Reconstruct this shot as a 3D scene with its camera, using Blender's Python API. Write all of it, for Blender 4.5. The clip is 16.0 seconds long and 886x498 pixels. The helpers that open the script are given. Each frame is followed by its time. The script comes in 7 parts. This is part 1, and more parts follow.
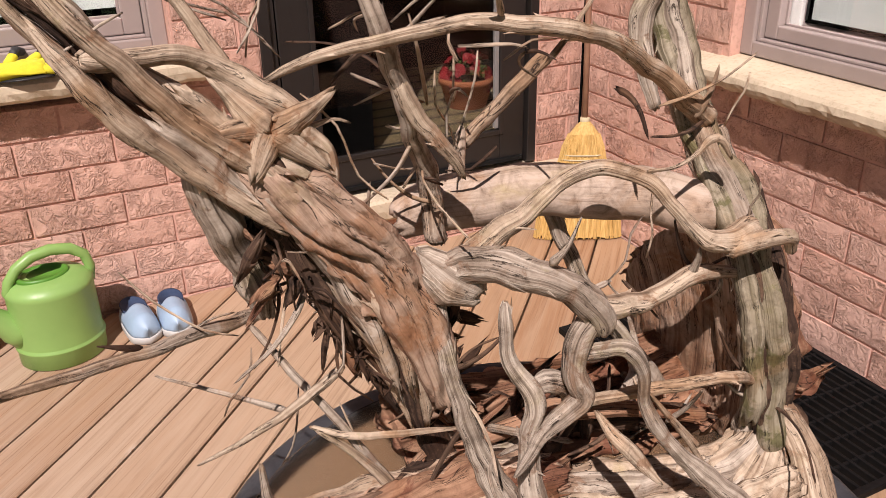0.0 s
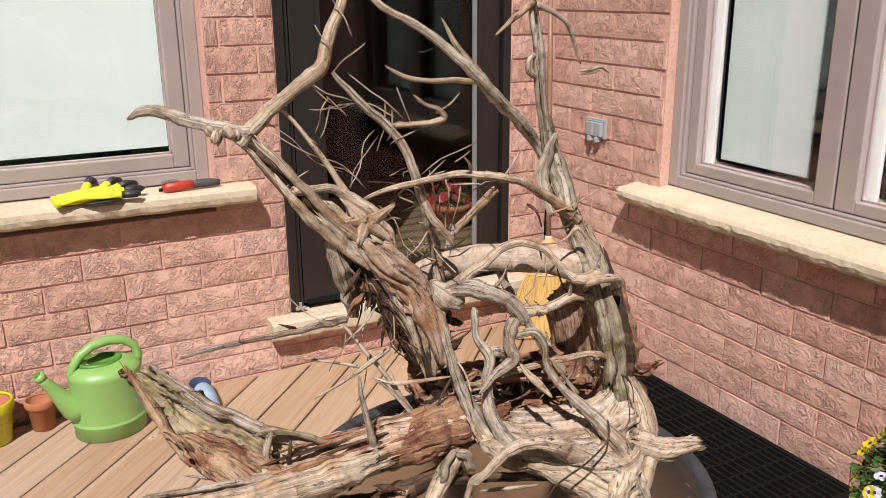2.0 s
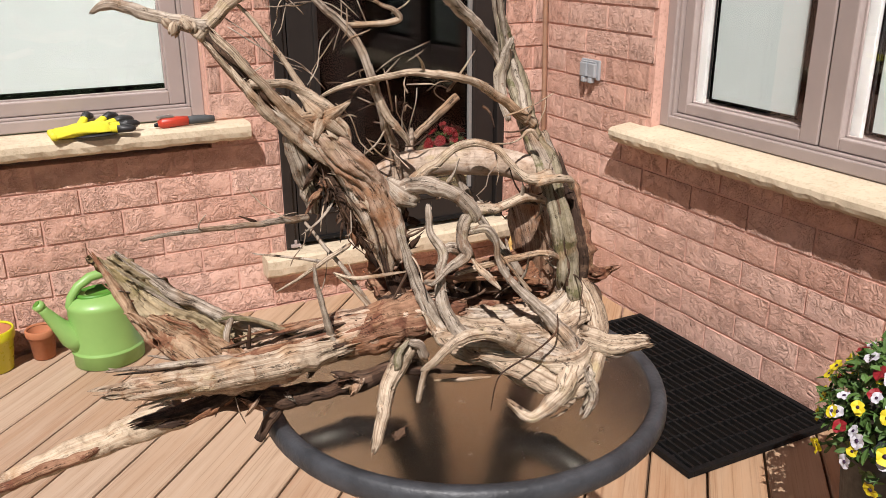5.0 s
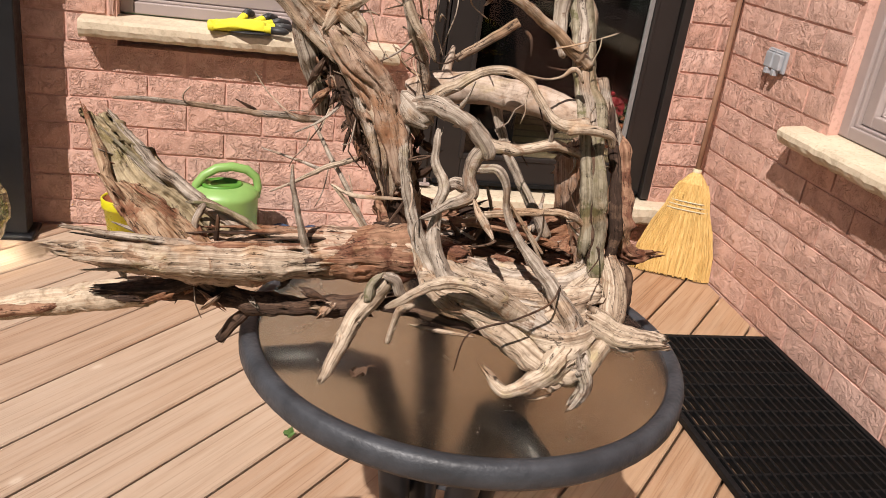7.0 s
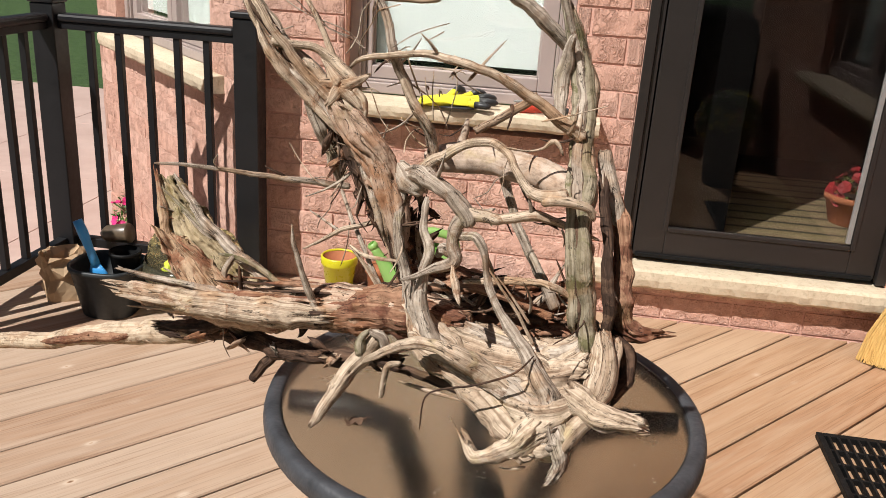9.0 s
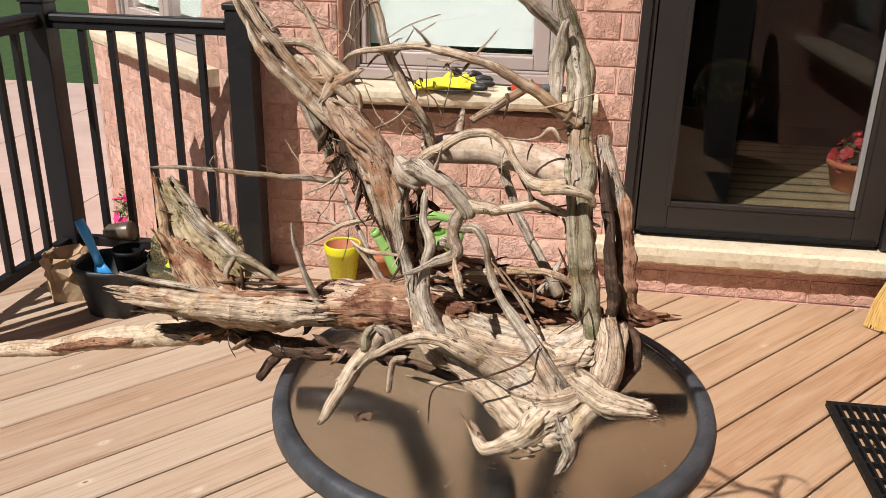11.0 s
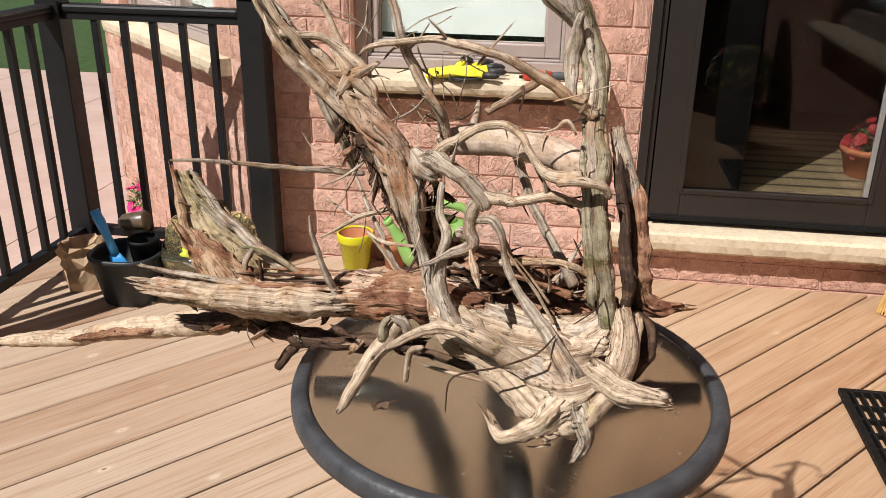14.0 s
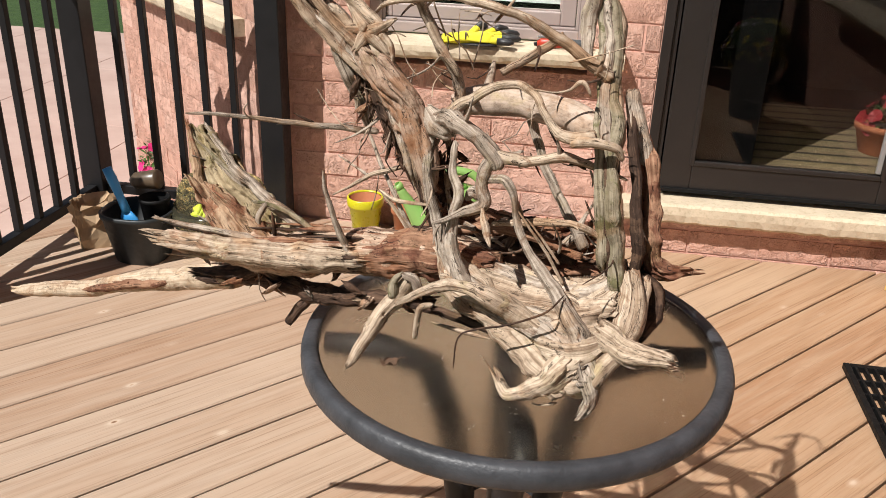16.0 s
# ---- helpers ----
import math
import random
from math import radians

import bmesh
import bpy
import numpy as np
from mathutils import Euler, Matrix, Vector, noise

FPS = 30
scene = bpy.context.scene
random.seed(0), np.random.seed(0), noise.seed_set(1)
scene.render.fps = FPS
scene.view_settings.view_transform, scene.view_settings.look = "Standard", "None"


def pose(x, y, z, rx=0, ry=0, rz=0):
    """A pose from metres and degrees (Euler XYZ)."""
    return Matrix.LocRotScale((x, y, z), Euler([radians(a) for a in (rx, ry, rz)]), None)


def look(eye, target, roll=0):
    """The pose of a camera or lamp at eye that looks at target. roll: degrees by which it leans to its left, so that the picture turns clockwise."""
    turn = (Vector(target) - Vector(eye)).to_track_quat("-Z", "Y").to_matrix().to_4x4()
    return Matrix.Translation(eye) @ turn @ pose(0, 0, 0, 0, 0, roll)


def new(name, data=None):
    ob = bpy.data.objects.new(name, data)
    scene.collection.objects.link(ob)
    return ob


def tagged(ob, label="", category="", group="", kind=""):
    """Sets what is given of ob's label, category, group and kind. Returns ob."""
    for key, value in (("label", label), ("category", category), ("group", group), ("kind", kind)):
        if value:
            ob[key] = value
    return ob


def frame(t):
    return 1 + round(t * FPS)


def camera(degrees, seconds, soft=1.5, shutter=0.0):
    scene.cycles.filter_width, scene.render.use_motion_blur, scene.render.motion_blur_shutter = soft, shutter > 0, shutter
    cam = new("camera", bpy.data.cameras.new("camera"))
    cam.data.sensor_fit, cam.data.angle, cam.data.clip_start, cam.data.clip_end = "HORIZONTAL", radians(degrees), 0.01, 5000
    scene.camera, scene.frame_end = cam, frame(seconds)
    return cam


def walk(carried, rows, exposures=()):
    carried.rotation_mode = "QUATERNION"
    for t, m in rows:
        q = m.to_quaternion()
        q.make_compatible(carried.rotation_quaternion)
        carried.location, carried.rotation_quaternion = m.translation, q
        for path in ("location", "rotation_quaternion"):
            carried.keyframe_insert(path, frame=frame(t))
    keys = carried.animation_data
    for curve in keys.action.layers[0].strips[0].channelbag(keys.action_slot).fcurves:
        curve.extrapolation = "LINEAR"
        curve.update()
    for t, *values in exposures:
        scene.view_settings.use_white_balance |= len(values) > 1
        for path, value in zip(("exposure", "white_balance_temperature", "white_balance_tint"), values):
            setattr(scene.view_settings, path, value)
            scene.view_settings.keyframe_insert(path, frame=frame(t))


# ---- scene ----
EXPOSURES = [(0.0, 0.10, 6750, 21), (1.0, 0.10, 6750, 21), (2.0, 0.19, 6350, 12), (4.0, 0.21, 6350, 12), (7.0, 0.21, 6650, 14), (8.0, 0.27, 6450, 8), (9.0, 0.31, 6420, 9), (12.0, 0.35, 6420, 9), (16.0, 0.31, 6420, 9)]
cam = camera(55.01, 16.0, soft=0.85)
# seconds, eye, yaw to the left, pitch up, roll
ROWS = [
    (0.0, 0.7015, 0.2807, 1.2953, -26.065, -25.477, -1.102),
    (0.5, 0.6669, 0.2638, 1.3130, -29.169, -29.172, -0.392),
    (1.0, 0.6098, 0.1870, 1.3221, -29.858, -23.379, -0.405),
    (1.5, 0.5276, 0.0016, 1.3713, -27.708, -18.136, -0.636),
    (2.0, 0.4441, -0.1858, 1.4219, -27.544, -17.087, -0.486),
    (2.5, 0.4521, -0.1838, 1.4188, -27.775, -16.662, -0.459),
    (3.0, 0.4509, -0.2049, 1.3968, -27.760, -17.503, 0.099),
    (3.5, 0.4732, -0.2231, 1.3739, -28.172, -18.683, 0.382),
    (4.0, 0.4709, -0.2274, 1.3753, -27.295, -19.523, -0.531),
    (6.5, 0.5870, -0.3507, 1.3057, -20.731, -19.929, 5.404),
    (7.0, 0.7280, -0.2557, 1.2945, -14.008, -22.810, 8.120),
    (7.5, 0.8677, -0.2153, 1.3022, -1.994, -24.870, 8.170),
    (8.0, 0.9980, -0.3055, 1.3253, 9.860, -23.906, 5.542),
    (8.5, 1.0846, -0.3109, 1.3151, 8.615, -21.051, 4.772),
    (9.0, 1.0863, -0.3034, 1.3379, 7.444, -20.143, 3.755),
    (11.5, 1.0881, -0.2928, 1.3548, 7.885, -22.114, 0.487),
    (12.0, 1.0860, -0.3040, 1.3598, 7.851, -22.531, -0.067),
    (12.5, 1.0843, -0.3089, 1.3559, 8.046, -22.471, 0.241),
    (13.0, 1.0813, -0.3070, 1.3576, 7.989, -22.459, 0.891),
    (13.5, 1.0795, -0.3059, 1.3594, 8.019, -22.438, 1.013),
    (14.0, 1.0817, -0.3024, 1.3599, 8.406, -22.404, 0.741),
    (14.5, 1.0825, -0.3042, 1.3569, 8.327, -22.808, 1.081),
    (15.0, 1.0878, -0.3144, 1.3536, 8.175, -23.484, 1.399),
    (15.5, 1.0855, -0.3205, 1.3481, 8.603, -24.110, 1.609),
    (16.0, 1.0799, -0.3164, 1.3497, 8.939, -24.421, 1.981),
]
walk(cam, [(t, pose(x, y, z, 90 + pitch, 0, yaw) @ pose(0, 0, 0, 0, 0, roll)) for t, x, y, z, yaw, pitch, roll in ROWS], EXPOSURES)

# ---- world and sun ----
SUN_WAY = Vector((0.490, 0.672, -1.0)).normalized()
SUN_ELEVATION = math.asin(-SUN_WAY.z)
SUN_AZIMUTH = math.atan2(-SUN_WAY.x, -SUN_WAY.y)

world = bpy.data.worlds.new("sky")
scene.world = world
world.use_nodes = True
wn = world.node_tree.nodes
sky = wn.new("ShaderNodeTexSky")
sky.sky_type = "NISHITA"
sky.sun_disc = False
sky.sun_elevation = SUN_ELEVATION
sky.sun_rotation = SUN_AZIMUTH
world.node_tree.links.new(sky.outputs[0], wn["Background"].inputs[0])
wn["Background"].inputs[1].default_value = 0.023

sun_data = bpy.data.lights.new("sun", "SUN")
sun_data.energy = 5.0
sun_data.angle = radians(0.53)
sun_data.color = (1.0, 0.955, 0.90)
sun = new("sun", sun_data)
sun.matrix_world = look((-4, -5.4, 6), Vector((-4, -5.4, 6)) + SUN_WAY)

# ---- materials ----
def shader(name):
    m = bpy.data.materials.new(name)
    m.use_nodes = True
    return m, m.node_tree.nodes, m.node_tree.links, m.node_tree.nodes["Principled BSDF"]


def ramp(nodes, stops):
    r = nodes.new("ShaderNodeValToRGB")
    while len(r.color_ramp.elements) < len(stops):
        r.color_ramp.elements.new(0.5)
    for e, (p, c) in zip(r.color_ramp.elements, stops):
        e.position, e.color = p, (*c, 1) if len(c) == 3 else c
    return r


def mixed(nodes, links, kind, fac, a, b):
    m = nodes.new("ShaderNodeMix")
    m.data_type, m.blend_type = "RGBA", kind
    for slot, v in ((0, fac), (6, a), (7, b)):
        if hasattr(v, "is_output"):
            links.new(v, m.inputs[slot])
        elif slot == 0:
            m.inputs[0].default_value = v
        else:
            m.inputs[slot].default_value = (*v, 1)
    return m.outputs[2]


def noise_tex(nodes, links, vec, scale, detail=4.0, rough=0.55, distort=0.0):
    n = nodes.new("ShaderNodeTexNoise")
    n.inputs["Scale"].default_value = scale
    n.inputs["Detail"].default_value = detail
    n.inputs["Roughness"].default_value = rough
    n.inputs["Distortion"].default_value = distort
    if vec is not None:
        links.new(vec, n.inputs["Vector"])
    return n.outputs[0]


def stretched(nodes, links, vec, scale, rot=(0, 0, 0)):
    mp = nodes.new("ShaderNodeMapping")
    mp.inputs["Scale"].default_value = scale
    mp.inputs["Rotation"].default_value = rot
    links.new(vec, mp.inputs["Vector"])
    return mp.outputs[0]


def bumped(nodes, links, bsdf, height, strength, distance, before=None):
    b = nodes.new("ShaderNodeBump")
    b.inputs["Strength"].default_value = strength
    b.inputs["Distance"].default_value = distance
    links.new(height, b.inputs["Height"])
    if before is not None:
        links.new(before, b.inputs["Normal"])
    links.new(b.outputs[0], bsdf.inputs["Normal"])
    return b.outputs[0]


def coords(nodes, kind="Object"):
    return nodes.new("ShaderNodeTexCoord").outputs[kind]


def shifted(nodes, links, vec, amount=7.0):
    """The same coordinates, moved by a random step for each object."""
    oi = nodes.new("ShaderNodeObjectInfo")
    mul = nodes.new("ShaderNodeVectorMath")
    mul.operation = "SCALE"
    comb = nodes.new("ShaderNodeCombineXYZ")
    for i in range(3):
        links.new(oi.outputs["Random"], comb.inputs[i])
    links.new(comb.outputs[0], mul.inputs[0])
    mul.inputs["Scale"].default_value = amount
    add = nodes.new("ShaderNodeVectorMath")
    links.new(vec, add.inputs[0])
    links.new(mul.outputs[0], add.inputs[1])
    return add.outputs[0], oi.outputs["Random"]


DULL = 0.76  # even scale on these base colours, set to lessen bounced light


def dulled(*colors):
    return [tuple(c * DULL for c in q) for q in colors]


def paint_mat(name, color, rough=0.5, metal=0.0, vary=0.12, scale=9.0, bump=0.0, bump_scale=120.0, spec=0.5):
    """A painted, moulded or coated surface with faint blotches, scuffs and a fine grain."""
    m, n, l, b = shader(name)
    color = tuple(c * DULL for c in color)
    v = coords(n)
    big = noise_tex(n, l, v, scale, 5)
    dark = tuple(c * (1 - vary) for c in color)
    light = tuple(min(1, c * (1 + vary)) for c in color)
    r = ramp(n, [(0.3, dark), (0.7, light)])
    l.new(big, r.inputs[0])
    l.new(r.outputs[0], b.inputs["Base Color"])
    rr = ramp(n, [(0.25, (rough * 0.8,) * 3), (0.75, (min(1, rough * 1.2),) * 3)])
    l.new(noise_tex(n, l, v, scale * 6, 3), rr.inputs[0])
    l.new(rr.outputs[0], b.inputs["Roughness"])
    b.inputs["Metallic"].default_value = metal
    b.inputs["Specular IOR Level"].default_value = spec
    if bump:
        bumped(n, l, b, noise_tex(n, l, v, bump_scale, 3), bump, 0.002)
    return m


def brick_mat():
    m, n, l, b = shader("rock_faced_brick")
    v, rnd = shifted(n, l, coords(n), 9.0)
    tone = ramp(n, [(0.0, (0.565, 0.330, 0.255)), (0.45, (0.625, 0.385, 0.305)), (1.0, (0.675, 0.440, 0.360))])
    l.new(rnd, tone.inputs[0])
    stain = ramp(n, [(0.34, (0.76, 0.73, 0.71)), (0.60, (1.05, 1.04, 1.03))])
    l.new(noise_tex(n, l, v, 22, 6, 0.62), stain.inputs[0])
    col = mixed(n, l, "MULTIPLY", 0.7, tone.outputs[0], stain.outputs[0])
    speck = ramp(n, [(0.56, (0, 0, 0)), (0.72, (0.8, 0.8, 0.8))])
    l.new(noise_tex(n, l, v, 210, 2), speck.inputs[0])
    col = mixed(n, l, "MIX", speck.outputs[0], col, (0.67, 0.45, 0.38))
    # winding creases in the pressed face; their relief shade is tinted into the colour
    wave = noise_tex(n, l, v, 33, 4.0, 0.62, 0.9)
    fold = ramp(n, [(0.37, (1, 1, 1)), (0.46, (0.3, 0.3, 0.3)), (0.495, (0, 0, 0)), (0.535, (0.6, 0.6, 0.6)), (0.62, (0.85, 0.85, 0.85))])
    l.new(wave, fold.inputs[0])
    crease_shade = ramp(n, [(0.0, (0.91, 0.88, 0.86)), (0.5, (1, 1, 1))])
    l.new(fold.outputs[0], crease_shade.inputs[0])
    gate = ramp(n, [(0.38, (0.12, 0.12, 0.12)), (0.53, (1, 1, 1))])
    l.new(noise_tex(n, l, v, 15, 3), gate.inputs[0])
    col = mixed(n, l, "MULTIPLY", gate.outputs[0], col, crease_shade.outputs[0])
    l.new(col, b.inputs["Base Color"])
    b.inputs["Roughness"].default_value = 0.9
    b.inputs["Specular IOR Level"].default_value = 0.2
    first = bumped(n, l, b, mixed(n, l, "MIX", gate.outputs[0], (1, 1, 1), fold.outputs[0]), 0.75, 0.0075)
    lump = bumped(n, l, b, noise_tex(n, l, v, 62, 5, 0.6, 0.8), 0.7, 0.005, first)
    bumped(n, l, b, noise_tex(n, l, v, 380, 2), 0.6, 0.0015, lump)
    return m


def stone_mat(name, light, dark, bump=0.6):
    m, n, l, b = shader(name)
    light, dark = dulled(light, dark)
    v = coords(n)
    r = ramp(n, [(0.3, dark), (0.7, light)])
    l.new(noise_tex(n, l, v, 7, 7, 0.6), r.inputs[0])
    pit = ramp(n, [(0.3, (0.7, 0.68, 0.64)), (0.5, (1, 1, 1))])
    l.new(noise_tex(n, l, v, 70, 4, 0.6), pit.inputs[0])
    l.new(mixed(n, l, "MULTIPLY", 0.7, r.outputs[0], pit.outputs[0]), b.inputs["Base Color"])
    b.inputs["Roughness"].default_value = 0.88
    b.inputs["Specular IOR Level"].default_value = 0.25
    first = bumped(n, l, b, noise_tex(n, l, v, 30, 5, 0.6), bump, 0.006)
    bumped(n, l, b, noise_tex(n, l, v, 300, 3), 0.35, 0.001, first)
    return m


def board_mat():
    """Worn, stained deck boards: grain along local x, knots, pale wear."""
    m, n, l, b = shader("deck_wood")
    v, rnd = shifted(n, l, coords(n), 11.0)
    tone = ramp(n, [(0.0, (0.335, 0.200, 0.125)), (0.5, (0.395, 0.268, 0.182)), (1.0, (0.455, 0.342, 0.256))])
    l.new(rnd, tone.inputs[0])
    long_v = stretched(n, l, v, (1.4, 26, 26))
    grain = ramp(n, [(0.36, (0.62, 0.52, 0.44)), (0.50, (1, 1, 1)), (0.70, (1.10, 1.09, 1.08))])
    l.new(noise_tex(n, l, long_v, 2.4, 7, 0.6, 0.7), grain.inputs[0])
    col = mixed(n, l, "MULTIPLY", 0.35, tone.outputs[0], grain.outputs[0])
    line = ramp(n, [(0.34, (0.50, 0.43, 0.36)), (0.45, (1, 1, 1))])
    l.new(noise_tex(n, l, stretched(n, l, v, (1.6, 210, 210)), 1.0, 4, 0.55, 0.3), line.inputs[0])
    col = mixed(n, l, "MULTIPLY", 0.55, col, line.outputs[0])
    wear = ramp(n, [(0.38, (0, 0, 0)), (0.70, (0.55, 0.55, 0.55))])
    l.new(noise_tex(n, l, stretched(n, l, v, (1.1, 15, 15)), 2.2, 6, 0.6, 0.5), wear.inputs[0])
    col = mixed(n, l, "MIX", wear.outputs[0], col, (0.49, 0.385, 0.30))
    # colour shifts to a darker orange as world x rises from 0.1 to 1.7
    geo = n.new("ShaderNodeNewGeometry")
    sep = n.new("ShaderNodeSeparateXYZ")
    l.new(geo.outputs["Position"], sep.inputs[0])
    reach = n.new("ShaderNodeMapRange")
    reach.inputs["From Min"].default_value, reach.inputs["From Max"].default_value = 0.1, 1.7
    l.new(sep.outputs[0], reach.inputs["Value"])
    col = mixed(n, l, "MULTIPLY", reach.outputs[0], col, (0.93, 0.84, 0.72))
    vor = n.new("ShaderNodeTexVoronoi")
    vor.inputs["Scale"].default_value = 1.0
    vor.inputs["Randomness"].default_value = 1.0
    l.new(stretched(n, l, v, (3.6, 6.5, 1)), vor.inputs["Vector"])
    knot = ramp(n, [(0.024, (0.7, 0.7, 0.7)), (0.050, (0.5, 0.5, 0.5)), (0.075, (0.15, 0.15, 0.15)), (0.115, (0, 0, 0))])
    l.new(vor.outputs["Distance"], knot.inputs[0])
    col = mixed(n, l, "MIX", knot.outputs[0], col, (0.62, 0.51, 0.405))
    heart = ramp(n, [(0.014, (0.25, 0.13, 0.07)), (0.026, (0.7, 0.56, 0.44)), (0.036, (1, 1, 1))])
    l.new(vor.outputs["Distance"], heart.inputs[0])
    col = mixed(n, l, "MULTIPLY", 0.9, col, heart.outputs[0])
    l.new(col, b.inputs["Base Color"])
    b.inputs["Roughness"].default_value = 0.72
    b.inputs["Specular IOR Level"].default_value = 0.3
    first = bumped(n, l, b, noise_tex(n, l, long_v, 4.0, 5, 0.6, 0.4), 0.35, 0.002)
    bumped(n, l, b, noise_tex(n, l, v, 160, 3), 0.2, 0.001, first)
    return m


def drift_mat(name, pale, mid, deep, blotch, blotch_at=0.55, depth=0.9, crack=0.95, lichen=(0.84, 0.84, 0.66)):
    """Weathered wood; the grain follows the limb, whose UV is metres round and metres along."""
    m, n, l, b = shader(name)
    pale, mid, deep, blotch = dulled(pale, mid, deep, blotch)
    uv = coords(n, "UV")
    v, rnd = shifted(n, l, uv, 5.0)
    ob = coords(n, "Object")
    fine = noise_tex(n, l, stretched(n, l, v, (560, 11, 1)), 1.0, 5, 0.58, 0.4)
    wide = noise_tex(n, l, stretched(n, l, v, (210, 4.5, 1)), 1.0, 5, 0.52, 0.7)
    streak = ramp(n, [(0.24, deep), (0.40, mid), (0.60, pale)])
    l.new(wide, streak.inputs[0])
    hair = ramp(n, [(0.33, (0.40, 0.35, 0.30)), (0.45, (1, 1, 1)), (0.72, (1.10, 1.10, 1.10))])
    l.new(fine, hair.inputs[0])
    col = mixed(n, l, "MULTIPLY", 0.35, streak.outputs[0], hair.outputs[0])
    # patches where the outer layer has worn away
    spot = ramp(n, [(blotch_at, (0, 0, 0)), (blotch_at + 0.05, (0.85, 0.85, 0.85))])
    l.new(noise_tex(n, l, ob, 24, 7, 0.7, 0.5), spot.inputs[0])
    col = mixed(n, l, "MIX", spot.outputs[0], col, mixed(n, l, "MULTIPLY", 0.8, blotch, hair.outputs[0]))
    tone = ramp(n, [(0.32, (0.40, 0.355, 0.315)), (0.43, (0.80, 0.78, 0.76)), (0.56, (1.08, 1.08, 1.08))])
    l.new(noise_tex(n, l, ob, 70, 7, 0.72, 0.6), tone.inputs[0])
    col = mixed(n, l, "MULTIPLY", 0.85, col, tone.outputs[0])
    # broad drifts of lichen green, silver grey and warm brown
    drifts = ramp(n, [(0.30, lichen), (0.41, (1, 1, 1)), (0.52, (0.99, 1.0, 1.02)), (0.63, (0.80, 0.66, 0.54))])
    l.new(noise_tex(n, l, ob, 13, 5, 0.62, 0.8), drifts.inputs[0])
    col = mixed(n, l, "MULTIPLY", 0.9, col, drifts.outputs[0])
    crust = ramp(n, [(0.63, (0, 0, 0)), (0.70, (0.7, 0.7, 0.7))])
    l.new(noise_tex(n, l, ob, 95, 5, 0.7, 0.3), crust.inputs[0])
    col = mixed(n, l, "MIX", crust.outputs[0], col, tuple(c * q * 0.8 for c, q in zip(pale, lichen)))
    # narrow splits along the grain, and short broken ones
    lines = ramp(n, [(0.478, (1, 1, 1)), (0.494, (0.06, 0.045, 0.035)), (0.504, (0.06, 0.045, 0.035)), (0.520, (1, 1, 1))])
    l.new(noise_tex(n, l, stretched(n, l, v, (80, 9, 1)), 1.0, 5, 0.6, 2.2), lines.inputs[0])
    gate = ramp(n, [(0.47, (0, 0, 0)), (0.55, (crack, crack, crack))])
    l.new(noise_tex(n, l, stretched(n, l, v, (60, 30, 1)), 1.0, 2), gate.inputs[0])
    col = mixed(n, l, "MULTIPLY", gate.outputs[0], col, lines.outputs[0])
    pits = ramp(n, [(0.20, (0.08, 0.055, 0.04)), (0.27, (1, 1, 1))])
    l.new(noise_tex(n, l, stretched(n, l, v, (300, 22, 1)), 1.0, 4, 0.6), pits.inputs[0])
    col = mixed(n, l, "MULTIPLY", 0.9, col, pits.outputs[0])
    l.new(col, b.inputs["Base Color"])
    b.inputs["Roughness"].default_value = 0.82
    b.inputs["Specular IOR Level"].default_value = 0.3
    first = bumped(n, l, b, wide, depth * 0.7, 0.0035)
    second = bumped(n, l, b, pits.outputs[0], depth * 0.6, 0.003, first)
    third = bumped(n, l, b, fine, depth * 0.6, 0.0018, second)
    bumped(n, l, b, noise_tex(n, l, ob, 420, 4, 0.7), depth * 0.5, 0.0015, third)
    return m


def glass_mat(name, tint, rough, clear):
    """A pane: a share of clear passage and the gloss of glass over it."""
    m, n, l, b = shader(name)
    b.inputs["Base Color"].default_value = (*tint, 1)
    b.inputs["Roughness"].default_value = rough
    b.inputs["IOR"].default_value = 1.5
    b.inputs["Transmission Weight"].default_value = clear
    return m


BRICK = brick_mat()
MORTAR = stone_mat("mortar", (0.86, 0.53, 0.43), (0.76, 0.44, 0.35), 0.5)
SILL = stone_mat("cream_limestone", (0.82, 0.69, 0.51), (0.66, 0.545, 0.395), 0.6)
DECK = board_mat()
JOIST = paint_mat("joist_wood", (0.10, 0.055, 0.03), 0.85)
TAUPE = paint_mat("taupe_frame", (0.45, 0.368, 0.342), 0.42, vary=0.05)
DOOR = paint_mat("brown_door", (0.023, 0.019, 0.0175), 0.38, vary=0.08)
STRIP = paint_mat("grey_white_strip", (0.26, 0.25, 0.24), 0.55, vary=0.08)
WHITE = paint_mat("white_vinyl", (0.72, 0.71, 0.68), 0.45, vary=0.04)
BLIND = paint_mat("pale_blind", (0.47, 0.52, 0.495), 0.6, vary=0.05, scale=2.0)
BLACK = paint_mat("black_rail", (0.010, 0.010, 0.012), 0.45, vary=0.15, spec=0.4)
RUBBER = paint_mat("black_rubber", (0.004, 0.004, 0.0045), 0.62, vary=0.3, bump=0.4, spec=0.25)
RIM = paint_mat("charcoal_rim", (0.060, 0.062, 0.070), 0.5, metal=0.1, vary=0.35, scale=26, bump=0.45, bump_scale=130)
GREY = drift_mat("weathered_grey_wood", (0.73, 0.615, 0.50), (0.40, 0.312, 0.24), (0.085, 0.055, 0.038), (0.33, 0.205, 0.135), 0.57)
SHEATH = drift_mat("brown_fibrous_bark", (0.60, 0.425, 0.31), (0.36, 0.215, 0.145), (0.11, 0.055, 0.036), (0.48, 0.27, 0.16), 0.52)
PALE = drift_mat("bleached_wood", (0.77, 0.61, 0.455), (0.47, 0.335, 0.23), (0.12, 0.075, 0.048), (0.42, 0.245, 0.145), 0.58, 0.9)
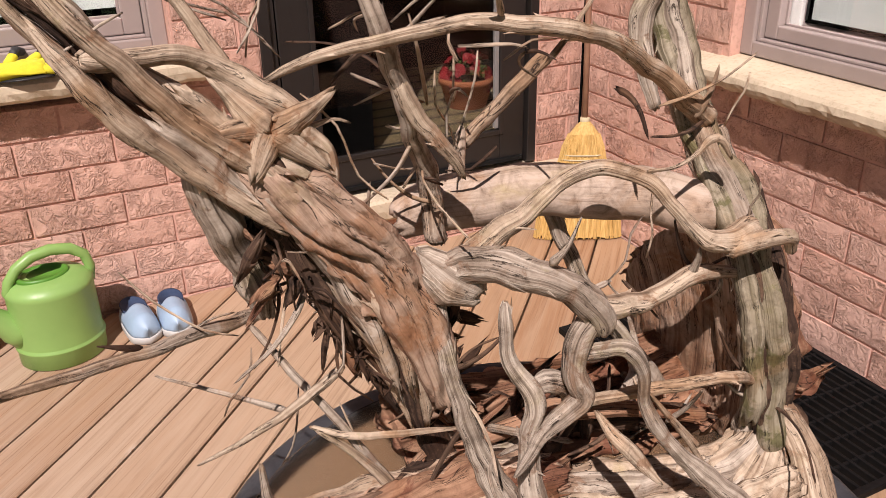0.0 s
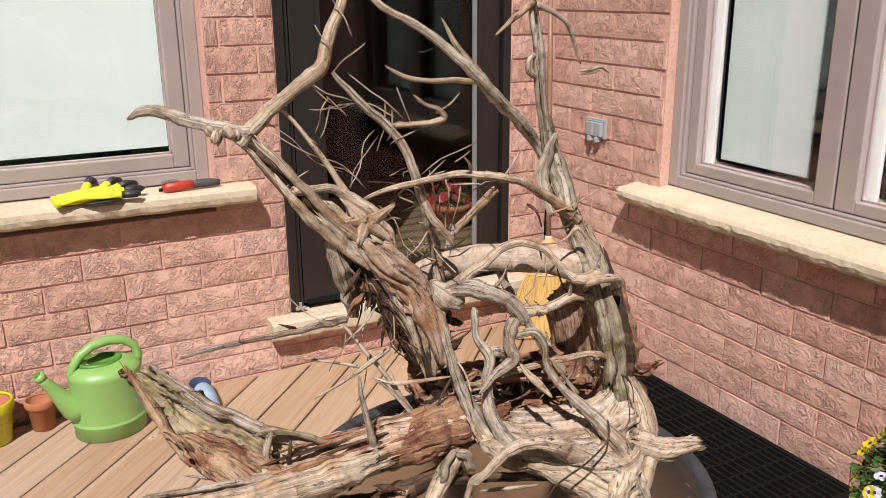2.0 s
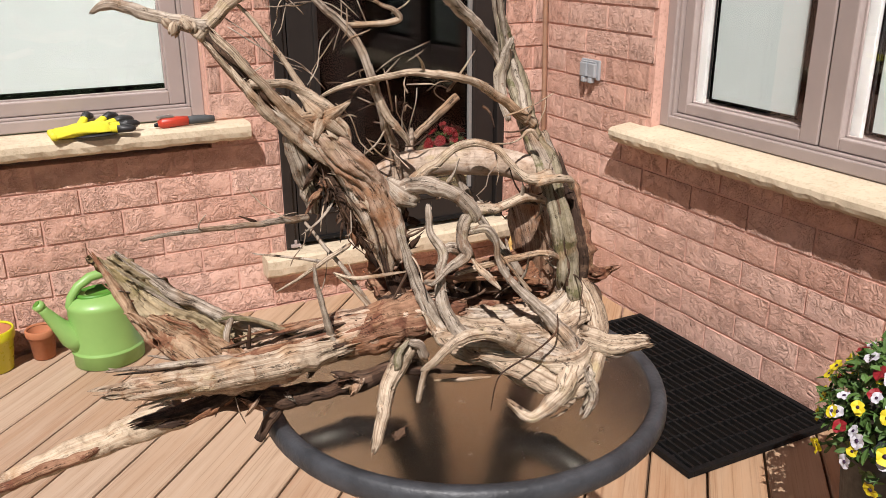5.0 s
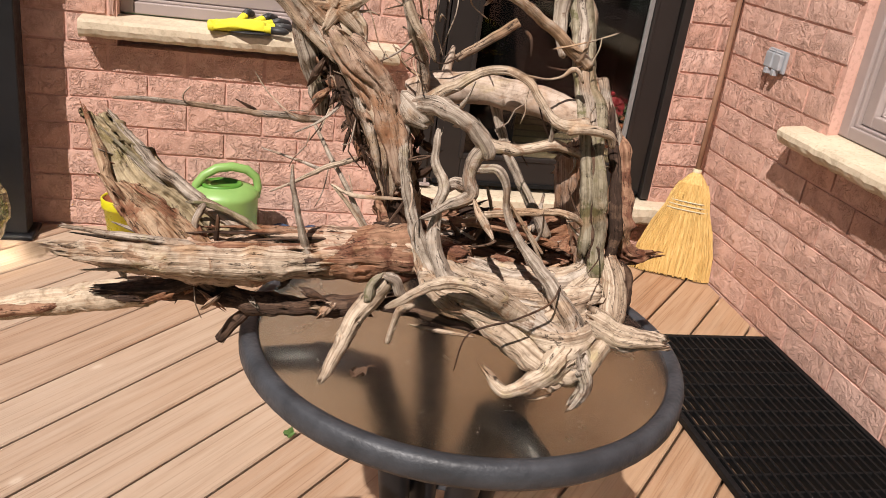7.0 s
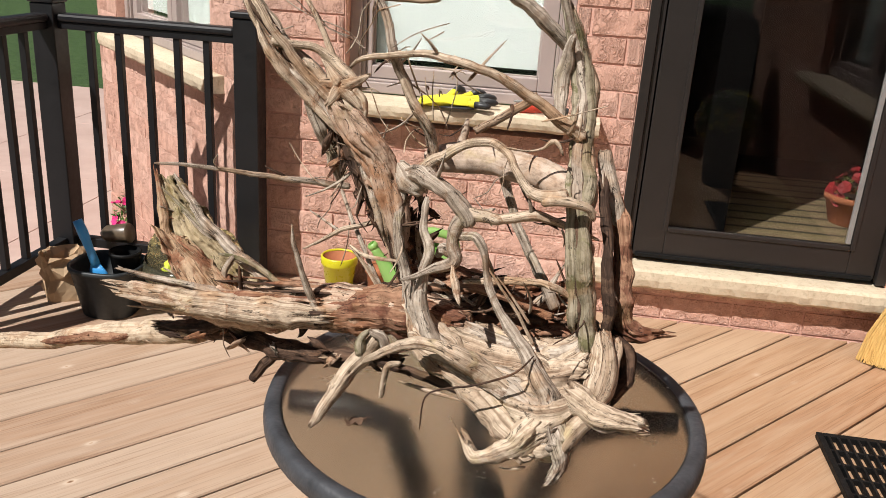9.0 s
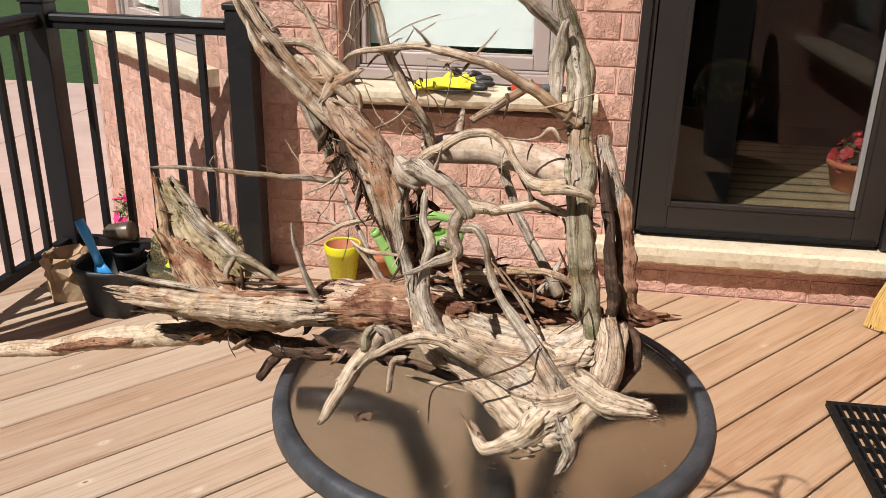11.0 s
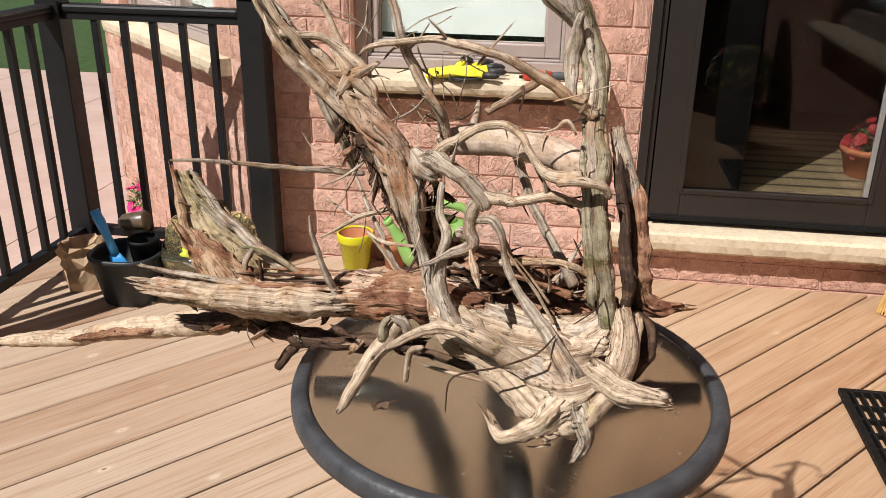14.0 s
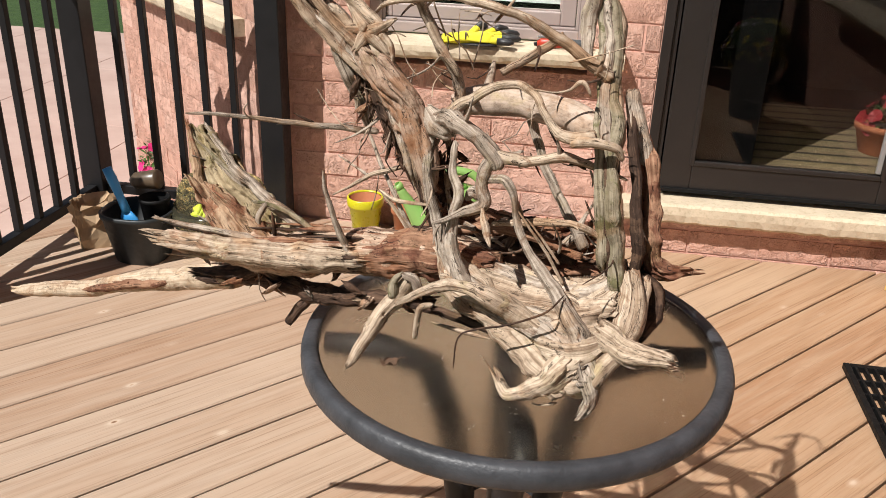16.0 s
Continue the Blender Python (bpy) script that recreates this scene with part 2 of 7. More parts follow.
LOGWOOD = drift_mat("pinkish_log_wood", (0.81, 0.61, 0.455), (0.56, 0.37, 0.255), (0.12, 0.062, 0.040), (0.42, 0.205, 0.125), 0.58)
RED = drift_mat("red_heartwood", (0.50, 0.285, 0.175), (0.30, 0.145, 0.085), (0.06, 0.028, 0.018), (0.22, 0.085, 0.05), 0.52)
MOSS = drift_mat("mossy_wood", (0.52, 0.44, 0.32), (0.31, 0.255, 0.165), (0.08, 0.056, 0.034), (0.19, 0.175, 0.075), 0.53, lichen=(0.66, 0.72, 0.40))
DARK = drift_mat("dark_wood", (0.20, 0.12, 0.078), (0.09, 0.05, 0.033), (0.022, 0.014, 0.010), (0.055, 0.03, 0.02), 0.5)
ROT = drift_mat("ochre_rotten_wood", (0.62, 0.43, 0.28), (0.42, 0.25, 0.145), (0.09, 0.048, 0.028), (0.36, 0.15, 0.08), 0.50, lichen=(0.62, 0.68, 0.36))
BOG = drift_mat("greenish_ochre_wood", (0.60, 0.48, 0.31), (0.39, 0.295, 0.17), (0.10, 0.07, 0.035), (0.30, 0.225, 0.095), 0.53, lichen=(0.66, 0.72, 0.40))
CLEAN = drift_mat("clean_cream_wood", (0.78, 0.62, 0.45), (0.67, 0.50, 0.35), (0.34, 0.225, 0.145), (0.46, 0.29, 0.18), 0.56, 0.4, 0.6)
SMOOTH = drift_mat("smooth_pale_wood", (0.68, 0.53, 0.42), (0.61, 0.47, 0.36), (0.42, 0.30, 0.22), (0.54, 0.39, 0.28), 0.62, 0.2, 0.25)


# ---- mesh helpers ----
def mesh_of(name, bm, material, smooth=False):
    me = bpy.data.meshes.new(name)
    bm.to_mesh(me)
    bm.free()
    me.materials.append(material)
    if smooth:
        me.shade_smooth()
    return me


def part(name, bm, material, parent=None, label="", smooth=False):
    ob = new(name, mesh_of(name, bm, material, smooth))
    if parent is not None:
        ob.parent = parent
    if label:
        ob["label"] = label
    return ob


def thing(name, label, category, at=(0, 0, 0), group="", kind=""):
    ob = new(name)
    ob.empty_display_size = 0.05
    ob.location = at
    return tagged(ob, label, category, group, kind)


def add_box(bm, lo, hi, bevel=0.0, m=None):
    c = [(a + b) / 2 for a, b in zip(lo, hi)]
    s = [max(b - a, 1e-5) for a, b in zip(lo, hi)]
    made = bmesh.ops.create_cube(bm, size=1.0, matrix=Matrix.Translation(c) @ Matrix.Diagonal((*s, 1)))
    vs = made["verts"]
    if bevel:
        es = list({e for v in vs for e in v.link_edges})
        out = bmesh.ops.bevel(bm, geom=es, offset=bevel, segments=2, affect="EDGES", profile=0.5)
        vs = list({v for f in out["faces"] for v in f.verts} | {v for v in vs if v.is_valid})
    if m is not None:
        bmesh.ops.transform(bm, matrix=m, verts=vs)
    return vs


def box(lo, hi, bevel=0.0, m=None):
    bm = bmesh.new()
    add_box(bm, lo, hi, bevel, m)
    return bm


def add_ring_sweep(bm, rings, close_start=True, close_end=True, loop=False):
    """Skins rows of points, each a closed ring of the same count."""
    rows = [[bm.verts.new(p) for p in ring] for ring in rings]
    count = len(rows[0])
    pairs = list(zip(rows, rows[1:])) + ([(rows[-1], rows[0])] if loop else [])
    for a, b in pairs:
        for i in range(count):
            j = (i + 1) % count
            bm.faces.new((a[i], a[j], b[j], b[i]))
    if not loop:
        if close_start:
            bm.faces.new(rows[0][::-1])
        if close_end:
            bm.faces.new(rows[-1])
    return rows


def lathe(profile, count=32, center=(0, 0, 0), first=True, top=True):
    """A turned shape from (radius, height) pairs, bottom to top; a closed wall when it comes back down inside."""
    bm = bmesh.new()
    cx, cy, cz = center
    rings = [[(cx + r * math.cos(2 * math.pi * i / count), cy + r * math.sin(2 * math.pi * i / count), cz + z) for i in range(count)] for r, z in profile]
    add_ring_sweep(bm, rings, close_start=first, close_end=top)
    return bm


def tube(points, radius, count=10, bm=None, flat=1.0):
    """A round bar along points, with one radius or one for each point."""
    bm = bm or bmesh.new()
    pts = [Vector(p) for p in points]
    radii = radius if isinstance(radius, (list, tuple)) else [radius] * len(pts)
    rings, side = [], None
    for i, p in enumerate(pts):
        d = (pts[min(i + 1, len(pts) - 1)] - pts[max(i - 1, 0)]).normalized()
        if side is None:
            side = d.orthogonal().normalized()
        side = (side - d * side.dot(d)).normalized()
        other = d.cross(side)
        rings.append([p + (side * math.cos(2 * math.pi * k / count) * flat + other * math.sin(2 * math.pi * k / count)) * radii[i] for k in range(count)])
    add_ring_sweep(bm, rings)
    return bm


def smooth_path(points, step):
    """Points and radii along a smooth curve through rows of (x, y, z, diameter)."""
    rows = [Vector(p) for p in points]
    rows = [rows[0] * 2 - rows[1]] + rows + [rows[-1] * 2 - rows[-2]]
    out = []
    for a, b, c, d in zip(rows, rows[1:], rows[2:], rows[3:]):
        n = max(2, round((Vector(c[:3]) - Vector(b[:3])).length / step))
        for k in range(n):
            t = k / n
            out.append(0.5 * (2 * b + (c - a) * t + (2 * a - 5 * b + 4 * c - d) * t * t + (3 * b - a - 3 * c + d) * t ** 3))
    out.append(rows[-2])
    return out

# ---- the setting ----
WALL_Y, WALL_X, CORNER_X, COURSE, BRICK_L = 2.81, 2.515, -0.12, 0.095, 0.262
GROUND_Z, DECK_BACK = -0.60, -0.95


def sheet(name, x0, y0, x1, y1, z, material, cells=1):
    bm = bmesh.new()
    bmesh.ops.create_grid(bm, x_segments=cells, y_segments=cells, size=0.5, matrix=Matrix.Translation(((x0 + x1) / 2, (y0 + y1) / 2, z)) @ Matrix.Diagonal((x1 - x0, y1 - y0, 1, 1)))
    return new(name, mesh_of(name, bm, material))


def grass_mat():
    m, n, l, b = shader("lawn")
    v = coords(n)
    r = ramp(n, [(0.3, (0.024, 0.052, 0.012)), (0.55, (0.05, 0.10, 0.022)), (0.8, (0.10, 0.135, 0.04))])
    l.new(noise_tex(n, l, v, 9, 8, 0.7), r.inputs[0])
    l.new(r.outputs[0], b.inputs["Base Color"])
    b.inputs["Roughness"].default_value = 0.9
    bumped(n, l, b, noise_tex(n, l, v, 60, 4), 1.0, 0.03)
    return m


def patio_mat():
    m, n, l, b = shader("pink_concrete")
    v = coords(n)
    r = ramp(n, [(0.3, (0.43, 0.30, 0.255)), (0.7, (0.52, 0.385, 0.335))])
    l.new(noise_tex(n, l, v, 2.2, 7, 0.65), r.inputs[0])
    l.new(r.outputs[0], b.inputs["Base Color"])
    b.inputs["Roughness"].default_value = 0.85
    bumped(n, l, b, noise_tex(n, l, v, 14, 6, 0.65), 0.4, 0.01)
    return m


ground = sheet("ground", -400, -400, 400, 400, GROUND_Z - 0.05, grass_mat(), 8)
tagged(ground, "green mown lawn in sun and shade", "ground", kind="structure")
PATIO = patio_mat()
patio = thing("pavement", "pale pink stamped concrete patio slabs", "patio", (0, 0, GROUND_Z), kind="structure")
# stamped slabs with sunk joints, turned with the house corner
for i in range(-5, 2):
    for j in range(0, 6):
        if i == 1 and j < 2:
            continue
        lo = (-2.2 + i * 1.55, -1.4 + j * 1.75)
        part("slab", box((lo[0] + 0.003, lo[1] + 0.003, -0.08), (lo[0] + 1.547, lo[1] + 1.747, 0.0), 0.003), PATIO, patio)
for j in range(3):
    part("slab", box((-0.6 + 0.008, 5.0 + j * 1.3, -0.08), (0.9, 6.28 + j * 1.3, 0.0), 0.006), PATIO, patio)


def rough_block(bm, lo, hi, cuts, jag, seed, sides=True):
    """A stone block whose lower front edge is chipped and wavy; front towards -y."""
    rnd = random.Random(seed)
    nx = max(4, cuts)
    prof = [(hi[1], hi[2]), (lo[1] + 0.012, hi[2]), (lo[1] + 0.002, hi[2] - 0.010), (lo[1], (lo[2] + hi[2]) / 2), (lo[1] + 0.006, lo[2] + 0.012), (lo[1] + 0.020, lo[2]), (hi[1], lo[2])]
    rings = []
    for i in range(nx + 1):
        x = lo[0] + (hi[0] - lo[0]) * i / nx
        w = [0, 0.15, 0.4, 0.9, 1.0, 0.8, 0]
        n1 = noise.noise((x * 9, seed, 0)) * 0.6 + noise.noise((x * 31, seed, 4)) * 0.5
        rings.append([(x, y + k * jag * (n1 + rnd.uniform(-0.35, 0.35)), z + k * jag * 0.7 * (noise.noise((x * 23, seed, 9)) + rnd.uniform(-0.3, 0.3))) for (y, z), k in zip(prof, w)])
    add_ring_sweep(bm, rings)


def brick_meshes(count, seed):
    """Rock-faced bricks, front towards -y, origin at the middle of the back."""
    rnd = random.Random(seed)
    out = []
    L, Hh, D = BRICK_L - 0.013, COURSE - 0.013, 0.05
    for k in range(count):
        bm = bmesh.new()
        nx, nz = 5, 3
        grid = []
        for j in range(nz + 1):
            row = []
            for i in range(nx + 1):
                edge = i in (0, nx) or j in (0, nz)
                x = (i / nx - 0.5) * L + (0 if i in (0, nx) else rnd.uniform(-0.010, 0.010))
                z = (j / nz - 0.5) * Hh + (0 if j in (0, nz) else rnd.uniform(-0.005, 0.005))
                y = -D + (0.0025 if edge else 0) + rnd.uniform(-0.0012, 0.0012)
                row.append(bm.verts.new((x, y, z)))
            grid.append(row)
        for j in range(nz):
            for i in range(nx):
                bm.faces.new((grid[j][i], grid[j][i + 1], grid[j + 1][i + 1], grid[j + 1][i]))
        rim = [grid[0][i] for i in range(nx + 1)] + [grid[j][nx] for j in range(1, nz + 1)] + [grid[nz][i] for i in range(nx - 1, -1, -1)] + [grid[j][0] for j in range(nz - 1, 0, -1)]
        back = [bm.verts.new((v.co.x, 0, v.co.z)) for v in rim]
        for i in range(len(rim)):
            j = (i + 1) % len(rim)
            bm.faces.new((rim[j], rim[i], back[i], back[j]))
        out.append(mesh_of("brick", bm, BRICK))
    return out


def brick_spans(length, height, openings, start, low=0.0):
    """Bricks in running bond: (centre u, centre z, length share); openings are (u0, z0, u1, z1)."""
    rows = int(round((height - low) / COURSE))
    for r in range(rows):
        z = low + (r + 0.5) * COURSE
        u = -((r % 2) * 0.5 + start) * BRICK_L
        while u < length:
            spans = [(max(u, 0), min(u + BRICK_L, length))]
            for a, z0, b, z1 in openings:
                if z0 + 0.03 < z < z1 - 0.03:
                    spans = [s for x0, x1 in spans for s in ((x0, min(x1, a)), (max(x0, b), x1)) if s[1] - s[0] > 0.02]
            for x0, x1 in spans:
                if x1 - x0 > 0.03:
                    yield (x0 + x1) / 2, z, (x1 - x0 - 0.013) / (BRICK_L - 0.013)
            u += BRICK_L


def wall_core(bm, length, z0, z1, openings, front, back):
    """The mortar body of a wall along local x, with its openings cut through; front is the smaller y."""
    us = sorted({0.0, length, *[u for o in openings for u in (o[0], o[2])]})
    for a, b in zip(us, us[1:]):
        holes = sorted((o[1], o[3]) for o in openings if o[0] < (a + b) / 2 < o[2])
        z = z0
        for h0, h1 in holes + [(z1, z1)]:
            if h0 > z + 1e-4:
                add_box(bm, (a, front, z), (b, back, h0))
            z = max(z, h1)


def brick_wall(name, label, frame_m, length, low, openings, start, nearest=1.55, seed=1, tight=(1.016, 1.05)):
    """A wall of bricks over a mortar core. Bricks up to the height `nearest` are parts; the rest is one joined part."""
    wall = thing(name, label, "brick wall", kind="structure")
    wall.matrix_world = frame_m
    # unseen upper wall, raised so the table glass mirrors brick instead of sky
    top = 3.70
    core = bmesh.new()
    wall_core(core, length, low, top, openings, 0.0075, 0.22)
    part("mortar_core", core, MORTAR, wall)
    return wall, list(brick_spans(length, top, openings, start, low)), nearest, seed, tight


# frames of the walls: local x runs along the wall, local y into the house
DOOR_U0, DOOR_U1 = 1.345 - CORNER_X, 2.325 - CORNER_X
WIN_U0, WIN_U1 = 0.265 - CORNER_X, 1.095 - CORNER_X
window_wall = brick_wall("wall_north", "pink rock-faced brick house wall with a window and a door", Matrix.Translation((CORNER_X, WALL_Y, 0)), WALL_X - CORNER_X, -0.665, [(WIN_U0, 0.66, WIN_U1, 2.2), (DOOR_U0, 0.17, DOOR_U1, 2.3)], 0.15, seed=3)
RW_Y0 = WALL_Y
side_wall = brick_wall("wall_east", "pink rock-faced brick house wall with a wide window", Matrix.Translation((WALL_X, WALL_Y, 0)) @ pose(0, 0, 0, 0, 0, -90), 4.3, -0.665, [(RW_Y0 - 2.108, 0.66, RW_Y0 - 0.76, 2.2)], 0.4, seed=5)
bay_wall = brick_wall("wall_north_west", "pink brick bay wall standing at an angle beyond the railing", Matrix.Translation((CORNER_X, WALL_Y, 0)) @ pose(0, 0, 0, 0, 0, 135) @ pose(1.95, 0, 0, 0, 0, 180), 1.95, -0.665, [(0.35, 0.70, 1.60, 2.2)], 0.3, seed=7, tight=(1.050, 1.145))
back_wall = thing("wall_far", "plain brick house wall turning away from the patio", "brick wall", kind="structure")
far_m = Matrix.Translation((CORNER_X - 1.95 * 0.7071, WALL_Y + 1.95 * 0.7071, 0))
part("mortar_core", box((0.02, 0.0, -0.665), (0.22, 3.0, 3.70), 0, far_m), MORTAR, back_wall)
roof = thing("ceiling", "plain closing slab over the house rooms", "ceiling", kind="structure")
part("slab", box((-1.6, WALL_Y + 0.02, 3.702), (5.5, 6.5, 3.79)), MORTAR, roof)
part("slab", box((WALL_X + 0.02, -1.5, 3.703), (5.5, WALL_Y + 0.015, 3.791)), MORTAR, roof)


# ---- windows ----
def window(name, label, m, u0, u1, z0, z1, panes, blind_shift=0.0, stile=0.0, low=0.115, back=0.045):
    """A casement window in a wall's local frame; panes are (u0, u1) of the glass, the frame stands `back` behind the bricks and the glass 55 mm further."""
    w = thing(name, label, "window", kind="structure")
    w.matrix_world = m
    fr = bmesh.new()
    f0, g0, gz0 = back, back + 0.055, z0 + low
    gz1 = z1 - 0.1
    # outer frame, stepped in towards the sashes
    for a, b, c, d, y in ((u0, u0 + 0.045, z0, z1, f0), (u1 - 0.045, u1, z0, z1, f0), (u0 + 0.045, u1 - 0.045, z0, z0 + 0.04, f0), (u0 + 0.045, u1 - 0.045, z1 - 0.04, z1, f0)):
        add_box(fr, (a, y, c), (b, 0.20, d), 0.004)
    # a thin outer step round the frame
    for p, q in (((u0 + 0.045, f0 + 0.012, z0 + 0.04), (u0 + 0.058, 0.19, z1 - 0.04)), ((u1 - 0.058, f0 + 0.012, z0 + 0.04), (u1 - 0.045, 0.19, z1 - 0.04)), ((u0 + 0.058, f0 + 0.012, z0 + 0.04), (u1 - 0.058, 0.19, z0 + 0.050))):
        add_box(fr, p, q, 0.003)
    part("window_frame", fr, TAUPE, w, smooth=False)
    for k, (a, b) in enumerate(panes):
        sash = bmesh.new()
        lo = u0 + 0.060 if k == 0 else (panes[k - 1][1] + a) / 2 + 0.004
        hi = u1 - 0.060 if k == len(panes) - 1 else (b + panes[k + 1][0]) / 2 - 0.004
        fs, zb = f0 + 0.025, z0 + 0.052
        for p, q in (((lo, fs, zb), (a, 0.18, z1 - 0.042)), ((b, fs, zb), (hi, 0.18, z1 - 0.042)), ((a, fs, zb), (b, 0.18, gz0)), ((a, fs, gz1), (b, 0.18, z1 - 0.042))):
            add_box(sash, p, q, 0.004)
        s = part("sash", sash, TAUPE, w)
        bead = bmesh.new()
        for p, q in (((a, g0 - 0.006, gz0), (a + 0.007, g0 + 0.004, gz1)), ((b - 0.007, g0 - 0.006, gz0), (b, g0 + 0.004, gz1)), ((a, g0 - 0.006, gz0), (b, g0 + 0.004, gz0 + 0.006))):
            add_box(bead, p, q, 0.001)
        part("glazing_bead", bead, TAUPE, s)
        pane = part("pane", box((a, g0, gz0), (b, g0 + 0.004, gz1)), WINDOW_GLASS, s, "clear glass pane")
        pane.visible_shadow = False
        blind = bmesh.new()
        add_box(blind, (a + 0.004 + blind_shift, g0 + 0.030, gz0 + 0.022), (b - 0.004 - stile, g0 + 0.036, gz1))
        part("blind", blind, BLIND, s, "pale drawn roller blind behind the glass")
        part("room_shade_back", box((a - 0.005, g0 + 0.075, gz0 - 0.005), (b + 0.005, g0 + 0.08, gz1)), ROOM, s)
        if blind_shift:
            part("side_track", box((a, g0 + 0.012, gz0), (a + 0.035, g0 + 0.028, gz1), 0.002), WHITE, s, "white side track")
            part("cord", tube([(a + 0.050, g0 + 0.02, gz0 + 0.02), (a + 0.050, g0 + 0.02, gz1)], 0.0035, 6), RUBBER, s)
    return w


WINDOW_GLASS = glass_mat("window_glass", (1, 1, 1), 0.01, 1.0)
# near-black base colour stands in for the shade of the unlit rooms
ROOM = paint_mat("room_shade_black", (0.005, 0.005, 0.005), 0.9, spec=0.1)
north_m = Matrix.Translation((CORNER_X, WALL_Y, 0))
east_m = Matrix.Translation((WALL_X, WALL_Y, 0)) @ pose(0, 0, 0, 0, 0, -90)
bay_m = Matrix.Translation((CORNER_X, WALL_Y, 0)) @ pose(0, 0, 0, 0, 0, 135) @ pose(1.95, 0, 0, 0, 0, 180)
window("window_1", "taupe-framed casement window with a pale blind drawn", north_m, WIN_U0, WIN_U1, 0.762, 2.19, [(0.347 - CORNER_X, 0.980 - CORNER_X)], low=0.100, back=0.075)
window("window_2", "wide taupe-framed double casement window with pale blinds", east_m, RW_Y0 - 2.108, RW_Y0 - 0.76, 0.735, 2.19, [(RW_Y0 - 2.003, RW_Y0 - 1.508), (RW_Y0 - 1.366, RW_Y0 - 0.87)], 0.055, 0.07, 0.090)
window("window_3", "taupe-framed window in the angled bay wall", bay_m, 0.35, 1.60, 0.762, 2.19, [(0.47, 0.92), (1.04, 1.48)])


def stone_sill(name, label, m, u0, u1, z0, z1, out, seed, rise=0.0):
    s = thing(name, label, "stone sill", kind="structure")
    s.matrix_world = m
    bm = bmesh.new()
    rough_block(bm, (u0, -out, z0), (u1, 0.10, z1), int((u1 - u0) / 0.022), 0.006, seed)
    for v in bm.verts:
        if v.co.z > (z0 + z1) / 2:
            v.co.z += rise * (v.co.y + out) / (0.10 + out)
    part("slab", bm, SILL, s)
    return s


stone_sill("sill_1", "cream limestone window sill with a chipped front edge", north_m, 0.158 - CORNER_X, 1.220 - CORNER_X, 0.697, 0.757, 0.092, 2)
stone_sill("sill_2", "long cream limestone window sill with a chipped front edge", east_m, RW_Y0 - 2.222, RW_Y0 - 0.62, 0.664, 0.716, 0.095, 6, 0.022)
stone_sill("sill_3", "cream limestone sill of the bay window", bay_m, 0.28, 1.74, 0.690, 0.760, 0.085, 9)
stone_sill("threshold", "cream limestone door step with a rough front", north_m, 1.245 - CORNER_X, 2.50 - CORNER_X, 0.142, 0.222, 0.080, 12)


# ---- door ----
def glazed_door():
    d = thing("door_1", "dark brown storm door with one large glass pane, closed", "door", kind="structure")
    d.matrix_world = Matrix.Translation((0, WALL_Y, 0))
    x0, x1, z0, z1 = 1.345, 2.325, 0.230, 2.29
    jamb = bmesh.new()
    for p, q in (((x0, -0.004, z0), (x0 + 0.035, 0.15, z1)), ((x0 + 0.035, 0.012, z0), (x0 + 0.055, 0.15, z1)), ((x1 - 0.035, 0.0, z0), (x1, 0.15, z1)), ((x0 + 0.055, 0.0, z1 - 0.06), (x1 - 0.035, 0.15, z1))):
        add_box(jamb, p, q, 0.003)
    part("door_frame", jamb, DOOR, d)
    leaf = bmesh.new()
    gx0, gx1, gz0, gz1 = 1.517, 2.185, 0.360, 2.12
    a, b = x0 + 0.06, x1 - 0.04
    for p, q in (((a, 0.020, z0 + 0.015), (gx0, 0.058, z1 - 0.065)), ((gx1, 0.020, z0 + 0.015), (b, 0.058, z1 - 0.065)), ((gx0, 0.020, z0 + 0.015), (gx1, 0.058, gz0)), ((gx0, 0.020, gz1), (gx1, 0.058, z1 - 0.065))):
        add_box(leaf, p, q, 0.004)
    body = part("door_leaf", leaf, DOOR, d)
    mould = bmesh.new()
    for p, q in (((gx0 - 0.012, 0.014, gz0 - 0.012), (gx0 + 0.006, 0.03, gz1)), ((gx1 - 0.006, 0.014, gz0 - 0.012), (gx1 + 0.012, 0.03, gz1)), ((gx0 + 0.006, 0.014, gz0 - 0.012), (gx1 - 0.006, 0.03, gz0 + 0.006))):
        add_box(mould, p, q, 0.003)
    part("glazing_mould", mould, DOOR, body)
    pane = part("pane", box((gx0, 0.034, gz0), (gx1, 0.040, gz1)), DOOR_GLASS, body, "dark reflecting glass pane")
    pane.visible_shadow = False
    # pale grey lengths down the right edge of the pane
    strip = bmesh.new()
    for k in range(5):
        lo = gz0 + 0.012 + k * 0.36
        add_box(strip, (gx1 - 0.024, 0.016, lo), (gx1 - 0.008, 0.032, lo + 0.34 + (0.02 if k < 2 else 0.0)), 0.002)
    part("pane_edge_strip", strip, STRIP, body, "pale strip down the edge of the pane")
    part("sweep", box((a + 0.01, 0.008, z0 + 0.012), (b - 0.01, 0.02, z0 + 0.028), 0.002), RUBBER, body, "black rubber sweep")
    clip = bmesh.new()
    add_box(clip, (x0 + 0.015, -0.014, z0 + 0.004), (x0 + 0.055, -0.002, z0 + 0.016), 0.002)
    add_box(clip, (x0 + 0.030, -0.012, z0 + 0.016), (x0 + 0.040, -0.004, z0 + 0.034), 0.002)
    part("stop_clip", clip, TAUPE, d)
    return d


